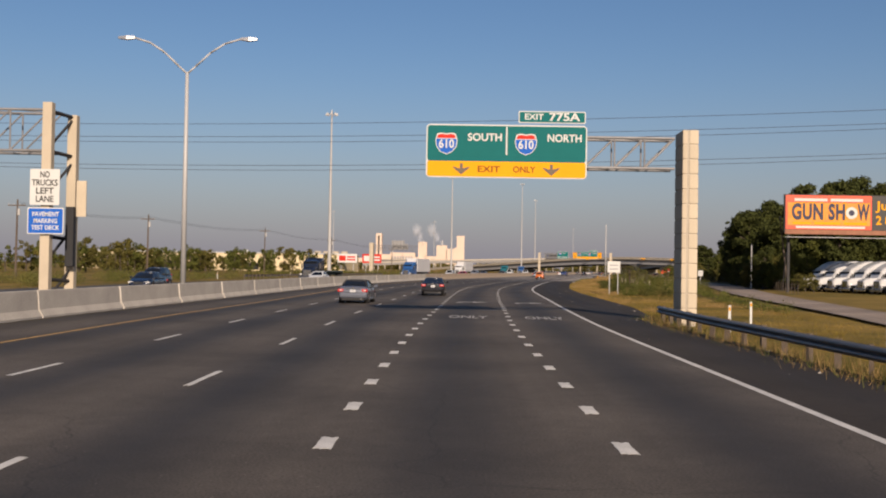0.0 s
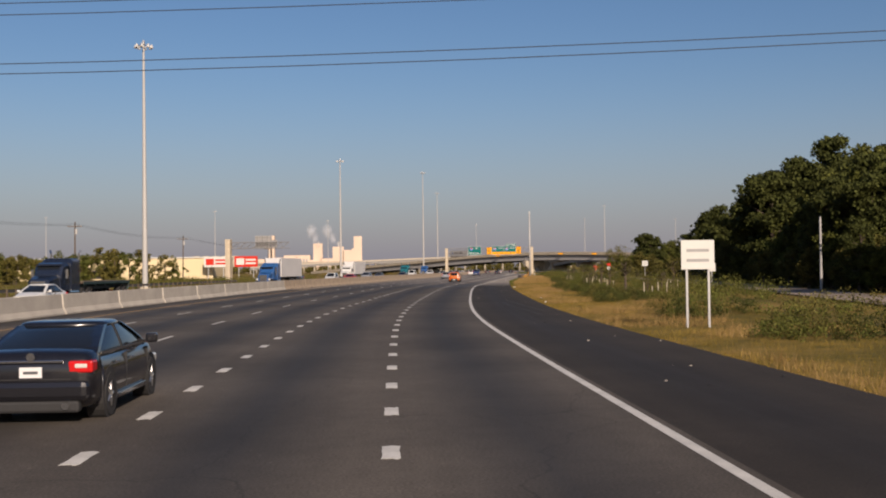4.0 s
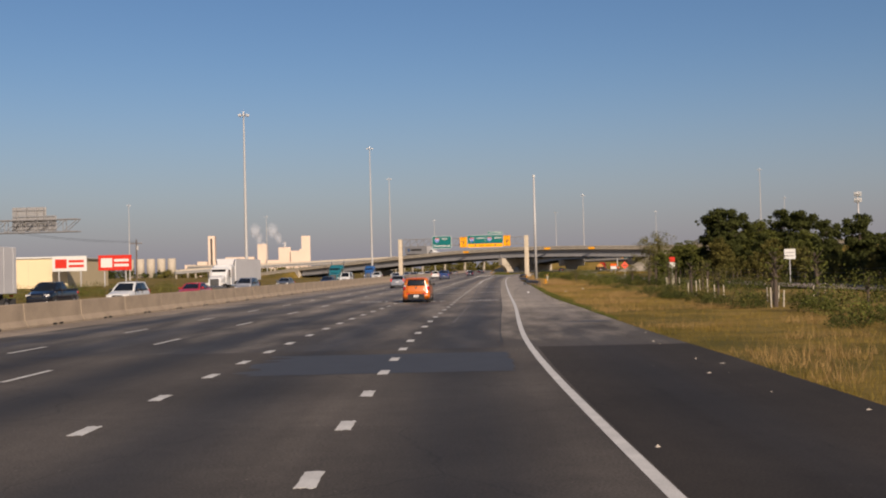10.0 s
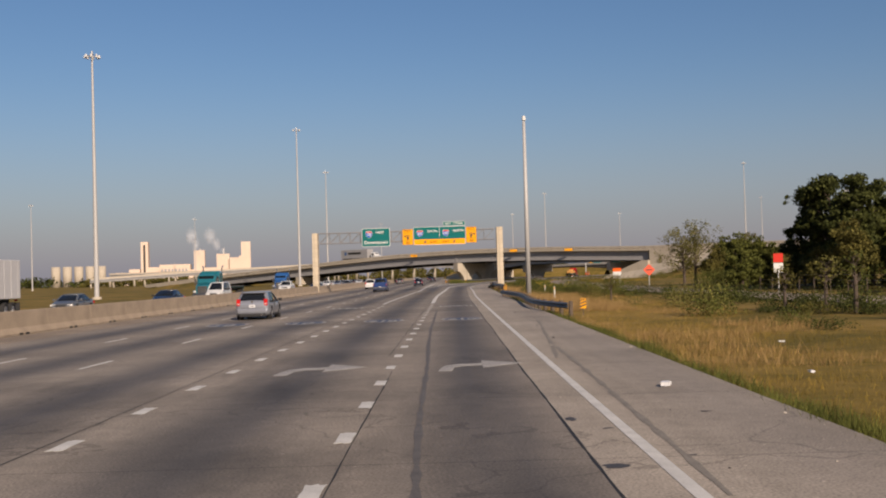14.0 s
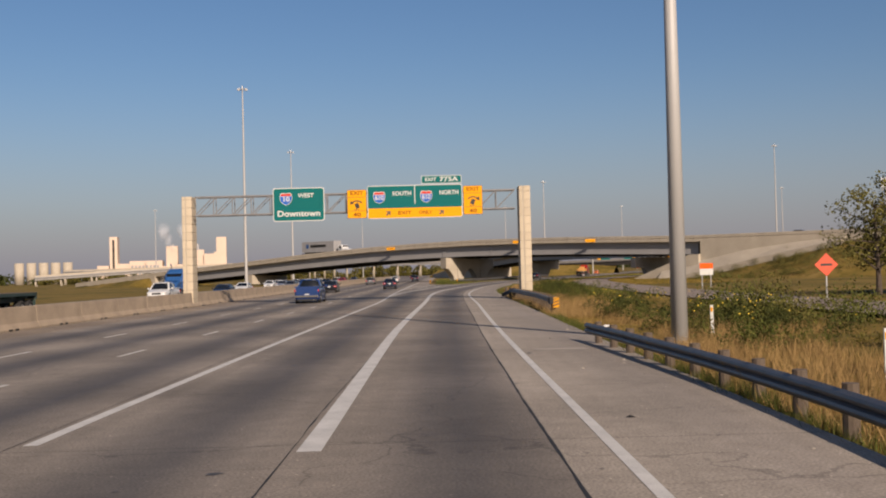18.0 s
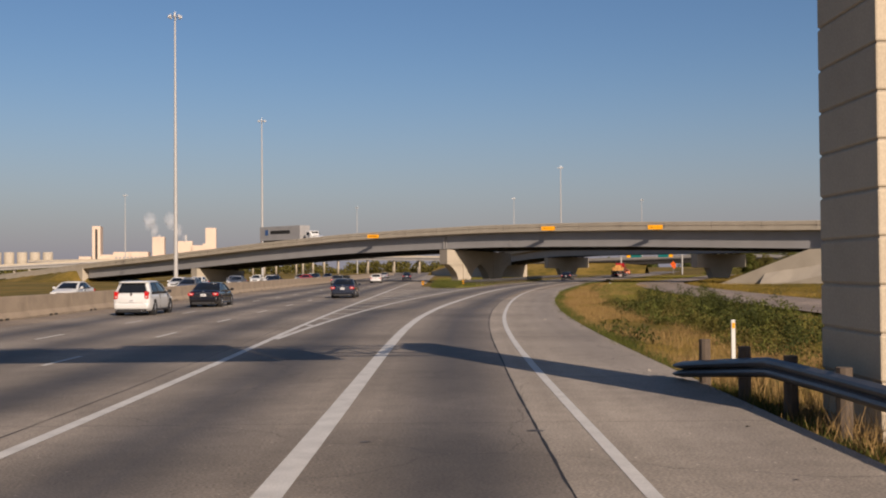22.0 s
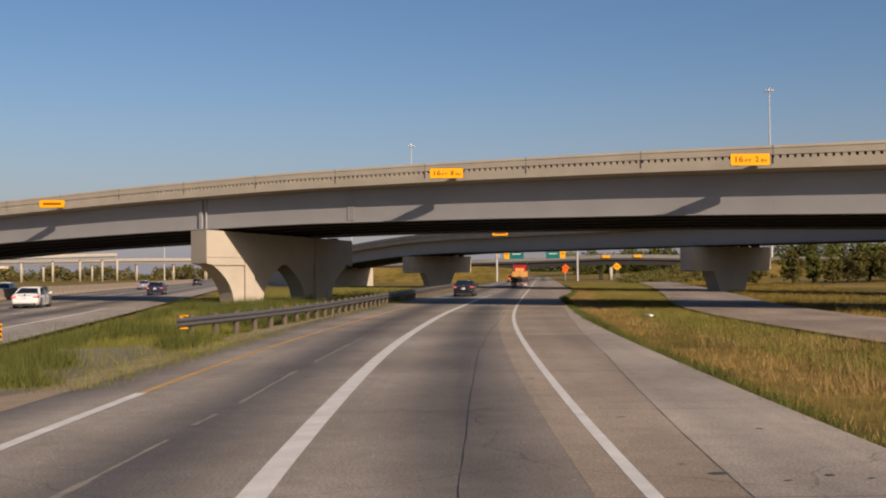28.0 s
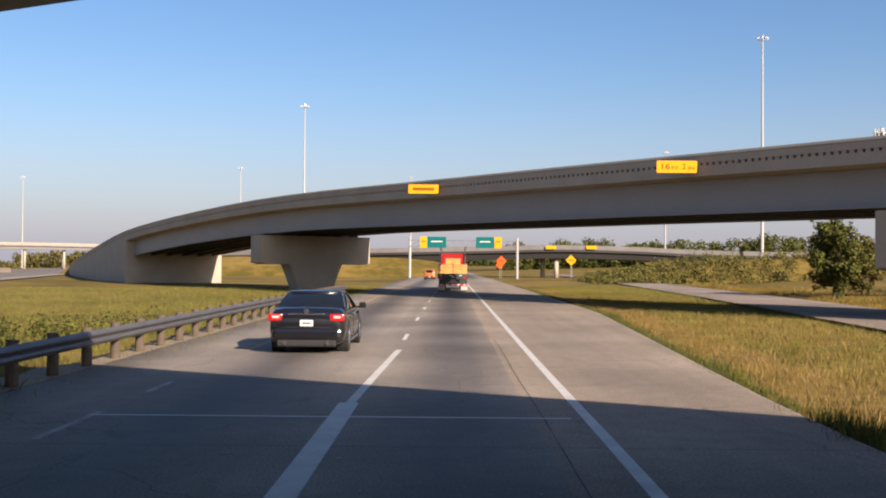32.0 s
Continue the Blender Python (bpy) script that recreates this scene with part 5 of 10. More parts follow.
# ---------------------------------------------------------------- flyovers
def flyover(name, label, path, width, rail_h, depth, supports, cant=0.0):
    """path: plan points with the parapet's top height; the deck lies to the right of the way they are listed in."""
    root = thing(name, Matrix(), label, "bridge", "flyovers")
    P = [Vector(p) for p in path]
    N = []
    for i in range(len(P)):
        d = (P[min(i + 1, len(P) - 1)] - P[max(i - 1, 0)])
        d.z = 0
        d.normalize()
        N.append(Vector((d.y, -d.x, 0)))

    def sweep(nm, prof, material, i0=0, i1=None, lab=""):
        rings = [[P[i] + N[i] * a + Vector((0, 0, b - cant * a)) for a, b in prof] for i in range(i0, len(P) if i1 is None else i1)]
        return part(nm, loft(bmesh.new(), rings), material, root, lab)

    i0, i1 = supports["girders"]
    sweep("deck", [(0.0, -rail_h), (width, -rail_h), (width, -rail_h - 0.35), (1.15, -rail_h - 0.35), (0.9, -rail_h - 0.26), (0.0, -rail_h - 0.22)], M_BRIDGE, lab="cast concrete deck")
    # thin sheet whose near-black colour stands for the shade beneath the deck
    sweep("soffit", [(1.3, -rail_h - 0.354), (width - 1.3, -rail_h - 0.354), (width - 1.3, -rail_h - 0.40), (1.3, -rail_h - 0.40)], M_UNDER, i0, i1, "soffit sheet coloured near-black for the shade under the deck")
    for o in (0.0, width - 0.32):
        sweep("parapet_base", [(o, -rail_h + 0.003), (o + 0.32, -rail_h + 0.003), (o + 0.32, -rail_h + 0.30), (o, -rail_h + 0.30)], M_BRIDGE)
        sweep("parapet_cap", [(o - 0.03, -0.50), (o + 0.34, -0.50), (o + 0.30, 0.0), (o, 0.0), (o - 0.03, -0.12), (o - 0.03, -0.15), (o + 0.01, -0.155), (o + 0.01, -0.175), (o - 0.03, -0.18)], M_BRIDGE)
        bm = bmesh.new()
        for i in range(len(P) - 1):
            a, b = P[i] + N[i] * o, P[i + 1] + N[i + 1] * o
            ln = (b - a).length
            k = max(1, round(ln / 0.40))
            d = (b - a) / k
            for j in range(k):
                p = a + d * j
                q = p + d * 0.60
                n = N[i] * 0.30
                za, zb = Vector((0, 0, -rail_h + 0.295 - cant * o)), Vector((0, 0, -0.495 - cant * o))
                loft(bm, [[p + za, q + za, q + n + za, p + n + za], [p + zb, q + zb, q + n + zb, p + n + zb]])
        part("parapet_infill", bm, M_BRIDGE, root)["kind"] = "stuff"
        # dark strip added inside the slots to stand for the shade in them
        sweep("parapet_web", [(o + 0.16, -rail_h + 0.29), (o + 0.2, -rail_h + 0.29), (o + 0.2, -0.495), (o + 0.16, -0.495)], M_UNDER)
    n = 6
    zt, zb = -rail_h - 0.35, -depth
    for g in range(n):
        o = 1.05 + (width - 2.1) * g / (n - 1)
        # outer girders keep the grey paint; inner ones have their shade put into the colour
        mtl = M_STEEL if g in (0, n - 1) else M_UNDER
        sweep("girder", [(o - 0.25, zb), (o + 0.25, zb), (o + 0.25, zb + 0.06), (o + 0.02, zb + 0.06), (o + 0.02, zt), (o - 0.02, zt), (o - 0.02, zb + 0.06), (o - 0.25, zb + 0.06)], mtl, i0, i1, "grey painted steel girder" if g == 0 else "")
    bm = bmesh.new()
    for i in range(i0, i1 - 1):
        a, b = P[i], P[i + 1]
        k = max(1, round((b - a).length / 5.5))
        for j in range(k):
            p = a + (b - a) * (j + 0.5) / k
            for z in (zb + 0.35, zt - 0.3):
                tube(bm, p + N[i] * 1.25 + Vector((0, 0, z - cant * 1.25)), p + N[i] * (width - 1.25) + Vector((0, 0, z - cant * (width - 1.25))), 0.07, seg=6)
    # cross frames are coloured dark for the same under-deck shade
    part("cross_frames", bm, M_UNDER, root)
    return root, P, N


def pier(x, y, ang, ztop, length, label, two_leg, parent_group="piers", cant=0.0):
    """A hammerhead pier: chamfered cap on flared legs; local x runs across the bridge."""
    root = thing("bridge_pier", pose(x, y, 0, 0, 0, ang), label, "bridge pier", parent_group)
    L = length
    cap = [(0, ztop - 2.45), (0.6, ztop - 2.6), (L - 0.6, ztop - 2.6), (L, ztop - 2.45 - cant * L * 0.5), (L, ztop - cant * L), (0, ztop)]
    bm = prism(bmesh.new(), cap, -1.05, 1.05)
    part("cap", bm, M_BRIDGE, root)
    part("ledge", prism(bmesh.new(), [(0.1, ztop - 2.02), (L - 0.1, ztop - 2.02), (L - 0.1, ztop - 1.9), (0.1, ztop - 1.9)], -1.10, 1.10), M_BRIDGE, root)
    zc = ztop - 2.59
    legs = ((L * 0.27, 1), (L * 0.75, 1)) if two_leg else ((L * 0.5, 1),)
    for cx, s in legs:
        out = []
        hw0, hw1 = (1.3, L * 0.225) if two_leg else (L * 0.15, L * 0.24)
        for i in range(9):
            f = i / 8
            out.append((cx + hw0 + (hw1 - hw0) * f ** (2.6 if two_leg else 1.2), -0.5 + (zc + 0.5) * f))
        for i in range(8, -1, -1):
            f = i / 8
            out.append((cx - hw0 - (hw1 - hw0) * f ** (2.6 if two_leg else 1.2), -0.5 + (zc + 0.5) * f))
        part("leg", prism(bmesh.new(), out, -0.92, 0.92), M_BRIDGE, root)
        if two_leg:
            part("pilaster", prism(bmesh.new(), [(cx - 0.42, -0.5), (cx + 0.42, -0.5), (cx + 0.42, ztop - 0.02 - cant * cx), (cx - 0.42, ztop - 0.02 - cant * cx)], -1.13, 1.13), M_BRIDGE, root)
    for k in range(6):
        o = 1.2 + (L - 2.4) * k / 5
        part("bearing", bx(o - 0.3, o + 0.3, -0.35, 0.35, ztop - cant * (o + 0.3), ztop + 0.16 - cant * o), M_UNDER, root)


def clearance_sign(x, y, z, ang, words, w=1.75, h=0.62):
    root = thing("clearance_sign", pose(x, y, z, 0, 0, ang), "yellow clearance sign fixed to the bridge parapet", "road sign", "clearance signs")
    plate("panel", root, 0, 0, w, h, 0, M_SIGN_BLACK, 0.06, 0.03)
    plate("yellow_field", root, 0, 0, w - 0.05, h - 0.05, -0.02, M_SIGN_YEL, 0.05, 0.012)
    if words:
        for k, (wd, hh) in enumerate(zip(words.split(), (0.40, 0.22, 0.40, 0.22))):
            text_mesh("panel_word", wd, hh, M_SIGN_BROWN, root, w * (-0.29, -0.05, 0.17, 0.34)[k], -0.032, 0.0 if k % 2 == 0 else -0.07, width=w * (0.20, 0.17, 0.085, 0.14)[k])
    else:
        part("word_bar", bx(-w * 0.35, w * 0.35, -0.032, -0.027, -0.1, 0.1), M_SIGN_BROWN, root)
    for sx in (-0.5, 0.5):
        part("bracket", bx(sx - 0.04, sx + 0.04, 0.015, 0.9, -0.28, -0.18), M_GALV, root)


def br1(u, w=0.0, z=0.0):
    p = BR1_O + BR1_D * u + BR1_N * w
    return Vector((p.x, p.y, z))


us = [-240, -180, -130, -90] + list(range(-70, 125, 5)) + [135, 150, 170]
path1 = [tuple(br1(u, 0, interp(u, BR1_TOP))) for u in us]
DEPTH1 = 3.55
CANT1 = CANT_FILL
i_a, i_b = us.index(-65), us.index(120)
fly1, FP, FN = flyover("flyover", "curved flyover with grey steel girders and a slotted concrete parapet", path1, BR_WIDTH, 0.98, DEPTH1, {"girders": (i_a, i_b + 1)}, CANT1)
for u, wd, lab in ((1.3, 0.30, "stiffener"), (0.6, 0.06, "stiffener")):
    a, b = br1(u, 0.98, interp(u, BR1_TOP)), br1(u - wd, 0.98, interp(u, BR1_TOP))
    n = Vector((BR1_N.x, BR1_N.y, 0)) * -0.12
    zt, zb = Vector((0, 0, -1.36)), Vector((0, 0, -DEPTH1 - 0.05))
    part("stiffener", loft(bmesh.new(), [[a + zb, b + zb, b + n + zb, a + n + zb], [a + zt, b + zt, b + n + zt, a + n + zt]]), M_STEEL, fly1)
for u in (-13.0,):
    z0 = interp(u, BR1_TOP)
    a, b = br1(u, 1.01, z0), br1(u - 0.62, 1.01, z0)
    n = Vector((BR1_N.x, BR1_N.y, 0)) * -0.012
    zt, zb = Vector((0, 0, -1.45)), Vector((0, 0, -DEPTH1 + 0.12))
    sp = part("splice_plate", loft(bmesh.new(), [[a + zb, b + zb, b + n + zb, a + n + zb], [a + zt, b + zt, b + n + zt, a + n + zt]]), M_STEEL, fly1, "bolted steel splice plate")
    bm = bmesh.new()
    for r in range(22):
        for c in range(4):
            q = a + (b - a) * ((c + 0.5) / 4) + n + zb + (zt - zb) * ((r + 0.5) / 22)
            tube(bm, q, q + n * 2.2, 0.028, 0.022, 6)
    part("bolts", bm, M_STEEL, sp)["kind"] = "stuff"
for k in range(-9, 17):
    u = k * 7.4 + 2.0
    z0 = interp(u, BR1_TOP)
    a, b = br1(u, -0.034, z0), br1(u - 0.03, -0.034, z0)
    n = Vector((BR1_N.x, BR1_N.y, 0)) * 0.02
    zt, zb = Vector((0, 0, -0.01)), Vector((0, 0, -0.95))
    part("parapet_joint", loft(bmesh.new(), [[a + zb, b + zb, b + n + zb, a + n + zb], [a + zt, b + zt, b + n + zt, a + n + zt]]), M_UNDER, fly1)
ANG1 = math.degrees(math.atan2(BR1_N.y, BR1_N.x))
pier(79.1, 548.1, 26.0, interp(0, BR1_TOP) - DEPTH1 - 0.16, 13.95, "cream concrete two-legged pier under the near flyover", True, cant=CANT1)
p = br1(74.0, 0.25)
pier(p.x, p.y, ANG1, interp(74, BR1_TOP) - DEPTH1 - 0.16, BR_WIDTH - 0.5, "cream concrete pier beside the main carriageway", False, cant=CANT1)
for u, wd in ((16.6, ""), (-22.5, "16 FT 8 IN"), (-41.5, "16 FT 2 IN")):
    q = br1(u, -0.95, interp(u, BR1_TOP) - 0.80)
    clearance_sign(q.x, q.y, q.z, -18, wd, 2.1, 0.66)
# abutments and slope paving
def abutment(u, s, label):
    root = thing("bridge_abutment", Matrix(), label, "abutment", "abutments")
    zt = interp(u, BR1_TOP) - 0.98
    bm = bmesh.new()
    loft(bm, [[br1(u + s * 1.0, -0.12, -0.5), br1(u + s * 3.5, -0.12, -0.5), br1(u + s * 3.5, -0.12, zt), br1(u + s * 1.0, -0.12, zt)],
              [br1(u + s * 1.0, BR_WIDTH + 0.12, -0.5), br1(u + s * 3.5, BR_WIDTH + 0.12, -0.5), br1(u + s * 3.5, BR_WIDTH + 0.12, zt), br1(u + s * 1.0, BR_WIDTH + 0.12, zt)]])
    part("wall", bm, M_BRIDGE, root)
    bm = bmesh.new()
    zs = interp(u, BR1_TOP) - DEPTH1
    loft(bm, [[br1(u + s * 2.0, -0.14, zt + 0.0), br1(u + s * 42, -0.14, zt + (interp(u + s * 42, BR1_TOP) - interp(u, BR1_TOP))), br1(u + s * 42, -0.14, -0.5), br1(u + s * 2.0, -0.14, -0.5)],
              [br1(u + s * 2.0, 0.2, zt), br1(u + s * 42, 0.2, zt + (interp(u + s * 42, BR1_TOP) - interp(u, BR1_TOP))), br1(u + s * 42, 0.2, -0.5), br1(u + s * 2.0, 0.2, -0.5)]])
    part("wing_wall", bm, M_BRIDGE, root)
    return root


ab = abutment(-65, -1, "pale concrete abutment with a wing wall and slope paving")
bm = bmesh.new()
# sloped concrete apron: down from the girder seat to the ground, and round the corner towards the ramp
top = interp(-65, BR1_TOP) - DEPTH1
loft(bm, [[br1(-66, w, top - 0.05 - CANT1 * max(w, 0)), br1(-64, w, top - 0.1 - CANT1 * max(w, 0)), br1(-51, w, -0.3), br1(-66, w, -0.3)] for w in (-0.9, 0.0, BR_WIDTH / 2, BR_WIDTH + 0.3)])
part("slope_paving", bm, M_BRIDGE, ab)
bm = bmesh.new()
loft(bm, [[br1(u, -2.6, z0), br1(u, -0.1, z1), br1(u, -0.1, -0.5), br1(u, -2.6, -0.5)] for u, z0, z1 in ((-58, -0.2, 1.9), (-62, 0.1, 2.6), (-66, 0.9, 3.2), (-70, 1.7, 3.9), (-75, 2.6, 4.9), (-84, 4.3, 5.9), (-94, 6.0, 6.7))])
part("slope_paving", bm, M_BRIDGE, ab)
abutment(120, 1, "low concrete abutment where the flyover meets the ground")

path2 = smooth_poly(BR2_PTS, 5)
i2 = [k for k, q in enumerate(path2) if q[1] > 500]
fly2, FP2, FN2 = flyover("flyover", "second flyover with weathered girders and a slotted parapet", path2, BR_WIDTH - 1.5, 0.95, 3.05, {"girders": (i2[0], [k for k, q in enumerate(path2) if q[1] < 664][-1] + 2)})


def br2_at(y):
    ys = [q[1] for q in path2]
    x = float(np.interp(y, ys, [q[0] for q in path2]))
    z = float(np.interp(y, ys, [q[2] for q in path2]))
    x2 = float(np.interp(y + 1, ys, [q[0] for q in path2]))
    return Vector((x, y, z)), math.degrees(math.atan2(-(x2 - x), 1))


for y, lab in ((566.0, "concrete hammerhead pier between the ramp and the frontage road"), (627.5, "concrete hammerhead pier standing in the grass by the ramp")):
    q, a = br2_at(y)
    pier(q.x, q.y, a, q.z - 3.05 - 0.16, BR_WIDTH - 1.7, lab, False)
for y, wd in ((600.0, ""), (577.5, "16 FT 2 IN")):
    q, a = br2_at(y)
    clearance_sign(q.x - 0.85, q.y - 0.3, q.z - 0.7, -24, wd, 2.1, 0.66)
root = thing("retaining_wall", Matrix(), "grey concrete retaining wall carrying the second flyover to the ground", "retaining wall")
rings = []
for q in path2:
    if q[1] > 661:
        rings.append([Vector((q[0] - 0.02, q[1], -0.6)), Vector((q[0] + BR_WIDTH - 1.5, q[1], -0.6)), Vector((q[0] + BR_WIDTH - 1.5, q[1], q[2] - 1.2)), Vector((q[0] - 0.02, q[1], q[2] - 1.2))])
part("wall", loft(bmesh.new(), rings), M_BRIDGE, root)


# ---------------------------------------------------------------- masts and lamp posts
def high_mast(x, y, h, label="tall grey high-mast light with a ring of lamps"):
    root = thing("high_mast_light", pose(x, y, -0.1), label, "light mast", "high masts")
    bm = bmesh.new()
    for k in range(5):
        z0, z1 = h * k / 5, h * (k + 1) / 5
        r0, r1 = 0.38 - 0.25 * k / 5, 0.38 - 0.25 * (k + 1) / 5 + 0.012
        tube(bm, (0, 0, z0), (0, 0, z1), r0, r1, 14, False)
    part("pole", bm, M_POLE, root, smooth=True)
    part("base", tube(bmesh.new(), (0, 0, -0.2), (0, 0, 0.35), 0.75, 0.7, 12), M_BRIDGE, root)
    bm = bmesh.new()
    for k in range(12):
        a0, a1 = 2 * math.pi * k / 12, 2 * math.pi * (k + 1) / 12
        tube(bm, (0.75 * math.cos(a0), 0.75 * math.sin(a0), h - 0.3), (0.75 * math.cos(a1), 0.75 * math.sin(a1), h - 0.3), 0.05, seg=6)
    part("ring", bm, M_GALV, root)
    me = None
    for k in range(8):
        a = 2 * math.pi * k / 8
        bm = bmesh.new()
        tube(bm, (0, 0, 0.12), (0, 0, -0.12), 0.14, 0.14, 8)
        tube(bm, (0, 0, -0.12), (0, 0, -0.32), 0.16, 0.27, 8)
        o = part("lamp_head", bm, M_LAMP, root)
        o.location = (1.05 * math.cos(a), 1.05 * math.sin(a), h - 0.25)
    part("cap", tube(bmesh.new(), (0, 0, h - 0.1), (0, 0, h + 0.5), 0.22, 0.12), M_GALV, root)
    return root


high_mast(-25.2, 212.0, 32.7)
MAST_AT = [(-1.8, 406.6, 37.0), (34.3, 562.5, 47.2), (50.9, 692, 47.0), (179, 814, 45.8), (248, 711, 51.0)]
for x, y, h in MAST_AT:
    high_mast(x, y, h)


def lamp_post():
    root = thing("street_lamp", pose(-16.2, 62.7, 0), "tall steel lamp post with two outreach arms in the median", "street lamp")
    part("pole", tube(bmesh.new(), (0, 0, 0.9), (0, 0, 13.4), 0.17, 0.10), M_POLE, root, smooth=True)
    part("band", tube(bmesh.new(), (0, 0, 1.9), (0, 0, 2.35), 0.162, 0.16), M_SIGN_YEL, root, "yellow reflective band")
    part("base", tube(bmesh.new(), (0, 0, -0.2), (0, 0, 0.95), 0.28, 0.26), M_BARRIER, root)
    for s in (-1, 1):
        pts = [(0, 13.3), (0.5, 13.75), (1.35, 14.55), (2.2, 15.1), (3.1, 15.38)]
        bm = bmesh.new()
        for (a, b), (c, d) in zip(pts, pts[1:]):
            tube(bm, (s * a, 0, b), (s * c, 0, d), 0.06, 0.055, 8)
        part("arm", bm, M_POLE, root, smooth=True)
        bm = bmesh.new()
        loft(bm, [[(s * 3.1, -0.10, 15.32), (s * 3.1, 0.10, 15.32), (s * 3.1, 0.08, 15.46), (s * 3.1, -0.08, 15.46)],
                  [(s * 3.6, -0.17, 15.26), (s * 3.6, 0.17, 15.26), (s * 3.6, 0.13, 15.49), (s * 3.6, -0.13, 15.49)],
                  [(s * 4.1, -0.10, 15.32), (s * 4.1, 0.10, 15.32), (s * 4.1, 0.08, 15.44), (s * 4.1, -0.08, 15.44)]])
        part("lamp_head", bm, M_GALV, root)


lamp_post()


def camera_pole():
    root = thing("steel_pole", pose(46.3, 333.1, 0), "plain tall steel pole with a small white camera on top", "pole")
    bm = tube(bmesh.new(), (0, 0, -0.2), (0, 0, 15.8), 0.24, 0.14, 12)
    part("shaft", bm, M_POLE, root, smooth=True)
    part("base", bx(-0.4, 0.4, -0.4, 0.4, -0.4, -0.08, 0.03), M_BRIDGE, root)
    part("camera_housing", tube(bmesh.new(), (0, 0, 15.9), (0, 0, 16.3), 0.2, 0.16), M_SIGN_WHITE, root)
    part("bracket", tube(bmesh.new(), (0, 0, 15.75), (0, 0, 15.95), 0.08), M_GALV, root)


camera_pole()


# ---------------------------------------------------------------- vehicles
WHEEL_ME = {}


def wheel(parent, x, y, r, w, rim=M_RIM):
    s = 1 if x > 0 else -1
    key = (round(r, 2), round(w, 2), s, rim.name)
    if key not in WHEEL_ME:
        bm = bmesh.new()
        prof = [(r * 0.62, -w / 2), (r * 0.94, -w / 2), (r, -w / 2 + 0.04), (r, w / 2 - 0.04), (r * 0.94, w / 2), (r * 0.62, w / 2)]
        seg = 20
        rings = [[(b, a * math.cos(2 * math.pi * k / seg), a * math.sin(2 * math.pi * k / seg)) for a, b in prof] for k in range(seg)]
        vr = [[bm.verts.new(p) for p in ring] for ring in rings]
        for i in range(seg):
            for j in range(len(prof) - 1):
                bm.faces.new((vr[i][j], vr[(i + 1) % seg][j], vr[(i + 1) % seg][j + 1], vr[i][j + 1]))
        bmesh.ops.recalc_face_normals(bm, faces=bm.faces[:])
        tyre = bpy.data.meshes.new("tyre")
        bm.to_mesh(tyre)
        bm.free()
        tyre.materials.append(M_TYRE)
        bm = bmesh.new()
        tube(bm, (s * (w / 2 - 0.07), 0, 0), (s * (w / 2 - 0.05), 0, 0), r * 0.63, r * 0.63, 20)
        for k in range(5):
            a = 2 * math.pi * k / 5
            d = Vector((0, math.cos(a), math.sin(a)))
            tube(bm, Vector((s * (w / 2 - 0.03), 0, 0)) + d * 0.05, Vector((s * (w / 2 - 0.04), 0, 0)) + d * r * 0.60, 0.045, 0.035, 6)
        tube(bm, (s * (w / 2 - 0.06), 0, 0), (s * (w / 2 - 0.01), 0, 0), 0.07, 0.06, 10)
        bmesh.ops.recalc_face_normals(bm, faces=bm.faces[:])
        rm = bpy.data.meshes.new("rim")
        bm.to_mesh(rm)
        bm.free()
        rm.materials.append(rim)
        WHEEL_ME[key] = (tyre, rm)
    t, rm = WHEEL_ME[key]
    root = new("wheel")
    root.parent = parent
    root.location = (x, y, r)
    for nm, me in (("tyre", t), ("rim", rm)):
        o = new(nm, me)
        o.parent = root
    return root


PROFILE = ((0.0, 0.0), (0.78, 0.0), (0.92, 0.05), (0.975, 0.18), (1.0, 0.42), (0.99, 0.64), (0.965, 0.80), (0.925, 0.91), (0.85, 0.97), (0.62, 1.0), (0.0, 1.015))


def body_ring(y, hw, z0, z1):
    right = [(hw * a, y, z0 + (z1 - z0) * b) for a, b in PROFILE]
    return right + [(-x, yy, z) for x, yy, z in right[-2:0:-1]]


def cabin_ring(hw, y0, y1, z, cut):
    """A rounded rectangle in plan at height z."""
    c, d = cut * 0.45, cut
    pts = [(hw - c, y0), (hw - c * 0.25, y0 + d * 0.35), (hw, y0 + d), (hw, (y0 + y1) / 2), (hw, y1 - d), (hw - c * 0.4, y1 - d * 0.3), (hw - c * 1.4, y1), (0, y1 + d * 0.25)]
    left = [(-x, y) for x, y in pts[-2::-1]]
    return [(x, y, z) for x, y in pts + left] + [(0, y0 - d * 0.2, z)]


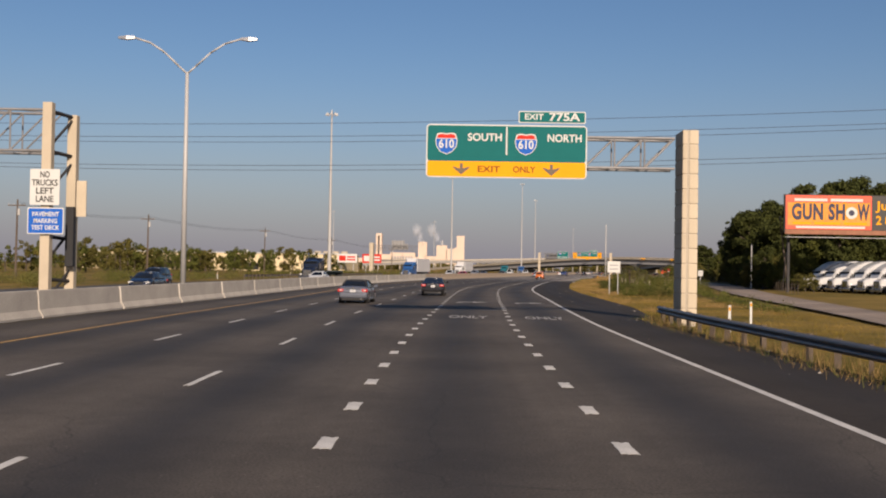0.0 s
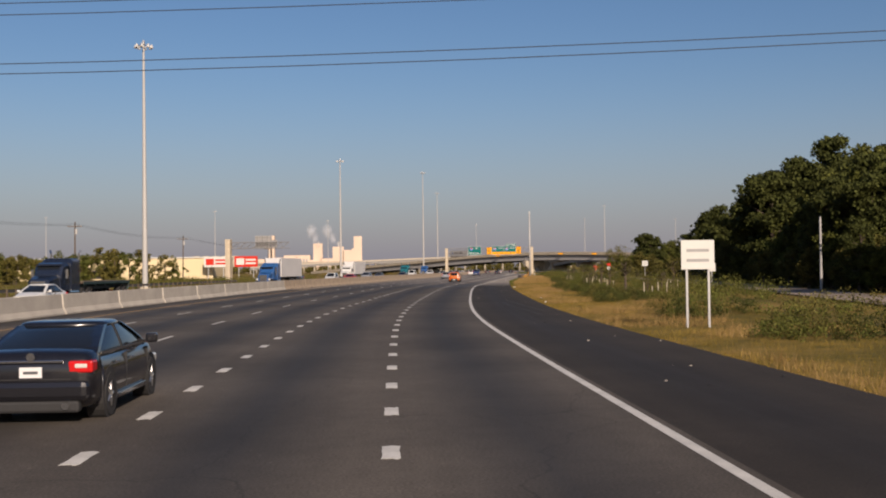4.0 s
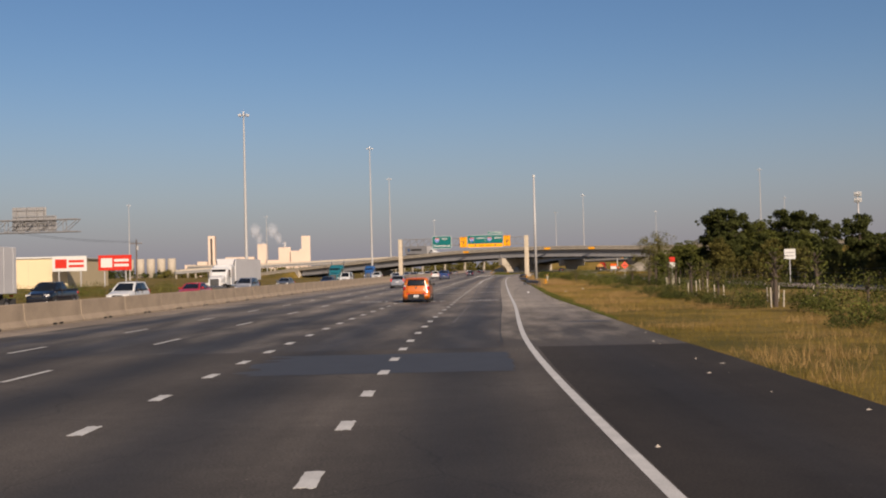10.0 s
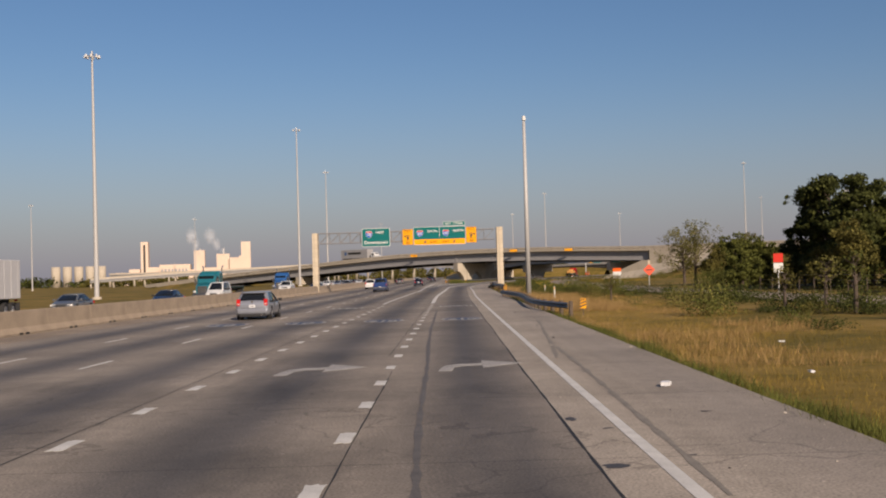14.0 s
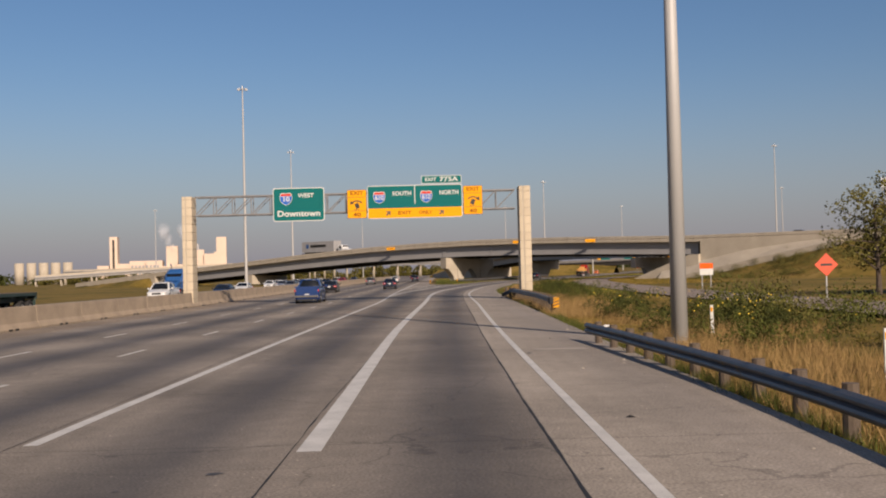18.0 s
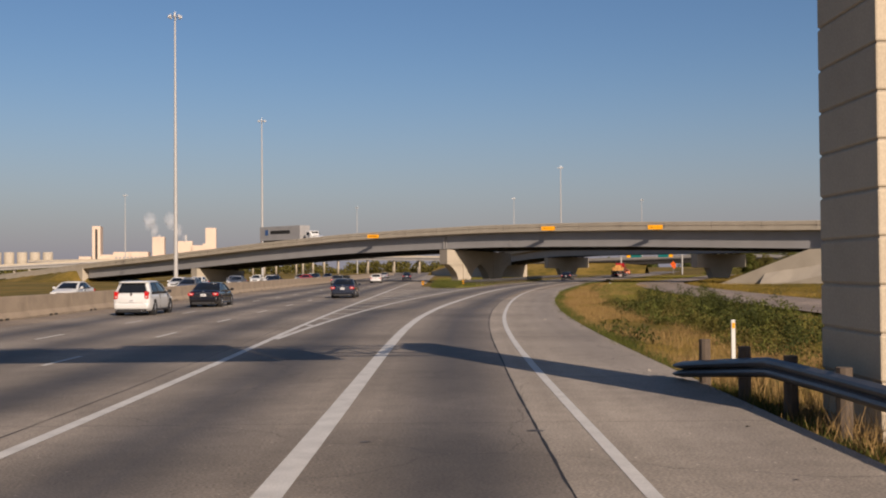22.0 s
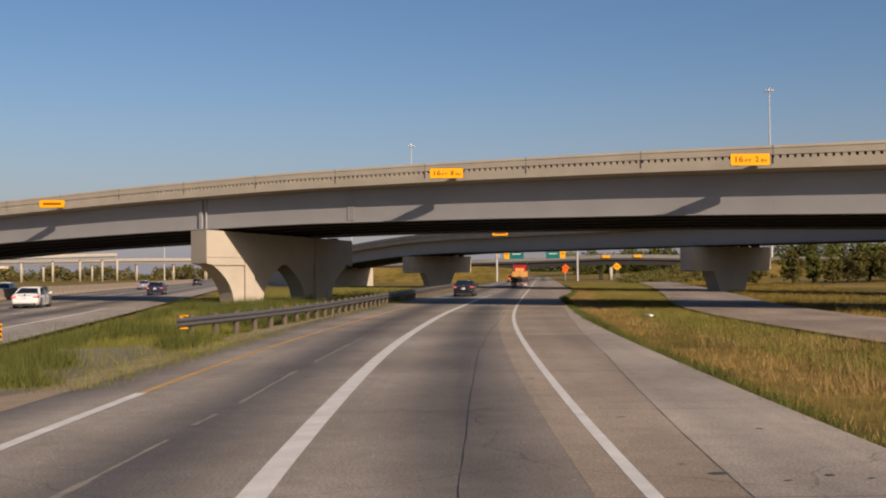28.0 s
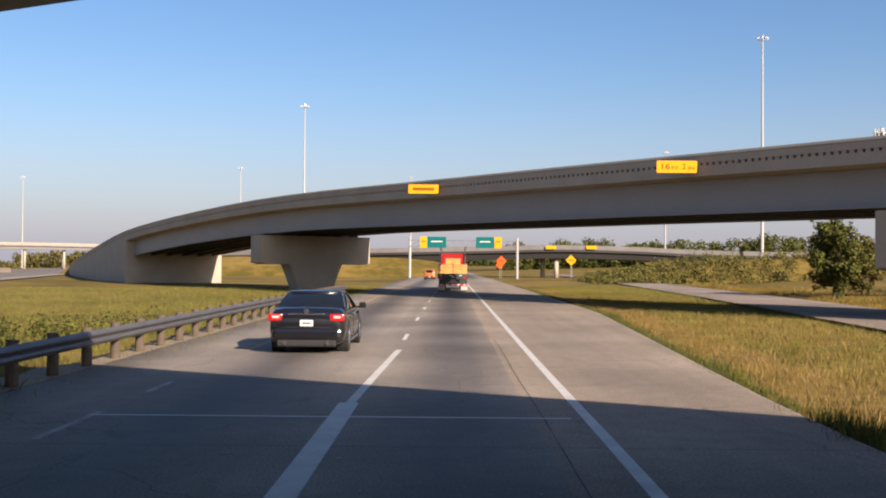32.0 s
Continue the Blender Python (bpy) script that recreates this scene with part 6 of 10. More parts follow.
def car(m, label, category, colour, L=4.8, W=1.82, H=1.45, belt=0.95, hood=0.92, deck=1.0, cab=(-1.75, 1.35), roof=(-0.95, 0.35), wheel_r=0.33, bed=False, wagon=False, group="cars on the road", rim=M_RIM, name="car", tall_lamps=False, twin=False, top_paint=None):
    """A car, built from its length, width, height and the lines of hood, deck, belt and roof; nose towards +y."""
    root = thing(name, m, label, category, group)
    hw, h = W / 2, L / 2
    gz = 0.19
    st = [(-h, hw * 0.74, gz + 0.24, deck - 0.22), (-h + 0.05, hw * 0.90, gz + 0.10, deck - 0.10), (-h + 0.16, hw * 0.965, gz + 0.03, deck - 0.02), (-h + 0.45, hw * 0.99, gz, deck + 0.01), (cab[0] + 0.25, hw, gz, belt + 0.02), ((cab[0] + cab[1]) / 2, hw, gz, belt), (cab[1] - 0.1, hw, gz, belt),
          (cab[1] + 0.25, hw * 0.99, gz, belt - 0.03), (h - 0.55, hw * 0.96, gz, hood - 0.07), (h - 0.2, hw * 0.90, gz + 0.02, hood - 0.17), (h - 0.05, hw * 0.80, gz + 0.08, hood - 0.28), (h, hw * 0.66, gz + 0.16, hood - 0.38)]
    part("body", loft(bmesh.new(), [body_ring(*s) for s in smooth_poly(st, 3)]), colour, root, smooth=True)
    # glasshouse: dark glass with painted roof and pillars
    zb, zr = belt - 0.05, H - 0.06
    bw, rw = hw * 0.92, hw * 0.72

    def level(f):
        g = f ** 1.25
        return cabin_ring(bw + (rw - bw) * g, cab[0] + (roof[0] - cab[0]) * g, cab[1] + (roof[1] - cab[1]) * g, zb + (zr - zb) * f, 0.22 + 0.06 * f)

    part("glasshouse", loft(bmesh.new(), [level(k / 5) for k in range(6)]), M_GLASS, root, "dark tinted glass", smooth=True)
    top = level(1.0)
    rings = []
    for s, z in ((1.02, -0.035), (1.035, 0.0), (1.0, 0.03), (0.9, 0.05), (0.6, 0.062)):
        cy = (roof[0] + roof[1]) / 2
        rings.append([(x * s, cy + (y - cy) * s, zr + z) for x, y, _ in top])
    part("roof", loft(bmesh.new(), rings), top_paint or colour, root, smooth=True)
    for s in (-1, 1):
        for c0, c1 in ((cab[0], roof[0]), (cab[1], roof[1])):
            bm = bmesh.new()
            back = c0 == cab[0]
            t = 0.30 if (wagon and back) else 0.17 if back else 0.08
            dy = t if back else -t
            rings = []
            for f in (0.0, 0.33, 0.66, 1.0):
                g = f ** 1.25
                x, y, z = bw + (rw - bw) * g, c0 + (c1 - c0) * g, zb + (zr - zb) * f
                rings.append([(s * (x + 0.014), y + dy * 0.25, z), (s * (x + 0.014), y + dy * 1.15, z), (s * (x - 0.08), y + dy * 1.1, z), (s * (x - 0.13), y - dy * 0.03, z), (s * (x - 0.04), y + (0.04 if back else -0.04), z)])
            loft(bm, rings)
            part("pillar", bm, top_paint or colour, root, smooth=False)
        ym = (cab[0] + cab[1]) / 2
        yr = (roof[0] + roof[1]) / 2
        bm = bmesh.new()
        loft(bm, [[(s * (x + 0.012), y - 0.04, z), (s * (x + 0.012), y + 0.04, z), (s * (x - 0.04), y + 0.04, z), (s * (x - 0.04), y - 0.04, z)] for x, y, z in [(bw + (rw - bw) * f ** 1.25, ym + (yr - ym) * f, zb + (zr - zb) * f) for f in (0.0, 0.33, 0.66, 1.0)]])
        part("pillar", bm, M_TRIM, root)
        bm = bmesh.new()
        box(bm, s * (hw + 0.02), s * (hw + 0.21), cab[1] - 0.44, cab[1] - 0.31, belt - 0.02, belt + 0.14, 0.035)
        box(bm, s * (hw - 0.12), s * (hw + 0.04), cab[1] - 0.41, cab[1] - 0.34, belt - 0.01, belt + 0.04)
        part("mirror", bm, colour if not wagon else M_TRIM, root)
        part("window_strip", bx(s * (bw + 0.012), s * (bw + 0.03), cab[0] + 0.25, cab[1] - 0.2, belt - 0.02, belt + 0.015), M_TRIM if wagon else M_CHROME, root)
        for yy in (ym + 0.16, ym - 0.72):
            part("door_handle", bx(s * (hw - 0.005), s * (hw + 0.022), yy, yy + 0.19, belt - 0.19, belt - 0.155, 0.008), M_CHROME if not wagon else colour, root)
        for yy in (ym - 0.02, cab[1] - 0.18):
            part("door_gap", bx(s * (hw - 0.05), s * (hw + 0.0015), yy - 0.006, yy + 0.006, gz + 0.16, belt - 0.09), M_TRIM, root)
        part("sill_strip", bx(s * (hw - 0.06), s * (hw + 0.004), -h + L * 0.29, h - L * 0.29, gz + 0.02, gz + 0.11, 0.02), M_TRIM if wagon else colour, root)
        if tall_lamps:
            z0 = deck - 0.17
            lamp = None
            for nm, f0, f1, za, zc, yo, mt in (("tail_light", 0.80, 0.945, 0.0, 0.17, 0.0, M_TAIL), ("clear_segment", 0.775, 0.90, 0.172, 0.25, 0.05, M_LAMP), ("amber_segment", 0.76, 0.86, 0.252, 0.37, 0.075, M_AMBER)):
                x0, x1 = sorted((s * hw * f0, s * hw * f1))
                ob = part(nm, bx(x0, x1, -h + yo - 0.005, -h + 0.35, z0 + za, z0 + zc, 0.02), mt, lamp or root)
                lamp = lamp or ob
            part("reflector", bx(s * hw * 0.66 - 0.13, s * hw * 0.66 + 0.13, -h - 0.058, -h + 0.05, gz + 0.345, gz + 0.415, 0.01), M_TAIL, root)
        else:
            w2, h2 = (0.11, 0.36) if wagon else (0.19, 0.17)
            lamp = part("tail_light", bx(s * hw * 0.79 - w2, s * hw * 0.79 + w2 * 0.8, -h - 0.004, -h + 0.26, deck - 0.31, deck - 0.31 + h2, 0.03), M_TAIL, root)
            part("clear_segment", bx(s * hw * 0.79 - w2 * 0.5, s * hw * 0.79 + w2 * 0.4, -h - 0.012, -h + 0.02, deck - 0.24, deck - 0.18, 0.01), M_LAMP, lamp)
        part("head_light", bx(s * (hw * 0.70) - 0.2, s * (hw * 0.70) + 0.19, h - 0.30, h - 0.07, hood - 0.36, hood - 0.21, 0.03), M_LAMP, root)
        for yy in (-h + L * 0.19, h - L * 0.19):
            bm = tube(bmesh.new(), (s * (hw - 0.26), yy, wheel_r + 0.01), (s * (hw - 0.004), yy, wheel_r + 0.01), wheel_r + 0.06, wheel_r + 0.06, 22)
            part("wheel_arch", bm, M_TYRE, root)
            wheel(root, s * (hw - 0.10), yy, wheel_r, 0.22, rim)
    if tall_lamps:
        part("rear_bumper", bx(-hw * 0.92, hw * 0.92, -h - 0.05, -h + 0.25, gz + 0.16, gz + 0.50, 0.09), colour, root)
        part("bumper_insert", bx(-hw * 0.56, hw * 0.56, -h - 0.075, -h + 0.05, gz + 0.10, gz + 0.38, 0.03), M_TRIM, root, "black plastic bumper insert")
        part("tailgate", bx(-hw * 0.66, hw * 0.66, -h - 0.012, -h + 0.3, gz + 0.52, belt + 0.04, 0.025), colour, root)
        part("aerial", tube(bmesh.new(), (0, roof[0] + 0.25, H), (0, roof[0] + 0.12, H + 0.26), 0.012, 0.006, 6), M_TRIM, root)
    else:
        part("rear_bumper", bx(-hw * 0.90, hw * 0.90, -h - 0.06, -h + 0.22, gz + 0.12, gz + 0.42, 0.09), colour, root)
        part("boot_gap", bx(-hw * 0.62, hw * 0.62, -h - 0.002, -h + 0.05, gz + 0.43, gz + 0.442), M_TRIM, root)
        if not wagon:
            part("chrome_strip", bx(-0.44, 0.44, -h - 0.022, -h + 0.03, deck - 0.165, deck - 0.125, 0.008), M_CHROME, root)
    part("lower_valance", bx(-hw * 0.76, hw * 0.76, -h - 0.04, -h + 0.12, gz - 0.03, gz + 0.14, 0.04), M_TRIM, root)
    part("front_bumper", bx(-hw * 0.80, hw * 0.80, h - 0.22, h + 0.04, gz + 0.04, gz + 0.30, 0.07), colour, root)
    part("grille", bx(-hw * 0.42, hw * 0.42, h - 0.12, h + 0.012, hood - 0.42, hood - 0.25, 0.015), M_TRIM, root)
    z0 = gz + 0.17 if tall_lamps else gz + 0.46
    pl = part("number_plate", bx(-0.155, 0.155, -h - 0.092 if tall_lamps else -h - 0.03, -h - 0.05 if tall_lamps else -h - 0.001, z0, z0 + 0.15, 0.006), M_PLATE, root, "white plate")
    yp = -h - 0.0955 if tall_lamps else -h - 0.0335
    part("plate_bar", bx(-0.10, 0.10, yp, yp + 0.003, z0 + 0.055, z0 + 0.095), P_GREY, pl)
    part("badge", tube(bmesh.new(), (0, -h - 0.024, deck - 0.08), (0, -h + 0.03, deck - 0.08), 0.06, 0.055, 14), M_CHROME, root)
    for x in ((-0.55, 0.55) if twin else (0.55,)):
        part("exhaust", tube(bmesh.new(), (hw * x, -h - 0.07, gz + 0.07), (hw * x, -h + 0.2, gz + 0.07), 0.055, 0.055, 14), M_CHROME, root)
    if wagon:
        g0, g1 = 0.10, 0.86

        def rear(f, out):
            g = f ** 1.25
            return (bw + (rw - bw) * g) * 0.80, cab[0] + (roof[0] - cab[0]) * g - out, zb + (zr - zb) * f
        rings = []
        for out in (0.045, 0.0):
            a, b = rear(0.22, out), rear(0.90, out)
            rings.append([(-a[0], a[1], a[2]), (a[0], a[1], a[2]), (b[0], b[1], b[2]), (-b[0], b[1], b[2])])
        part("tailgate_glass", loft(bmesh.new(), rings), M_GLASS, root, "black rear window")
        part("spoiler", bx(-rw * 0.98, rw * 0.98, roof[0] - 0.20, roof[0] + 0.12, H - 0.10, H - 0.04, 0.025), colour, root)
    return root


HULL_Z = (0.20, 0.30, 0.45, 0.62, 0.80, 0.95, 1.01, 1.06, 1.24, 1.42, 1.52, 1.585, 1.62)
HULL = {"hw": (0.79, 0.87, 0.897, 0.895, 0.872, 0.845, 0.838, 0.832, 0.80, 0.765, 0.73, 0.66, 0.48),
        "back": (-1.92, -2.02, -2.06, -2.035, -1.99, -1.96, -1.95, -1.94, -1.905, -1.865, -1.82, -1.72, -1.40),
        "nose": (1.90, 2.02, 2.05, 2.03, 1.97, 1.86, 1.62, 1.14, 0.86, 0.58, 0.40, 0.22, -0.05)}


def hull_point(q, z):
    """Outline of the hatchback at height z; q runs 0..5 from the middle of the tail round the right side to the nose."""
    hw, y0, y1 = (float(np.interp(z, HULL_Z, HULL[k])) for k in ("hw", "back", "nose"))
    r0, r1 = 0.24, 0.42
    if q < 1:
        return ((hw - r0) * q, y0 - 0.03 * (1 - q * q))
    if q < 2:
        a = math.pi / 2 * (q - 1)
        return (hw - r0 + r0 * math.sin(a), y0 + r0 - r0 * math.cos(a))
    if q < 3:
        return (hw, y0 + r0 + (y1 - r1 - y0 - r0) * (q - 2))
    if q < 4:
        a = math.pi / 2 * (q - 3)
        return (hw - r1 + r1 * math.cos(a), y1 - r1 + r1 * math.sin(a))
    return ((hw - r1) * (5 - q), y1 + 0.05 * (1 - (5 - q) ** 2))


def hull_patch(name, edge, z0, z1, side, out, material, parent, label="", nz=5, nq=8, slant=None):
    """A panel that follows the hull from q0 to q1 and z0 to z1, a little proud of it."""
    bm = bmesh.new()
    grid = []
    for j in range(nz + 1):
        z = z0 + (z1 - z0) * j / nz
        q0, q1 = edge(j / nz)
        row = []
        for i in range(nq + 1):
            q = q0 + (q1 - q0) * i / nq
            x, y = hull_point(abs(q), z)
            xa, ya = hull_point(abs(q) + 0.02, z)
            n = Vector((ya - y, x - xa, 0)).normalized()
            n = Vector((n.x, n.y, 0)) if n.dot(Vector((x, y, 0))) > 0 else -n
            p, w = Vector((x, y, z)) + n * out, Vector((x, y, z)) - n * 0.03
            s = side * (1 if q >= 0 else -1)
            row.append((bm.verts.new((p.x * s, p.y, p.z)), bm.verts.new((w.x * s, w.y, w.z))))
        grid.append(row)
    for j in range(nz):
        for i in range(nq):
            bm.faces.new((grid[j][i][0], grid[j][i + 1][0], grid[j + 1][i + 1][0], grid[j + 1][i][0]))
    rim = [grid[0][i] for i in range(nq + 1)] + [grid[j][nq] for j in range(1, nz + 1)] + [grid[nz][i] for i in range(nq - 1, -1, -1)] + [grid[j][0] for j in range(nz - 1, 0, -1)]
    for a, b in zip(rim, rim[1:] + rim[:1]):
        bm.faces.new((a[0], a[1], b[1], b[0]))
    return part(name, bm, material, parent, label, smooth=True)


def hatchback(m, label):
    """A tall boxy hatchback with flared hips, upright tail lamps and a black bumper insert; nose towards +y."""
    root = thing("car", m, label, "car", "cars on the road")
    qs = [0.0, 0.35, 0.7, 1.0, 1.2, 1.4, 1.6, 1.8, 2.0, 2.15, 2.3, 2.45, 2.6, 2.75, 2.9, 3.0, 3.2, 3.4, 3.6, 3.8, 4.0, 4.35, 4.7]
    zs = sorted(set(list(HULL_Z) + [0.25, 0.38, 0.53, 0.71, 0.88, 1.15, 1.33, 1.47, 1.555, 1.605]))
    rings = []
    for z in zs:
        right = [hull_point(q, z) for q in qs]
        rings.append([(x, y, z) for x, y in right] + [(0, hull_point(4.9999, z)[1], z)] + [(-x, y, z) for x, y in reversed(right[1:])])
    part("body", loft(bmesh.new(), rings), P_ORANGE, root, smooth=True)
    hull_patch("tailgate_glass", lambda f: (-0.98 - 0.02 * f, 0.98 + 0.02 * f), 1.07, 1.46, 1, 0.006, M_GLASS, root, "black rear window", nq=12)
    hull_patch("tailgate", lambda f: (-0.97, 0.97), 0.64, 1.045, 1, 0.008, P_ORANGE, root, nq=12)
    part("tailgate_gap", bx(-0.62, 0.62, -2.045, -2.0, 0.625, 0.637), M_TRIM, root)
    part("spoiler", loft(bmesh.new(), [[(x, -1.93 + 0.02 * abs(x), 1.515), (x, -1.62, 1.60), (x, -1.62, 1.57), (x, -1.90 + 0.02 * abs(x), 1.475)] for x in (-0.62, -0.3, 0.0, 0.3, 0.62)]), P_ORANGE, root, smooth=False)
    part("brake_light", bx(-0.16, 0.16, -1.925, -1.88, 1.482, 1.50), M_TAIL, root)
    for s in (-1, 1):
        lamp = hull_patch("tail_light", lambda f: (1.22, 1.92 - 0.10 * f), 0.84, 1.02, s, 0.010, M_TAIL, root, "red tail lamp", 4, 5)
        hull_patch("clear_segment", lambda f: (1.22, 1.80 - 0.05 * f), 1.022, 1.13, s, 0.009, M_LAMP, lamp, "", 3, 5)
        hull_patch("amber_segment", lambda f: (1.24, 1.72 - 0.28 * f), 1.132, 1.31, s, 0.009, M_AMBER, lamp, "", 4, 5)
        hull_patch("lamp_surround", lambda f: (1.16, 1.99 - 0.45 * f), 0.80, 1.36, s, 0.004, M_TRIM, root, "", 6, 5)
        part("reflector", bx(s * 0.52 - 0.12, s * 0.52 + 0.12, -2.09, -2.03, 0.53, 0.60, 0.01), M_TAIL, root)
        hull_patch("side_window", lambda f: (2.10 + 0.03 * f, 2.40), 1.08, 1.45, s, 0.006, M_GLASS, root, "dark side glass")
        hull_patch("side_window", lambda f: (2.425, 2.70), 1.08, 1.45, s, 0.006, M_GLASS, root, "dark side glass")
        hull_patch("side_window", lambda f: (2.725, 2.98), 1.08, 1.45, s, 0.006, M_GLASS, root, "dark side glass")
        hull_patch("side_moulding", lambda f: (2.32, 2.78), 0.42, 0.50, s, 0.014, M_TRIM, root, "black rubbing strip", 2, 6)
        for q in (2.41, 2.71):
            hull_patch("door_gap", lambda f, q=q: (q, q + 0.004), 0.34, 1.05, s, 0.0015, M_TRIM, root, "", 6, 1)
            hull_patch("door_handle", lambda f, q=q: (q - 0.09, q - 0.03), 0.87, 0.90, s, 0.03, P_ORANGE, root, "", 1, 3)
        bm = bmesh.new()
        box(bm, s * 0.88, s * 1.08, 0.60, 0.72, 1.04, 1.20, 0.035)
        box(bm, s * 0.78, s * 0.90, 0.63, 0.69, 1.06, 1.10)
        part("mirror", bm, M_TRIM, root)
        hull_patch("head_light", lambda f: (3.35, 4.1), 0.72, 0.88, s, 0.008, M_LAMP, root, "", 3, 6)
        for yy in (-1.27, 1.28):
            part("wheel_arch", tube(bmesh.new(), (s * 0.64, yy, 0.35), (s * 0.897, yy, 0.35), 0.41, 0.41, 24), M_TYRE, root)
            wheel(root, s * 0.80, yy, 0.34, 0.21)
    part("rear_bumper", loft(bmesh.new(), [[(x, -2.085 + 0.06 * (abs(x) / 0.8) ** 3, 0.61), (x, -1.9, 0.61), (x, -1.9, 0.30), (x, -2.07 + 0.06 * (abs(x) / 0.8) ** 3, 0.30), (x, -2.105 + 0.06 * (abs(x) / 0.8) ** 3, 0.42)] for x in (-0.80, -0.7, -0.5, -0.25, 0, 0.25, 0.5, 0.7, 0.80)]), P_ORANGE, root, smooth=True)
    part("bumper_insert", loft(bmesh.new(), [[(x, -2.12, 0.56 if abs(x) < 0.5 else 0.52), (x, -2.0, 0.56), (x, -2.0, 0.20), (x, -2.09, 0.20)] for x in (-0.53, -0.47, 0.47, 0.53)]), M_TRIM, root, "black plastic bumper insert")
    part("underside", bx(-0.72, 0.72, -1.85, 1.85, 0.14, 0.22), M_TRIM, root)
    plate_ob = part("number_plate", bx(-0.155, 0.155, -2.14, -2.12, 0.335, 0.485, 0.006), M_PLATE, root, "white plate")
    part("plate_bar", bx(-0.10, 0.10, -2.1435, -2.1405, 0.39, 0.43), P_GREY, plate_ob)
    part("badge", tube(bmesh.new(), (0, -2.03, 0.955), (0, -1.97, 0.955), 0.055, 0.05, 14), M_CHROME, root)
    part("exhaust", tube(bmesh.new(), (0.46, -2.05, 0.22), (0.46, -1.8, 0.22), 0.035, 0.035, 12), M_CHROME, root)
    part("aerial", tube(bmesh.new(), (0, -1.5, 1.61), (0, -1.62, 1.86), 0.012, 0.006, 6), M_TRIM, root)
    part("windscreen", loft(bmesh.new(), [[(-0.66, 1.20, 1.055), (0.66, 1.20, 1.055), (0.56, 0.50, 1.50), (-0.56, 0.50, 1.50)], [(-0.66, 1.15, 1.05), (0.66, 1.15, 1.05), (0.56, 0.46, 1.49), (-0.56, 0.46, 1.49)]]), M_GLASS, root, "dark windscreen")
    return root


def pickup(m, label, colour, group="cars on the road"):
    root = car(m, label, "pickup truck", colour, L=5.6, W=1.98, H=1.85, belt=1.22, hood=1.15, deck=1.20, cab=(-0.75, 1.55), roof=(-0.55, 0.75), wheel_r=0.38, group=group, name="pickup_truck")
    part("bed_floor", bx(-0.82, 0.82, -2.62, -0.85, 1.22, 1.235), M_TRIM, root, "dark open cargo bed")
    for s in (-1, 1):
        part("bed_rail", bx(s * 0.84, s * 0.95, -2.72, -0.80, 1.20, 1.30, 0.015), colour, root)
    part("tailgate", bx(-0.84, 0.84, -2.83, -2.76, 0.72, 1.29, 0.015), colour, root)
    part("step_bumper", bx(-0.92, 0.92, -2.95, -2.80, 0.45, 0.63, 0.03), M_CHROME, root)
    return root


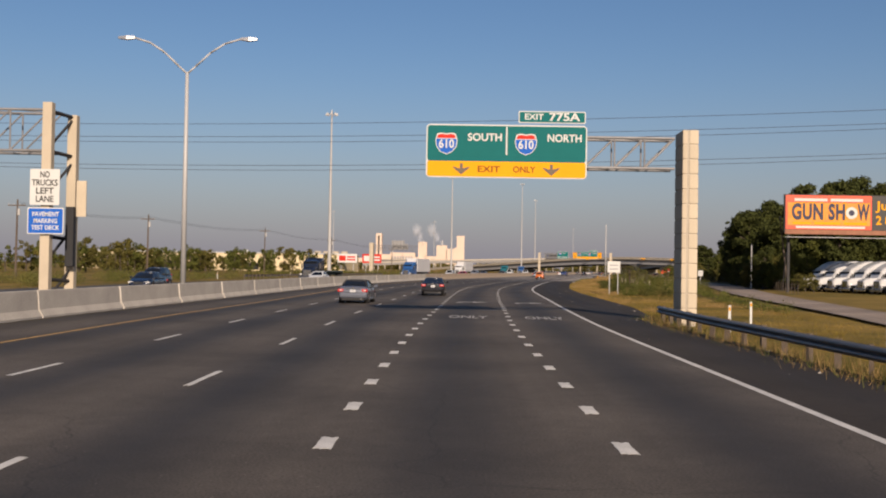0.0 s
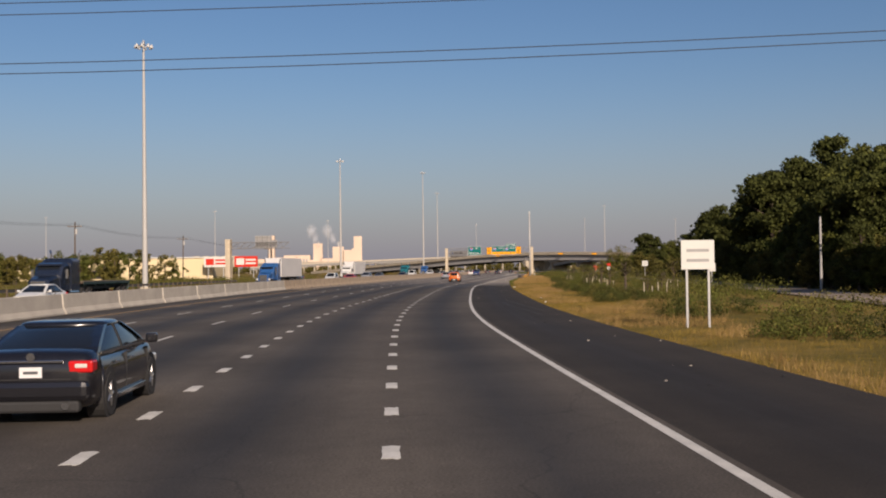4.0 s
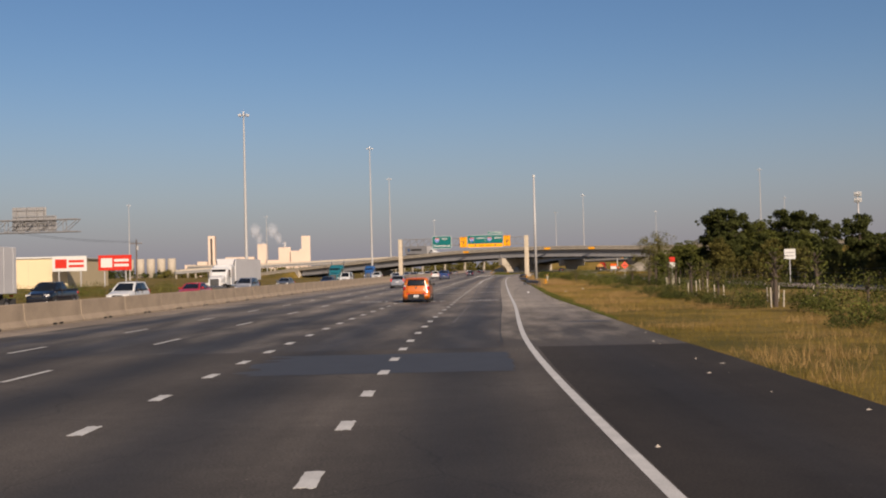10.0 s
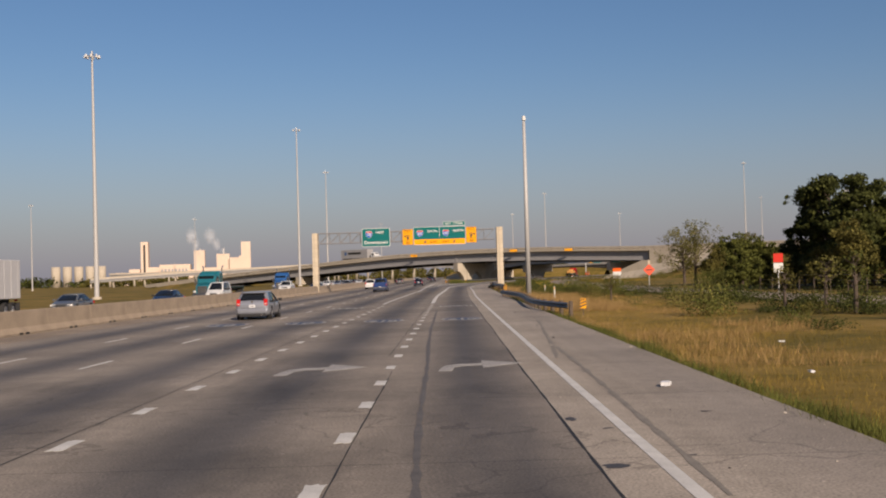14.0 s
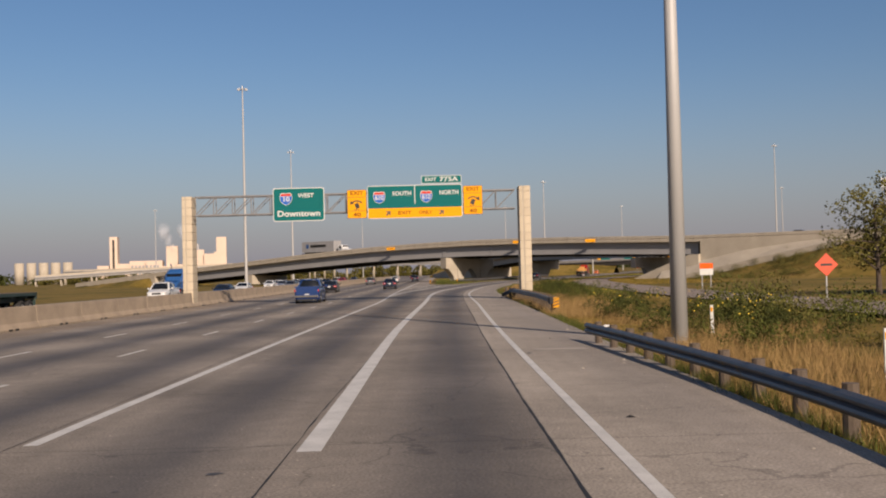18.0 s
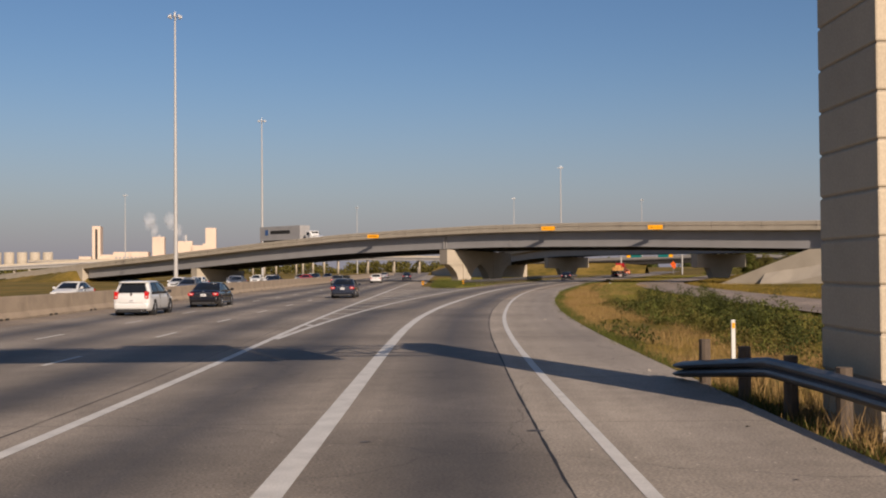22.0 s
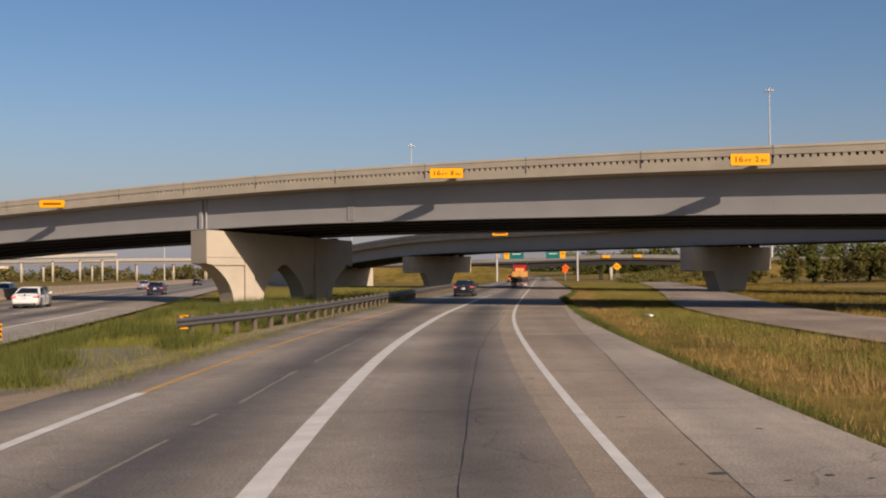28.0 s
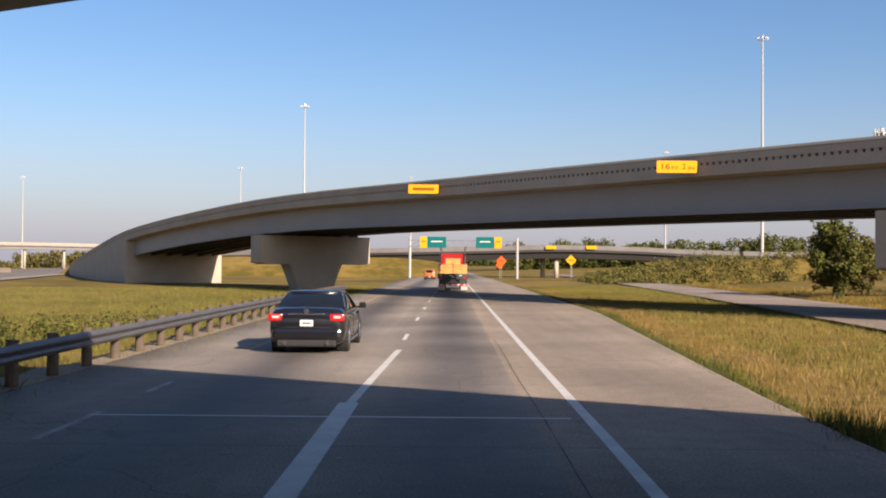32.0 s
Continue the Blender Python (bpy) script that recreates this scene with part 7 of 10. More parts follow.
def tractor(m, label, colour, sleeper=True, stacks=True, group="lorries", name="lorry_tractor", fairing=False):
    """A long-nosed road tractor; nose towards +y, fifth wheel at the origin's back."""
    root = thing(name, m, label, "lorry", group)
    hood = [[(-w, y, z0), (w, y, z0), (w, y, z1 - 0.2), (w - 0.18, y, z1), (-w + 0.18, y, z1), (-w, y, z1 - 0.2)] for y, w, z0, z1 in ((1.5, 0.95, 0.75, 2.05), (2.6, 0.90, 0.72, 1.92), (3.35, 0.80, 0.70, 1.72), (3.5, 0.72, 0.75, 1.55))]
    part("hood", loft(bmesh.new(), hood), colour, root)
    part("grille", bx(-0.55, 0.55, 3.47, 3.56, 0.72, 1.60, 0.03), M_CHROME, root, "chrome radiator grille")
    part("front_bumper", bx(-1.18, 1.18, 3.45, 3.68, 0.38, 0.70, 0.04), M_CHROME, root)
    cabz = 2.95
    cab = [[(-w, y, 0.85), (w, y, 0.85), (w, y, z - 0.25), (w - 0.2, y, z), (-w + 0.2, y, z), (-w, y, z - 0.25)] for y, w, z in ((0.0, 1.12, cabz), (0.9, 1.12, cabz), (1.25, 1.08, cabz - 0.08), (1.75, 1.02, 2.05))]
    part("cab", loft(bmesh.new(), cab), colour, root)
    part("windscreen", loft(bmesh.new(), [[(-0.86, 1.67, 2.08), (0.86, 1.67, 2.08), (0.86, 1.70, 2.10), (-0.86, 1.70, 2.10)], [(-0.84, 1.30, 2.72), (0.84, 1.30, 2.72), (0.84, 1.34, 2.76), (-0.84, 1.34, 2.76)]]), M_GLASS, root)
    part("sun_visor", bx(-0.95, 0.95, 1.25, 1.55, 2.72, 2.80, 0.02), colour, root)
    if sleeper:
        sl = [[(-1.2, y, 0.8), (1.2, y, 0.8), (1.2, y, z - 0.25), (0.95, y, z), (-0.95, y, z), (-1.2, y, z - 0.25)] for y, z in ((-1.7, 3.3), (-0.3, 3.3), (0.05, 2.95))]
        part("sleeper", loft(bmesh.new(), sl), colour, root)
        if fairing:
            top = [[(-w, y, z0), (w, y, z0), (w, y, z1 - 0.12), (w - 0.25, y, z1), (-w + 0.25, y, z1), (-w, y, z1 - 0.12)] for y, w, z0, z1 in ((-1.7, 1.2, 3.0, 4.05), (-0.9, 1.2, 3.0, 4.0), (0.2, 1.12, 2.9, 3.6), (1.2, 0.95, 2.86, 3.0))]
            part("roof_fairing", loft(bmesh.new(), top), colour, root)
            for q in (-1, 1):
                part("sleeper_window", bx(q * 1.2, q * 1.215, -1.2, -0.6, 2.2, 2.65, 0.004), M_GLASS, root)
        part("rear_window", bx(-0.45, 0.45, -1.73, -1.69, 2.2, 2.6, 0.02), M_GLASS, root)
    yb = -1.7 if sleeper else 0.0
    for s in (-1, 1):
        part("side_window", bx(s * 1.115, s * 1.135, 0.25, 0.95, 2.05, 2.65, 0.01), M_GLASS, root)
        part("mirror", bx(s * 1.22, s * 1.42, 1.25, 1.33, 1.75, 2.45, 0.02), M_CHROME, root)
        part("fuel_tank", tube(bmesh.new(), (s * 0.92, -1.5, 0.68), (s * 0.92, 0.3, 0.68), 0.30, 0.30, 14), M_CHROME, root)
        part("fender", bx(s * 0.82, s * 1.20, 2.0, 3.3, 0.98, 1.10, 0.05), colour, root)
        part("head_light", bx(s * 0.72, s * 1.02, 3.35, 3.52, 0.85, 1.08, 0.03), M_LAMP, root)
        wheel(root, s * 1.02, 2.65, 0.50, 0.30)
        for yy in (-2.6, -3.9):
            wheel(root, s * 0.90, yy, 0.50, 0.56)
        if stacks:
            bm = tube(bmesh.new(), (s * 1.10, yb - 0.10, 0.9), (s * 1.10, yb - 0.10, 3.7), 0.07, 0.07, 10)
            tube(bm, (s * 1.10, yb - 0.10, 3.66), (s * 1.22, yb - 0.22, 3.95), 0.07, 0.075, 10)
            part("exhaust_pipe", bm, M_CHROME, root)
        part("frame_rail", bx(s * 0.35, s * 0.48, -4.6, 1.5, 0.75, 1.0), M_TRIM, root)
    part("fifth_wheel", bx(-0.45, 0.45, -3.7, -2.7, 1.02, 1.18, 0.03), M_TRIM, root)
    return root


def box_trailer(m, label, material, ln=12.0, group="lorries", bars=False):
    root = thing("box_trailer", m, label, "trailer", group)
    part("box", bx(-1.27, 1.27, -ln, 0.4, 1.25, 4.05, 0.03), material, root)
    for k in range(int(ln / 1.2)):
        for s in (-1, 1):
            part("rib", bx(s * 1.272, s * 1.285, -ln + 0.4 + 1.2 * k, -ln + 0.46 + 1.2 * k, 1.3, 4.0), material, root)
    part("frame", bx(-0.5, 0.5, -ln + 0.2, 0.0, 0.98, 1.245), M_TRIM, root)
    part("underride_guard", bx(-1.1, 1.1, -ln - 0.02, -ln + 0.06, 0.5, 0.6), M_TRIM, root)
    for s in (-1, 1):
        part("tail_light", bx(s * 0.9 - 0.12, s * 0.9 + 0.12, -ln - 0.03, -ln - 0.002, 1.05, 1.18), M_TAIL, root)
        part("mud_flap", bx(s * 0.95 - 0.28, s * 0.95 + 0.28, -ln + 0.05, -ln + 0.07, 0.18, 0.95), M_TRIM, root)
        for yy in (-ln + 1.2, -ln + 2.45):
            wheel(root, s * 0.95, yy, 0.50, 0.5)
        part("landing_leg", bx(s * 0.7 - 0.06, s * 0.7 + 0.06, -2.9, -2.75, 0.3, 1.2), M_TRIM, root)
    if bars:
        for s in (-1, 1):
            part("logo_square", bx(s * 1.288, s * 1.295, -ln * 0.86, -ln * 0.86 + 1.1, 2.3, 3.4), P_CABBLUE, root, "pale blue square mark")
            part("name_bar", bx(s * 1.288, s * 1.295, -ln * 0.72, -ln * 0.22, 2.5, 3.2), M_SIGN_BLACK, root, "dark bar in place of a name")
    return root


def flatbed(m, label, ln=13.0, loaded=True, group="lorries"):
    root = thing("flatbed_trailer", m, label, "trailer", group)
    part("deck", bx(-1.28, 1.28, -ln, 0.3, 1.32, 1.48, 0.02), M_WOOD_POST, root, "weathered plank deck")
    part("rear_sill", bx(-1.28, 1.28, -ln - 0.05, -ln + 0.1, 1.02, 1.40, 0.02), P_DKGREEN, root)
    for k in range(6):
        part("reflector", bx(-1.15 + 0.42 * k, -0.93 + 0.42 * k, -ln - 0.06, -ln - 0.051, 1.30, 1.37), M_TAIL if k % 2 else M_PLATE, root)
    for s in (-1, 1):
        part("side_rail", bx(s * 1.24, s * 1.30, -ln, 0.3, 1.25, 1.45), P_DKGREEN, root)
        part("frame_beam", bx(s * 0.45 - 0.08, s * 0.45 + 0.08, -ln + 0.1, 0.0, 0.85, 1.315), P_DKGREEN, root)
        part("panel", bx(s * 0.86 - 0.33, s * 0.86 + 0.33, -ln - 0.02, -ln + 0.04, 0.55, 1.0, 0.02), P_DKGREEN, root)
        part("mud_flap", bx(s * 0.95 - 0.28, s * 0.95 + 0.28, -ln + 0.06, -ln + 0.08, 0.10, 0.60), M_POLE, root, "pale rubber mud flap")
        part("tail_light", bx(s * 0.95 - 0.14, s * 0.95 + 0.14, -ln - 0.06, -ln - 0.051, 1.06, 1.16), M_TAIL, root)
        for yy in (-ln + 0.9, -ln + 2.2):
            wheel(root, s * 0.95, yy, 0.48, 0.5)
    part("underride_guard", bx(-1.22, 1.22, -ln - 0.04, -ln + 0.03, 0.52, 0.62), M_SIGN_RED, root, "red and white barred rear guard")
    for k in range(5):
        part("guard_stripe", bx(-1.05 + 0.48 * k, -0.85 + 0.48 * k, -ln - 0.047, -ln - 0.041, 0.53, 0.61), M_PLATE, root)
    part("lamp_cluster", tube(bmesh.new(), (0, -ln - 0.06, 1.24), (0, -ln - 0.02, 1.24), 0.09, 0.09, 12), M_LAMP, root)
    pl = part("number_plate", bx(-0.17, 0.17, -ln - 0.06, -ln - 0.045, 0.86, 1.0), M_PLATE, root)
    part("plate_bar", bx(-0.12, 0.12, -ln - 0.064, -ln - 0.061, 0.90, 0.96), M_SIGN_BLACK, pl)
    for k in range(5):
        part("cross_beam", bx(-1.2, 1.2, -ln + 1.5 + 2.3 * k, -ln + 1.65 + 2.3 * k, 1.1, 1.315), P_DKGREEN, root)
    return root


def lumber_stack(m, w, ln, h, label):
    root = thing("lumber_stack", m, label, "lumber", "lumber stacks")
    rows, cols = max(2, round(h / 0.09)), max(3, round(w / 0.20))
    me = None
    for r in range(rows):
        for c in range(cols):
            if me is None:
                bm = bx(-w / cols / 2 + 0.004, w / cols / 2 - 0.004, 0, ln, 0.003, h / rows - 0.003)
                me = bpy.data.meshes.new("board")
                bm.to_mesh(me)
                bm.free()
                me.materials.append(M_LUMBER)
            o = new("board", me)
            o.parent = root
            o.location = (-w / 2 + w / cols * (c + 0.5), random.uniform(-0.04, 0.04), h / rows * r)
    for y in (0.6, ln - 0.6):
        part("strap", bx(-w / 2 - 0.01, w / 2 + 0.01, y - 0.03, y + 0.03, h, h + 0.012), M_TRIM, root)
    return root


def on(fn, y, o, turn=0.0, z=0.0):
    m = frame_at(fn, y, o)
    m.translation.z = z
    return m @ Matrix.Rotation(radians(turn), 4, "Z")


# traffic on our side
TRK = on(ramp, 625.0, -1.75)
tractor(TRK, "red road tractor with twin chrome exhaust stacks pulling lumber", P_RED)
flatbed(TRK @ pose(0, -2.6, 0), "dark green flatbed trailer loaded with sawn lumber", 9.6)
Y0 = -2.6 - 9.6
for x in (-0.62, 0.62):
    lumber_stack(TRK @ pose(x, Y0 + 1.9, 1.485), 1.18, 4.8, 0.78, "strapped stack of fresh yellow lumber on the flatbed")
lumber_stack(TRK @ pose(0.0, Y0 + 3.6, 2.28), 1.30, 2.9, 0.52, "upper stack of fresh yellow lumber on the load")
hatchback(on(main, 240.25, -6.2), "boxy orange hatchback with a black rear window")
car(on(ramp, 557.0, -5.3), "black four-door saloon with chrome exhausts", "car", P_BLACK, L=4.84, W=1.86, H=1.47, belt=0.98, hood=0.94, deck=1.08, cab=(-1.85, 1.45), roof=(-0.95, 0.30), wheel_r=0.35, twin=True)
car(on(main, 64.0, -12.1), "silver two-door coupe with a black soft top", "car", P_COUPE, top_paint=M_TRIM, L=4.5, W=1.76, H=1.37, belt=0.92, hood=0.88, deck=0.98)
car(on(main, 84.0, -8.6), "black hatchback with a sloping tail", "car", P_BLACK, L=4.4, W=1.76, H=1.38, belt=0.95, hood=0.88, deck=1.02, cab=(-1.95, 1.25), roof=(-0.85, 0.25))
pickup(on(main, 388.0, -12.8), "dark blue pickup truck with an empty bed", P_BLUE)
car(on(main, 423.0, -16.6), "white family wagon with a black rear window", "car", P_WHITE, L=4.7, W=1.85, H=1.68, belt=1.08, hood=1.02, deck=1.12, cab=(-2.2, 1.2), roof=(-1.9, 0.2), wheel_r=0.36, wagon=True)
car(on(main, 434.0, -15.6), "black saloon in the fast lane", "car", P_BLACK)
car(on(main, 452.0, -9.2), "dark green-black saloon beside the gore", "car", P_NAVY)
car(on(main, 296.0, -12.8), "silver hatchback in the middle lane", "car", P_SILVER, L=4.2, H=1.5, cab=(-2.0, 1.2), roof=(-1.5, 0.2), wagon=True, deck=1.05)
hatchback(on(ramp, 690.0, -5.4), "small orange car far along the ramp")
for y, o, c, lab in ((520, -16.6, P_GREY, "grey saloon far down the motorway"), (545, -12.8, P_WHITE, "white saloon far down the motorway"), (590, -9.2, P_NAVY, "dark saloon far down the motorway"), (640, -16.5, P_SILVER, "silver saloon far down the motorway"), (700, -12.7, P_BLACK, "black saloon far down the motorway")):
    car(on(main, y, o), lab, "car", c)

# traffic on the opposite carriageway, nose towards the camera
OPP = "oncoming traffic"
car(on(main, 84.0, -31.5, 180), "navy saloon on the opposite carriageway", "car", P_NAVY, group=OPP)
car(on(main, 97.0, -35.2, 180), "dark blue off-roader on the opposite carriageway", "car", P_NAVY, H=1.75, belt=1.1, hood=1.08, deck=1.12, cab=(-2.1, 1.2), roof=(-1.8, 0.3), wagon=True, group=OPP)
t = on(main, 148.0, -31.8, 180)
tractor(t, "dark blue road tractor pulling an empty flatbed", P_NAVY, group="oncoming lorries")
flatbed(t @ pose(0, -2.6, 0), "empty flatbed trailer behind a dark blue tractor", 11.0, group="oncoming lorries")
car(on(main, 136.0, -28.0, 180), "white saloon on the opposite carriageway", "car", P_WHITE, group=OPP)
car(on(main, 247.0, -28.0, 180), "white sport utility car on the opposite carriageway", "car", P_WHITE, H=1.72, belt=1.1, hood=1.05, deck=1.1, cab=(-2.1, 1.2), roof=(-1.8, 0.3), wagon=True, group=OPP)
t = on(main, 219.0, -31.4, 180)
tractor(t, "blue road tractor pulling a white box trailer", P_CABBLUE, group="oncoming lorries")
box_trailer(t @ pose(0, -2.4, 0), "white box trailer behind the blue tractor", M_TRAILER, 12.5, "oncoming lorries")
t = on(main, 300.0, -35.2, 180)
tractor(t, "white road tractor pulling a white box trailer", P_WHITE, group="oncoming lorries")
box_trailer(t @ pose(0, -2.4, 0), "long white box trailer behind the white tractor", M_TRAILER, 13.5, "oncoming lorries")
car(on(main, 262.0, -27.5, 180), "red saloon on the opposite carriageway", "car", P_RED, group=OPP)
pickup(on(main, 250.0, -35.0, 180), "black pickup truck on the opposite carriageway", P_BLACK, OPP)
car(on(main, 284.0, -28.2, 180), "silver minivan on the opposite carriageway", "car", P_SILVER, H=1.7, belt=1.1, deck=1.1, cab=(-2.2, 1.5), roof=(-1.9, 0.4), wagon=True, group=OPP)
t = on(main, 362.0, -31.0, 180)
tractor(t, "teal road tractor with a chrome nose and an empty flatbed", P_TEAL, group="oncoming lorries")
flatbed(t @ pose(0, -2.6, 0), "empty flatbed trailer behind the teal tractor", 11.0, group="oncoming lorries")
car(on(main, 352.0, -27.6, 180), "white van on the opposite carriageway", "van", P_WHITE, L=5.2, H=2.0, belt=1.2, hood=1.1, deck=1.2, cab=(-2.4, 1.6), roof=(-2.3, 0.7), wagon=True, group=OPP, name="van")
pickup(on(main, 404.0, -28.5, 180), "white pickup truck on the opposite carriageway", P_WHITE, OPP)
t = on(main, 428.0, -33.0, 180)
tractor(t, "dark blue tractor in a queue of lorries", P_CABBLUE, group="oncoming lorries")
for y, o, c, lab in ((418, -25.5, P_NAVY, "navy car in the oncoming queue"), (448, -29.0, P_WHITE, "white car in the oncoming queue"), (470, -25.6, P_GREY, "grey car in the oncoming queue"), (486, -29.4, P_SILVER, "silver car in the oncoming queue"), (505, -33.0, P_WHITE, "white car further back in the oncoming queue"),
                     (520, -25.7, P_BLACK, "black car in the oncoming queue"), (538, -29.2, P_WHITE, "white saloon in the oncoming queue"), (556, -25.8, P_RED, "dark red car in the oncoming queue"), (575, -29.3, P_SILVER, "silver saloon in the oncoming queue"), (330, -27.0, P_NAVY, "navy saloon on the opposite carriageway"), (318, -31.0, P_GREY, "grey saloon on the opposite carriageway"),
                     (496, -33.2, P_WHITE, "white saloon in the oncoming queue"), (512, -29.3, P_GREY, "grey saloon in the oncoming queue"), (528, -33.0, P_SILVER, "silver car in the oncoming queue"), (548, -33.1, P_WHITE, "white car in the oncoming queue"), (566, -33.0, P_NAVY, "navy car in the oncoming queue"), (592, -25.9, P_WHITE, "white car in the oncoming queue"), (600, -29.4, P_BLACK, "black car in the oncoming queue"), (622, -33.1, P_WHITE, "white car in the oncoming queue")):
    car(on(main, y, o, 180), lab, "car", c, group=OPP)

# container lorry crossing the near flyover
u0 = 40.0
tm = Matrix.Translation(br1(u0, 4.2, interp(u0, BR1_TOP) - 1.15)) @ Matrix.Rotation(math.atan2(-BR1_D.y, -BR1_D.x) - math.pi / 2, 4, "Z")
tractor(tm, "white road tractor crossing the flyover", P_WHITE, sleeper=False, stacks=False)
box_trailer(tm @ pose(0, -2.0, 0), "grey shipping container on a chassis crossing the flyover", M_CONTAINER, 12.4, "lorries", True)
car(Matrix.Translation(br1(-84, 4.0, interp(-84, BR1_TOP) - 1.14)) @ Matrix.Rotation(math.atan2(-BR1_D.y, -BR1_D.x) - math.pi / 2, 4, "Z"), "dark saloon crossing the flyover", "car", P_NAVY)

# lorries parked beyond the frontage road
for k in range(7):
    x, y = 48.4 + 0.75 * k, 141.0 - 3.0 * k
    tractor(pose(x, y, ground_z(x, y) - 0.05, 0, 0, 101), "white road tractor with a tall roof fairing parked in a row", P_WHITE, stacks=False, group="parked lorries", fairing=True)


# ---------------------------------------------------------------- trees and scrub
def leaf_cloud(rng, centres, radii, per, size, flat=0.8):
    """Small leaf cards round the ends of the limbs."""
    vs, fs = [], []
    for c, r in zip(centres, radii):
        n = int(per * r ** 2)
        d = rng.normal(size=(n, 3))
        d /= np.linalg.norm(d, axis=1)[:, None]
        rad = r * (0.2 + 0.8 * rng.random(n) ** 0.55 + 0.16 * np.abs(rng.normal(size=n)))
        p = np.array(c) + d * rad[:, None] * np.array([1, 1, flat])
        a = rng.normal(size=(n, 3))
        a /= np.linalg.norm(a, axis=1)[:, None]
        b = np.cross(a, d + 0.3 * rng.normal(size=(n, 3)))
        b /= np.linalg.norm(b, axis=1)[:, None] + 1e-6
        s = size * (0.6 + 0.8 * rng.random(n))[:, None]
        k = len(vs)
        quad = np.stack([p - a * s, p - b * s * 0.6, p + a * s, p + b * s * 0.6], 1).reshape(-1, 3)
        vs.extend(map(tuple, quad))
        fs.extend((k + 4 * i, k + 4 * i + 1, k + 4 * i + 2, k + 4 * i + 3) for i in range(n))
    return vs, fs


def tree(m, seed, h, spread, label, leaves=M_LEAF, per=70, size=0.22, trunk_f=0.3, group="roadside trees"):
    rng = np.random.default_rng(seed)
    root = thing("tree", m, label, "tree", group)
    bm = bmesh.new()
    r0 = 0.022 * h + 0.05
    tf = trunk_f * h
    top = Vector((rng.normal() * 0.03 * h, rng.normal() * 0.03 * h, h * 0.82))
    tube(bm, (0, 0, -0.3), (0, 0, tf), r0, r0 * 0.75, 8)
    tube(bm, (0, 0, tf), top, r0 * 0.75, r0 * 0.2, 7)
    cs, rs = [], []
    nb = 19
    for k in range(nb):
        f = k / (nb - 1)
        a = k * 2.4 + rng.random()
        st = Vector((0, 0, tf)).lerp(top, 0.02 + 0.9 * f)
        reach = spread * (0.42 + 0.72 * math.sin(math.pi * (0.12 + 0.76 * f))) * (0.45 + 0.75 * rng.random()) * 0.62
        en = st + Vector((math.cos(a) * reach, math.sin(a) * reach, h * (0.02 + 0.15 * rng.random())))
        tube(bm, st, en, r0 * (0.42 - 0.25 * f), r0 * 0.08, 6)
        cs.append(tuple(en))
        rs.append(spread * (0.13 + 0.17 * rng.random()))
        for q in range(6):
            off = Vector((rng.normal(), rng.normal(), rng.normal() * 0.8)) * 0.19 * spread
            cs.append(tuple(st.lerp(en, 0.55 + 0.45 * rng.random()) + off))
            rs.append(spread * (0.06 + 0.13 * rng.random()))
    for q in range(4):
        cs.append(tuple(top + Vector((rng.normal() * 0.14 * spread, rng.normal() * 0.14 * spread, (0.02 + 0.12 * rng.random()) * h))))
        rs.append(spread * (0.10 + 0.10 * rng.random()))
    part("trunk", bm, M_BARK, root)
    vs, fs = leaf_cloud(rng, cs, rs, per, size)
    pydata("crown", vs, fs, leaves, root)
    return root


TREES = [tree(pose(0, -400, 0), 11, 9.5, 3.4, "tall leafy roadside tree in full dark green leaf", M_LEAF_D, 330, 0.15, 0.16),
         tree(pose(12, -400, 0), 12, 7.0, 2.7, "rounded leafy tree at the wood's edge", M_LEAF, 380, 0.13, 0.12),
         tree(pose(24, -400, 0), 13, 5.0, 1.7, "young olive-green tree at the wood's edge", M_LEAF_Y, 460, 0.10, 0.22),
         tree(pose(36, -400, 0), 14, 11.5, 3.8, "tall dark broad-leaved tree in the wood", M_LEAF_D, 300, 0.17, 0.18),
         tree(pose(48, -400, 0), 15, 7.4, 3.3, "airy grey-olive tree with thin branches standing alone", M_LEAF_Y, 95, 0.10, 0.18),
         tree(pose(60, -400, 0), 26, 10.0, 2.9, "tall uneven tree with an open green crown", M_LEAF, 260, 0.14, 0.14),
         tree(pose(72, -400, 0), 27, 6.2, 2.6, "broad low tree of mixed olive leaf at the wood's edge", M_LEAF_MIX, 330, 0.12, 0.08)]


def planted(kind, x, y, s):
    o = copy_thing(TREES[kind], Matrix.Translation((x, y, ground_z(x, y) - 0.1)) @ Matrix.Rotation(random.uniform(0, 6.28), 4, "Z"))
    o.scale = (s, s, s * random.uniform(0.9, 1.12))
    return o


TREE_H = (9.5, 7.0, 5.0, 11.5, 7.4, 10.0, 6.2)


def fringe_tree(kind, x, y, s):
    """A tree of the wood, lower towards the frontage road where the outline falls away."""
    if y < 182:
        top = max(3.0, 3.6 + 2.2 * (math.degrees(math.atan2(x, y)) - 13.3)) * y / 140
        s = min(s, top / TREE_H[kind] * random.uniform(0.85, 1.05))
    planted(kind, x, y, s)


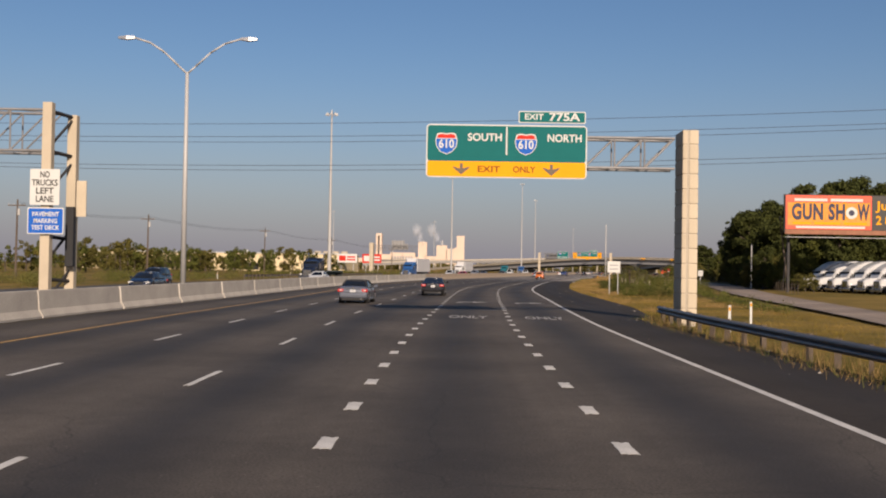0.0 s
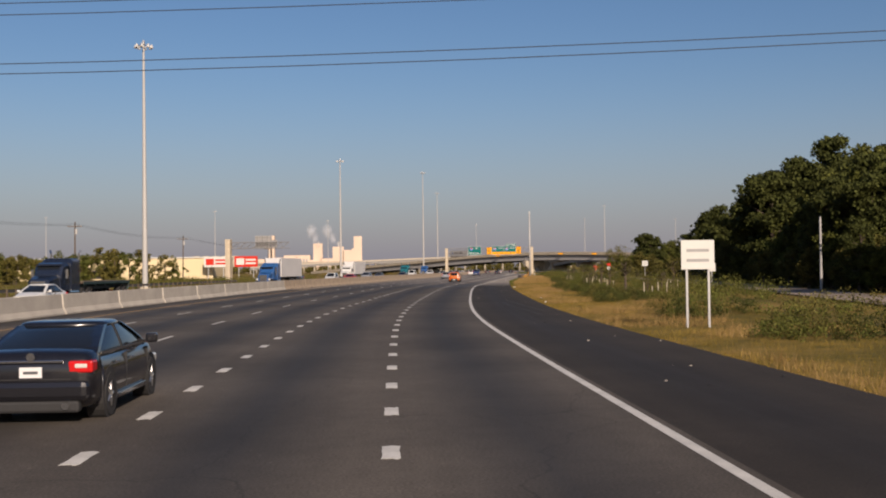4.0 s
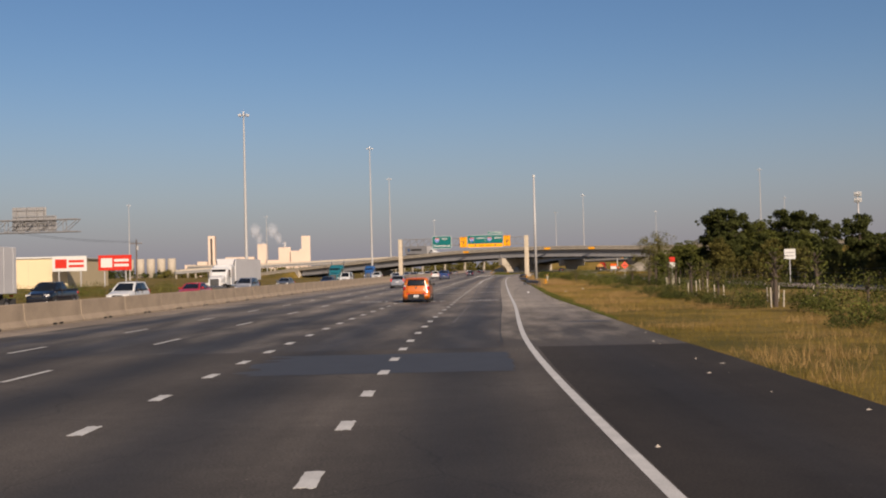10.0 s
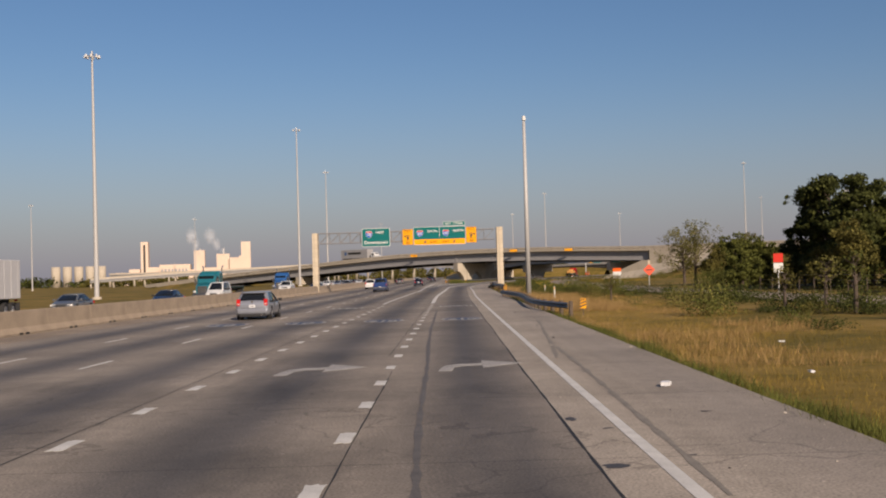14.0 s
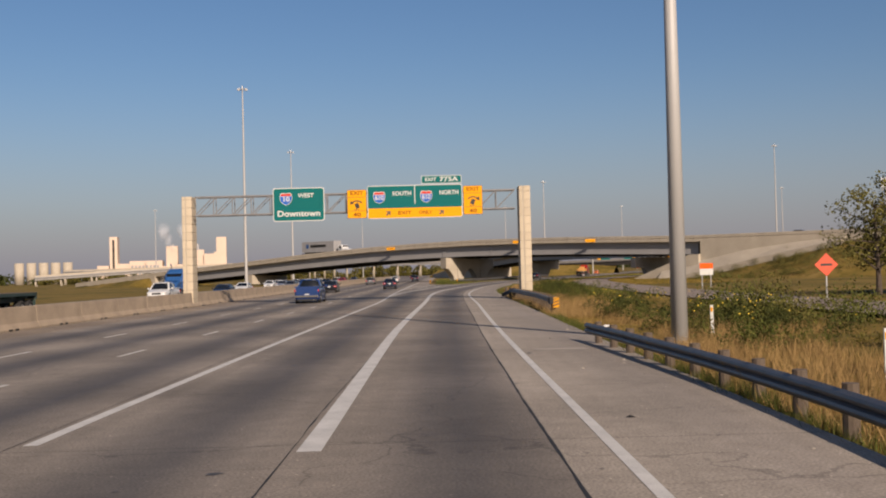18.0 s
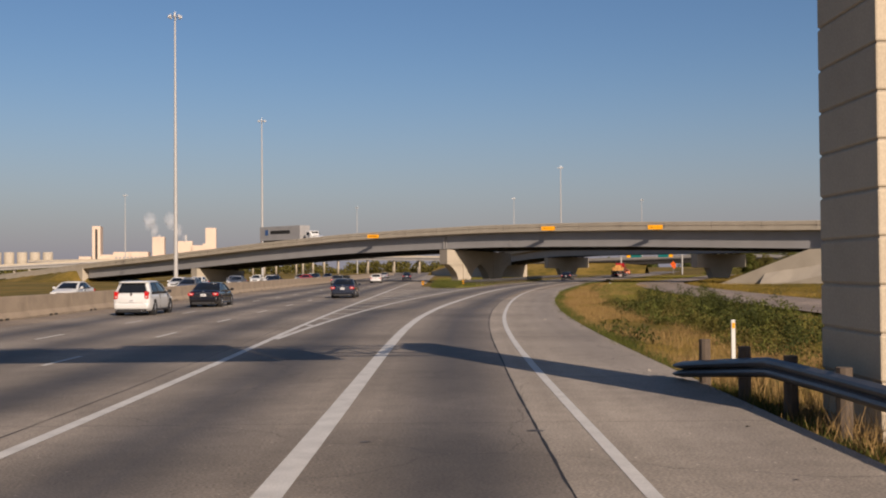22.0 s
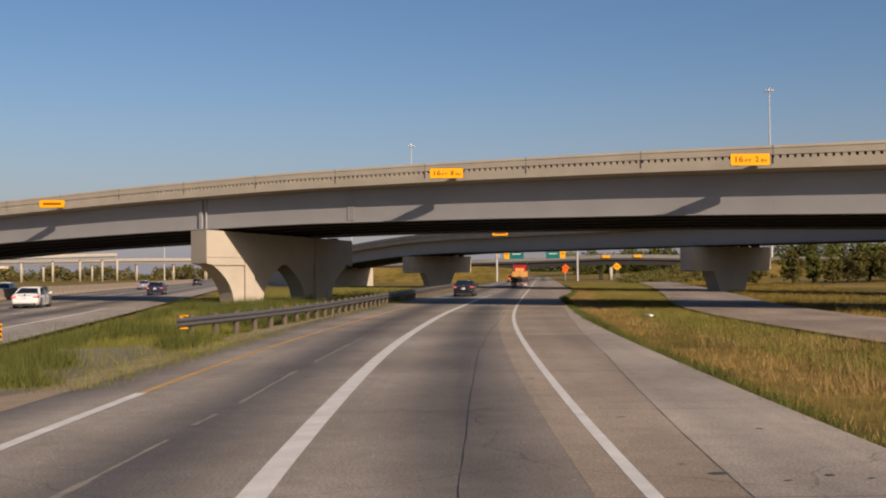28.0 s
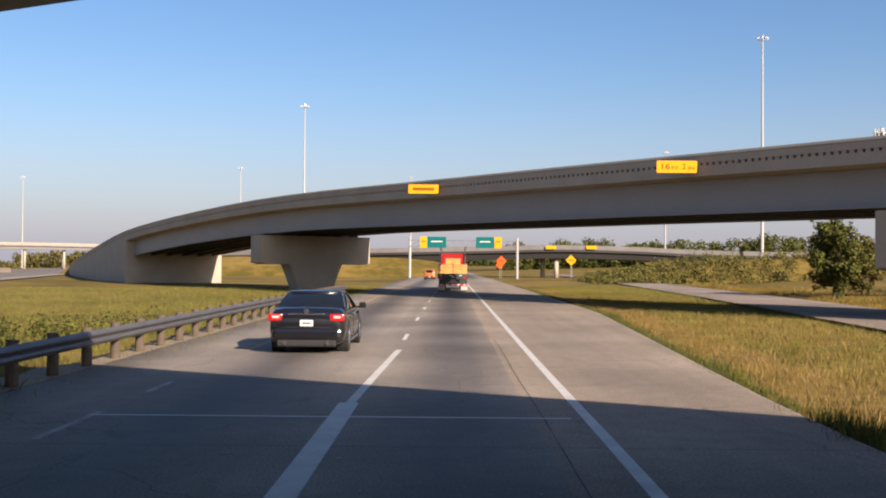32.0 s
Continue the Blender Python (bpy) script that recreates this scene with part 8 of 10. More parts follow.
def make_wood():
    rnd = random.Random(5)
    # the wood behind the frontage road, from the billboard to the bridge
    edge = [(44, 152), (48.2, 175), (53, 200), (59, 225), (63, 250), (66, 275), (69, 300), (74, 326), (77, 344)]
    pts = smooth_poly(edge, 5)
    for i, (x, y) in enumerate(pts):
        tall = interp(y, ((150, 1.0), (168, 1.1), (188, 1.25), (206, 1.25), (216, 1.25), (228, 1.2), (240, 1.1), (250, 0.95), (260, 0.62), (270, 0.43), (308, 0.43), (317, 0.65), (326, 0.78), (338, 0.8), (346, 0.7)))
        for row in range(3):
            k = (1, 5, 3)[row] if rnd.random() < 0.6 else rnd.choice((0, 1, 3, 5, 6))
            fringe_tree(k, x + 1.5 + row * 4.6 + rnd.uniform(-1.8, 1.8), y + rnd.uniform(-3, 3), tall * (rnd.uniform(0.55, 1.0) if row == 0 else rnd.uniform(0.75, 1.3)))
        if i % 2 == 0:
            fringe_tree(rnd.choice((2, 6)), x - 1.6 + rnd.uniform(-0.8, 0.8), y + rnd.uniform(-2, 2), rnd.uniform(0.5, 0.95))
    for k in range(30):
        y = rnd.uniform(128, 318)
        p = front(y, rnd.uniform(5.8, 9.5))
        fringe_tree(2, p.x, p.y, rnd.uniform(0.4, 0.8))
    for x, y, q in ((51.2, 188.5, 1.15), (52.5, 195.5, 1.2), (56.5, 203.0, 1.2), (57.0, 192.0, 1.25), (57.2, 222.0, 0.9), (59.3, 230.0, 0.95), (61.4, 238.0, 0.92), (65.0, 249.0, 1.0), (66.5, 256.0, 0.95), (68.2, 262.0, 0.95), (69.8, 268.0, 0.8), (72.0, 283.0, 0.66), (73.5, 293.0, 0.6), (76.3, 333.0, 1.0), (78.0, 337.0, 0.95), (75.4, 327.0, 0.9)):
        fringe_tree(3, x, y, q)
    # the slope of crowns that falls away from the billboard
    for k in range(40):
        f = rnd.random()
        fringe_tree(rnd.choice((0, 1, 5, 6)), 42 + 9 * f + rnd.uniform(-1.0, 5), 142 + 34 * f + rnd.uniform(-4, 4), 0.5 + 0.75 * f * rnd.uniform(0.6, 1.15))
    # behind the billboard and the parked lorries
    for k in range(26):
        fringe_tree(rnd.choice((0, 1, 3, 5)), 45 + 2.2 * k + rnd.uniform(-1, 1), 160 + rnd.uniform(-3, 8) - 0.25 * k, rnd.uniform(0.9, 1.15) + 0.016 * k)
    for x, y, q in ((56, 158, 1.2), (60, 160, 1.4), (64, 158, 1.55), (68, 161, 1.7), (73, 158, 1.65), (78, 161, 1.65), (84, 162, 1.5)):
        fringe_tree(rnd.choice((3, 5)), x, y, q)
    # the lone bushy trees before the flyover
    for x, y, k, s in ((77.0, 371.5, 4, 1.1), (79.2, 373, 4, 1.15), (80.5, 370, 6, 0.7), (82.5, 372, 1, 0.85), (84.5, 370, 1, 0.9), (86.5, 373, 6, 1.0), (157.5, 596.0, 1, 0.95), (160.0, 599, 6, 0.95), (164, 600, 6, 0.9), (66, 331, 1, 0.7), (71, 338, 1, 0.75), (79, 352, 1, 0.8), (84, 345, 0, 0.7)):
        planted(k, x, y, s)
    # beyond the second flyover, right
    for k in range(16):
        planted(rnd.choice((1, 6, 6)), 167 + 2.2 * k + rnd.uniform(-3, 3), 592 + rnd.uniform(-6, 14), rnd.uniform(0.6, 0.9))


def left_belt():
    """The belt of trees beyond the opposite carriageway and before the warehouse, and the growth at the wood's foot."""
    rng = np.random.default_rng(15)
    spots = [(rng.uniform(-158, -73), rng.uniform(404, 430), rng.uniform(4.5, 8.5)) for k in range(46)]
    for k in range(70):
        y = rng.uniform(215, 392)
        spots.append((-64 - rng.random() ** 1.5 * 75 - 0.06 * (392 - y), y, rng.uniform(3.0, 8.0)))
    spots += [(-40, 262, 6.5), (-37, 260, 5.8), (-34.5, 264, 6.6), (-31.5, 263, 5.4), (-29.5, 265, 5.0), (-43, 266, 7.0), (-46, 262, 6.0)]
    sets = {0: ([], []), 1: ([], [])}
    bm = bmesh.new()
    for x, y, h in spots:
        z0 = ground_z(x, y)
        tube(bm, (x, y, z0 - 0.3), (x + rng.normal() * 0.2, y, z0 + h * 0.7), 0.03 * h, 0.01 * h, 6)
        c, r = sets[int(rng.random() < 0.55)]
        for q in range(int(10 + 2.2 * h)):
            f = rng.random()
            w = h * (0.16 + 0.22 * math.sin(math.pi * (0.15 + 0.7 * f))) * math.sqrt(rng.random())
            a = rng.uniform(0, 6.28)
            c.append((x + w * math.cos(a), y + w * math.sin(a), z0 + h * (0.12 + 0.84 * f)))
            r.append(h * rng.uniform(0.05, 0.12))
    tagged(finish("tree_trunks", bm, M_BARK), "trunks of the trees beyond the opposite carriageway", "trees", kind="stuff")
    for k, mt, lab in ((0, M_LEAF, "green leafy belt of trees before the warehouse"), (1, M_LEAF_MIX, "olive trees and scrub before the warehouse")):
        vs, fs = leaf_cloud(rng, sets[k][0], sets[k][1], 170, 0.2, 0.9)
        tagged(pydata("tree_belt", vs, fs, mt), lab, "trees", kind="stuff")
    c, r = [], []
    for k in range(700):
        y = rng.uniform(150, 345)
        x = float(np.interp(y, (152, 175, 200, 225, 250, 300, 345), (45, 48.5, 53, 59, 63, 69, 77))) + rng.uniform(-1.5, 8)
        rr = rng.uniform(0.4, 0.9)
        c.append((x, y, ground_z(x, y) + rr * 0.6 + 1.6 * rng.random() ** 2))
        r.append(rr)
    vs, fs = leaf_cloud(rng, c, r, 110, 0.12, 0.9)
    tagged(pydata("undergrowth", vs, fs, M_LEAF_D), "dark undergrowth closing the foot of the wood", "scrub", kind="stuff")


left_belt()
make_wood()
for t in TREES:
    for o in (*t.children_recursive, t):
        bpy.data.objects.remove(o)


def far_woods():
    rng = np.random.default_rng(3)
    cs, rs = [], []
    for k in range(420):
        a = rng.uniform(-0.75, 0.9)
        if -0.45 < a < -0.08:
            continue
        d = rng.uniform(900, 1500)
        cs.append((60 + d * math.sin(a + 0.25), 300 + d * math.cos(a + 0.25), rng.uniform(2, 7)))
        rs.append(rng.uniform(6, 11))
    vs, fs = leaf_cloud(rng, cs, rs, 1.6, 1.6, 0.55)
    ob = pydata("far_woods", vs, fs, M_LEAF_D)
    tagged(ob, "low dark line of distant woods on the horizon", "woods", kind="stuff")
    cs, rs = [], []
    for k in range(420):
        x = rng.uniform(-130, 260)
        cs.append((x, 1190 - 0.25 * x + rng.normal() * 14, rng.uniform(0, 6.5)))
        rs.append(rng.uniform(2.0, 4.0))
    vs, fs = leaf_cloud(rng, cs, rs, 7, 0.8, 0.8)
    ob = pydata("far_woods", vs, fs, M_LEAF_MIX)
    tagged(ob, "low belt of trees behind the far viaduct", "woods", kind="stuff")
    cs, rs = [], []
    for k in range(900):
        f = rng.random()
        x, y = 290 + 210 * f, 920 - 150 * f
        z = rng.uniform(0, 11 + 5 * f - 6 * max(0, noise.noise((x * 0.03, y * 0.03, 1))))
        cs.append((x + rng.normal() * 6, y + rng.normal() * 6, z))
        rs.append(rng.uniform(1.6, 3.4))
    vs, fs = leaf_cloud(rng, cs, rs, 14, 0.5, 0.8)
    ob = pydata("far_woods", vs, fs, M_LEAF)
    tagged(ob, "wood behind the third overpass", "woods", kind="stuff")


far_woods()


def scrub():
    """Weeds and bushes between the verge and the frontage road."""
    rng = np.random.default_rng(8)
    cs, rs, cd, rd, ck, rk = [], [], [], [], [], []
    for y in np.arange(112, 352, 0.9):
        a = main(y, shoulder_off(y) + 7.0).x
        b = front(y, -4.2).x
        if b - a < 1.5:
            continue
        for q in range(4):
            x = rng.uniform(a, b) if y > 170 else rng.uniform(max(a, b - 9), b)
            yy = y + rng.uniform(-0.5, 0.5)
            if noise.noise((x * 0.17, yy * 0.12, 5.0)) < (0.05 if y < 235 else 0.22):
                continue
            r = rng.uniform(0.2, 0.5) + 1.0 * rng.random() ** 3
            if rng.random() < 0.62:
                cs.append((x, yy, ground_z(x, yy) + r * 0.5))
                rs.append(r)
            else:
                cd.append((x, yy, ground_z(x, yy) + r * 0.5))
                rd.append(r)
    for k in range(480):
        u, w = rng.uniform(-135, -70), -rng.uniform(0.5, 15)
        p = br1(u, w)
        r = rng.uniform(0.3, 1.0)
        cd.append((p.x, p.y, ground_z(p.x, p.y) + r * 0.5))
        rd.append(r)
    for k in range(90):
        x, y = rng.uniform(-44, -20), rng.uniform(256, 262)
        r = rng.uniform(0.4, 0.95)
        cd.append((x, y, ground_z(x, y) + r * 0.8))
        rd.append(r)
    for k in range(120):
        y = rng.uniform(536, 566)
        p = ramp(y, -rng.uniform(11.5, 17))
        r = rng.uniform(0.2, 0.5)
        (cs if k % 2 else ck).append((p.x, p.y, ground_z(p.x, p.y) + r * 0.6))
        (rs if k % 2 else rk).append(r)
    for y in np.arange(395, 470, 4.0):
        x = ramp(y, 3.0 + rng.uniform(3.5, 8)).x
        r = rng.uniform(0.25, 0.7)
        cs.append((x, y, ground_z(x, y) + r * 0.5))
        rs.append(r)
    for y in np.arange(344, 400, 0.7):
        x = ramp(y, shoulder_off(y) + rng.uniform(5.5, 11)).x
        if noise.noise((x * 0.2, y * 0.14, 2.0)) < 0.06:
            continue
        r = rng.uniform(0.2, 0.5) + 0.5 * rng.random() ** 2
        cs.append((x, y, ground_z(x, y) + r * 0.6))
        rs.append(r)
    for y in np.arange(60, 330, 0.8):
        p = main(y, -45 - rng.random() * 16)
        r = rng.uniform(0.4, 1.2)
        (cs if rng.random() < 0.5 else cd).append((p.x, p.y, r * 0.5 - 0.1))
        (rs if len(cs) > len(rs) else rd).append(r)
    for k in range(40):
        x, y = rng.uniform(74, 84), rng.uniform(348, 364)
        r = rng.uniform(0.7, 1.5)
        cs.append((x, y, ground_z(x, y) + r * 0.7))
        rs.append(r)
    for k in range(60):
        y = rng.uniform(60, 112)
        x = front(y, 0).x - rng.uniform(4.0, 6.0)
        r = rng.uniform(0.2, 0.6)
        cs.append((x, y, ground_z(x, y) + r * 0.5))
        rs.append(r)
    for x, y, w in ((67.1, 423.2, 0.7), (67.6, 420.4, 0.7), (66.4, 414.4, 0.8), (63.0, 403.1, 1.0), (64.6, 405.0, 0.7), (61.9, 398.0, 0.9), (69.7, 429.2, 0.5), (64.3, 419.4, 0.8), (66.0, 421.0, 0.7), (58.8, 404.2, 0.55), (58.0, 400.6, 0.6)):
        for q in range(12):
            px, py = x + rng.normal() * 0.5 * w, y + rng.normal() * 0.6 * w
            r = w * rng.uniform(0.2, 0.42)
            ck.append((px, py, ground_z(px, py) + r * 0.5 + rng.random() ** 1.5 * 0.75 * w))
            rk.append(r)
    for q in range(130):
        y = rng.uniform(338, 358)
        p = ramp(y, shoulder_off(y) + rng.uniform(2.6, 5.2))
        r = rng.uniform(0.16, 0.36)
        if noise.noise((p.x * 0.5, p.y * 0.3, 11.0)) > -0.05:
            ck.append((p.x, p.y, ground_z(p.x, p.y) + r * 0.5 + 0.7 * rng.random() ** 2))
            rk.append(r)
    # darker thicket near the frontage road
    for y in np.arange(250, 330, 0.35):
        x = front(y, -3.6).x - abs(rng.normal()) * 2.2
        if noise.noise((x * 0.15, y * 0.12, 15.0)) > -0.12:
            r = rng.uniform(0.25, 0.8)
            ck.append((x, y, ground_z(x, y) + r * 0.55))
            rk.append(r)
    vs, fs = leaf_cloud(rng, ck, rk, 520, 0.05, 0.95)
    tagged(pydata("roadside_scrub", vs, fs, M_LEAF_D), "dark green weedy shrubs on the verge", "scrub", kind="stuff")
    vs, fs = leaf_cloud(rng, cs, rs, 420, 0.055, 0.9)
    tagged(pydata("roadside_scrub", vs, fs, M_LEAF), "green weeds and low bushes on the verge", "scrub", kind="stuff")
    vs, fs = leaf_cloud(rng, cd, rd, 400, 0.055, 0.85)
    tagged(pydata("roadside_scrub", vs, fs, M_LEAF_Y), "olive-coloured weeds and low bushes on the verge", "scrub", kind="stuff")


scrub()
YOUNG = [tree(pose(0, -400, 0), 900 + k, 3.0, sp, "thin young tree with sparse olive leaves on the verge", lm, 150, 0.075, 0.42, "young trees") for k, (sp, lm) in enumerate(((0.95, M_LEAF_Y), (0.75, M_LEAF), (1.1, M_LEAF_MIX)))]
M_STAKE = mat("pale_timber_stake", (0.50, 0.44, 0.34), 0.85, 0, 0.2, 4.0, 30.0, 0.2)


def young_trees():
    rnd = random.Random(44)
    spots = [(24.6, 153.1, 3.3), (23.7, 143.2, 1.8), (26.0, 147.5, 2.2), (32.4, 165.6, 3.4), (34.1, 174.3, 2.3), (47.6, 287.6, 2.4), (49.1, 286.4, 2.9), (49.0, 283.6, 3.2), (48.3, 316.0, 1.9)]
    y = 180.0
    while y < 285:
        p = main(y, rnd.uniform(12, 18))
        spots.append((p.x, p.y, rnd.uniform(1.7, 3.4)))
        y += rnd.uniform(3.5, 9)
    for x, y, h in spots:
        o = copy_thing(rnd.choice(YOUNG), Matrix.Translation((x, y, ground_z(x, y) - 0.05)) @ Matrix.Rotation(rnd.uniform(0, 6.28), 4, "Z"))
        o.scale = (h / 3, h / 3, h / 3)
        if rnd.random() < 0.7:
            for d in (-0.32, 0.30):
                st = thing("tree_stake", pose(x + d, y - 0.2, ground_z(x, y) - 0.1, 0, rnd.uniform(-3, 3), 0), "pale timber stake beside a young tree", "stake", "tree stakes")
                part("stake_shaft", tube(bmesh.new(), (0, 0, -0.2), (0, 0, rnd.uniform(0.9, 1.25)), 0.04, 0.035, 7), M_STAKE, st)
    for t in YOUNG:
        for q in (*t.children_recursive, t):
            bpy.data.objects.remove(q)


young_trees()


def bush_band():
    """Dense mixed bushes along the far side of the mown verge."""
    rng = np.random.default_rng(61)
    sets = {"d": ([], []), "g": ([], []), "y": ([], [])}

    def bush(x, y, w, h, kind):
        c, r = sets[kind]
        for q in range(int(10 + 9 * w)):
            a, d = rng.uniform(0, 6.28), w * math.sqrt(rng.random())
            px, py = x + d * math.cos(a), y + d * math.sin(a)
            top = h * (1 - 0.6 * (d / w) ** 2)
            rr = rng.uniform(0.12, 0.26)
            c.append((px, py, ground_z(px, py) + max(0.1, top * rng.random() ** 0.6 - rr * 0.4)))
            r.append(rr)

    for y in np.arange(98, 292, 1.0):
        for q in range(3 if y < 185 else 2):
            o = shoulder_off(y) + 4.0 + 1.6 * noise.noise((y * 0.05, 3.0, 1.0)) + 5.0 * rng.random() ** 1.4
            o += interp(y, ((128, 0.0), (148, 1.2), (185, 1.0), (225, 3.2), (285, 4.0), (335, 5.0)))
            p = main(y, o)
            if p.x > front(y, -3.4).x or noise.noise((p.x * 0.13, p.y * 0.09, 7.0)) < (0.0 if y < 205 else 0.14):
                continue
            bush(p.x, p.y, rng.uniform(0.45, 1.1), rng.uniform(0.5, 1.2) * (1.3 if y < 132 else 0.8), rng.choice(("d", "d", "g", "y")))
    # tall bushes between the ramp and the frontage road
    for x, y, w, h, k in ((70.0, 426.7, 1.3, 1.7, "d"), (70.6, 431, 1.2, 1.5, "d"), (69.0, 423, 1.1, 1.3, "g"), (66.2, 413.8, 1.3, 1.9, "d"), (67.8, 417.5, 1.2, 1.5, "g"), (64.5, 408.5, 1.3, 1.7, "d"), (62.6, 403.0, 1.2, 1.6, "d"), (61.0, 398.5, 1.3, 1.7, "g"),
                          (55.8, 364.0, 1.1, 1.5, "d"), (56.7, 366.6, 1.2, 1.7, "d"), (57.6, 369.5, 1.2, 1.3, "g"), (53.6, 361.8, 0.9, 1.2, "d"), (57.0, 377.0, 1.2, 1.4, "d"), (58.5, 384.0, 1.2, 1.5, "g"), (59.5, 389.5, 1.1, 1.3, "d"), (60.5, 394.5, 1.1, 1.4, "d"), (55.2, 372.0, 0.9, 1.0, "y"), (64.0, 400.0, 1.0, 1.1, "y")):
        bush(x, y, w, h * 0.9, k)
    for k in range(34):
        y = rng.uniform(331, 356)
        p = ramp(y, shoulder_off(y) + rng.uniform(2.8, 7.5))
        bush(p.x, p.y, rng.uniform(0.45, 0.85), rng.uniform(0.7, 1.25), rng.choice(("g", "g", "d", "y")))
    for k in range(22):
        y = rng.uniform(398, 432)
        p = ramp(y, shoulder_off(y) + rng.uniform(4.5, 9.5))
        bush(p.x, p.y, rng.uniform(0.5, 1.0), rng.uniform(1.0, 1.7), rng.choice(("d", "d", "g")))
    for k in range(70):
        y = rng.uniform(392, 436)
        p = ramp(y, shoulder_off(y) + rng.uniform(3.2, 8.5))
        bush(p.x, p.y, rng.uniform(0.3, 0.7), rng.uniform(0.35, 0.8), rng.choice(("g", "g", "y")))
    for key, mt, lab in (("d", M_LEAF_D, "dark green bushes at the edge of the mown verge"), ("g", M_LEAF, "mid-green bushes and tall weeds at the edge of the mown verge"), ("y", M_LEAF_MIX, "olive bushes and seeding weeds at the edge of the mown verge")):
        vs, fs = leaf_cloud(rng, sets[key][0], sets[key][1], 1150, 0.035, 0.95)
        tagged(pydata("roadside_bushes", vs, fs, mt), lab, "bushes", kind="stuff")


bush_band()


def yellow_flowers():
    rng = np.random.default_rng(21)
    vs, fs = [], []
    for k in range(70):
        y = rng.uniform(330, 356)
        x = ramp(y, shoulder_off(y) + rng.uniform(2.6, 7.0)).x
        z = ground_z(x, y) + rng.uniform(0.7, 1.35)
        s = rng.uniform(0.018, 0.032)
        n = len(vs)
        for i in range(6):
            a = math.pi * i / 3
            vs.append((x + s * math.cos(a), y + 0.02 * (i % 2), z + s * math.sin(a)))
        fs.append(tuple(range(n, n + 6)))
    tagged(pydata("sunflowers", vs, fs, mat("yellow_petals", (0.62, 0.45, 0.04), 0.8, 0, 0.2, 3.0, 30.0, 0.0)), "small yellow wild sunflowers among the weeds", "flowers", kind="stuff")


yellow_flowers()


def grass(name, label, material, count, place, hmin, hmax, seed, width=0.006, per=9, spread=0.2):
    """Loose tufts of thin, leaning blades."""
    rng = np.random.default_rng(seed)
    base = np.array([(*q[:2], ground_z(q[0], q[1]) - 0.02, q[2]) for q in (place(rng) for k in range(count))])
    base = np.repeat(base, per, 0)
    n = len(base)
    root = base[:, :3] + np.c_[rng.normal(size=(n, 2)) * spread, np.zeros(n)]
    h = rng.uniform(hmin, hmax, n) * base[:, 3] * rng.uniform(0.5, 1.1, n)
    a = rng.uniform(0, 6.283, n)
    lean = h * rng.uniform(0.1, 0.75, n)
    b = rng.uniform(0, 6.283, n)
    w = width * rng.uniform(0.7, 1.7, n)
    side = np.c_[np.cos(b) * w, np.sin(b) * w, np.zeros(n)]
    tip = root + np.c_[np.cos(a) * lean, np.sin(a) * lean, h]
    co = np.stack([root - side, root + side, tip], 1).reshape(-1, 3)
    me = bpy.data.meshes.new(name)
    me.vertices.add(3 * n)
    me.vertices.foreach_set("co", co.ravel())
    me.loops.add(3 * n)
    me.loops.foreach_set("vertex_index", np.arange(3 * n))
    me.polygons.add(n)
    me.polygons.foreach_set("loop_start", np.arange(0, 3 * n, 3))
    me.polygons.foreach_set("loop_total", np.full(n, 3))
    me.update(calc_edges=True)
    me.materials.append(material)
    tagged(new(name, me), label, "grass", kind="stuff")


def verge_place(y0, y1, w0, w1, pw=1.6):
    def f(rng):
        y = rng.uniform(y0, y1)
        o = shoulder_off(y) + w0 + (w1 - w0) * rng.random() ** pw
        p = ramp(y, o)
        return p.x, p.y, 0.6 + 0.8 * max(0, noise.noise((p.x * 0.25, p.y * 0.25, 3.0)) + 0.4)
    return f


def clump_place(rng):
    while True:
        y = rng.uniform(60, 500)
        p = ramp(y, shoulder_off(y) + 0.5 + 8.0 * rng.random())
        if noise.noise((p.x * 0.16, p.y * 0.16, 9.0)) > 0.12:
            return p.x, p.y, 0.7 + 0.5 * rng.random()


def left_place(rng):
    y = 488 + 152 * rng.random() ** 1.3
    a, b = main(y, -3.6).x + 0.6, ramp(y, -9.6).x - 0.3
    x = b - (b - a) * rng.random() ** 1.3
    return x, y, 0.6 + 0.7 * rng.random()


def weed_place(rng):
    while True:
        y = rng.uniform(489, 552)
        a, b = main(y, -3.6).x + 0.6, ramp(y, -11.2).x
        x = rng.uniform(a, b)
        if noise.noise((x * 0.22, y * 0.14, 4.0)) > 0.02:
            return x, y, 0.7 + 0.5 * rng.random()


def far_place(rng):
    while True:
        y = rng.uniform(440, 640)
        p = front(y, 4.0 + 14.0 * rng.random() ** 1.5)
        return p.x, p.y, 0.7 + 0.6 * rng.random()


def between_place(rng):
    while True:
        y = rng.uniform(395, 640)
        a, b = ramp(y, shoulder_off(y) + 4).x, front(y, -3.6).x
        if b - a > 1:
            x = rng.uniform(a, b)
            return x, y, 0.6 + 0.8 * rng.random()


grass("verge_grass", "short green-yellow verge grass beside the shoulder", M_BLADE, 60000, verge_place(-5, 640, 0.05, 10, 1.3), 0.07, 0.22, 1, 0.0045)
grass("verge_grass", "taller mixed grass between the ramp and the frontage road", M_BLADE_GREEN, 17000, between_place, 0.10, 0.30, 6, 0.006)
grass("edge_weeds", "low dark weeds overhanging the shoulder's edge", M_WEED, 12500, verge_place(215, 640, 0.0, 0.5, 1.0), 0.16, 0.36, 17, 0.007, 8, 0.1)


def rail_place(rng):
    y = rng.uniform(-3, 48)
    return 8.35 + rng.normal() * 0.3, y, 0.7 + 0.6 * rng.random()


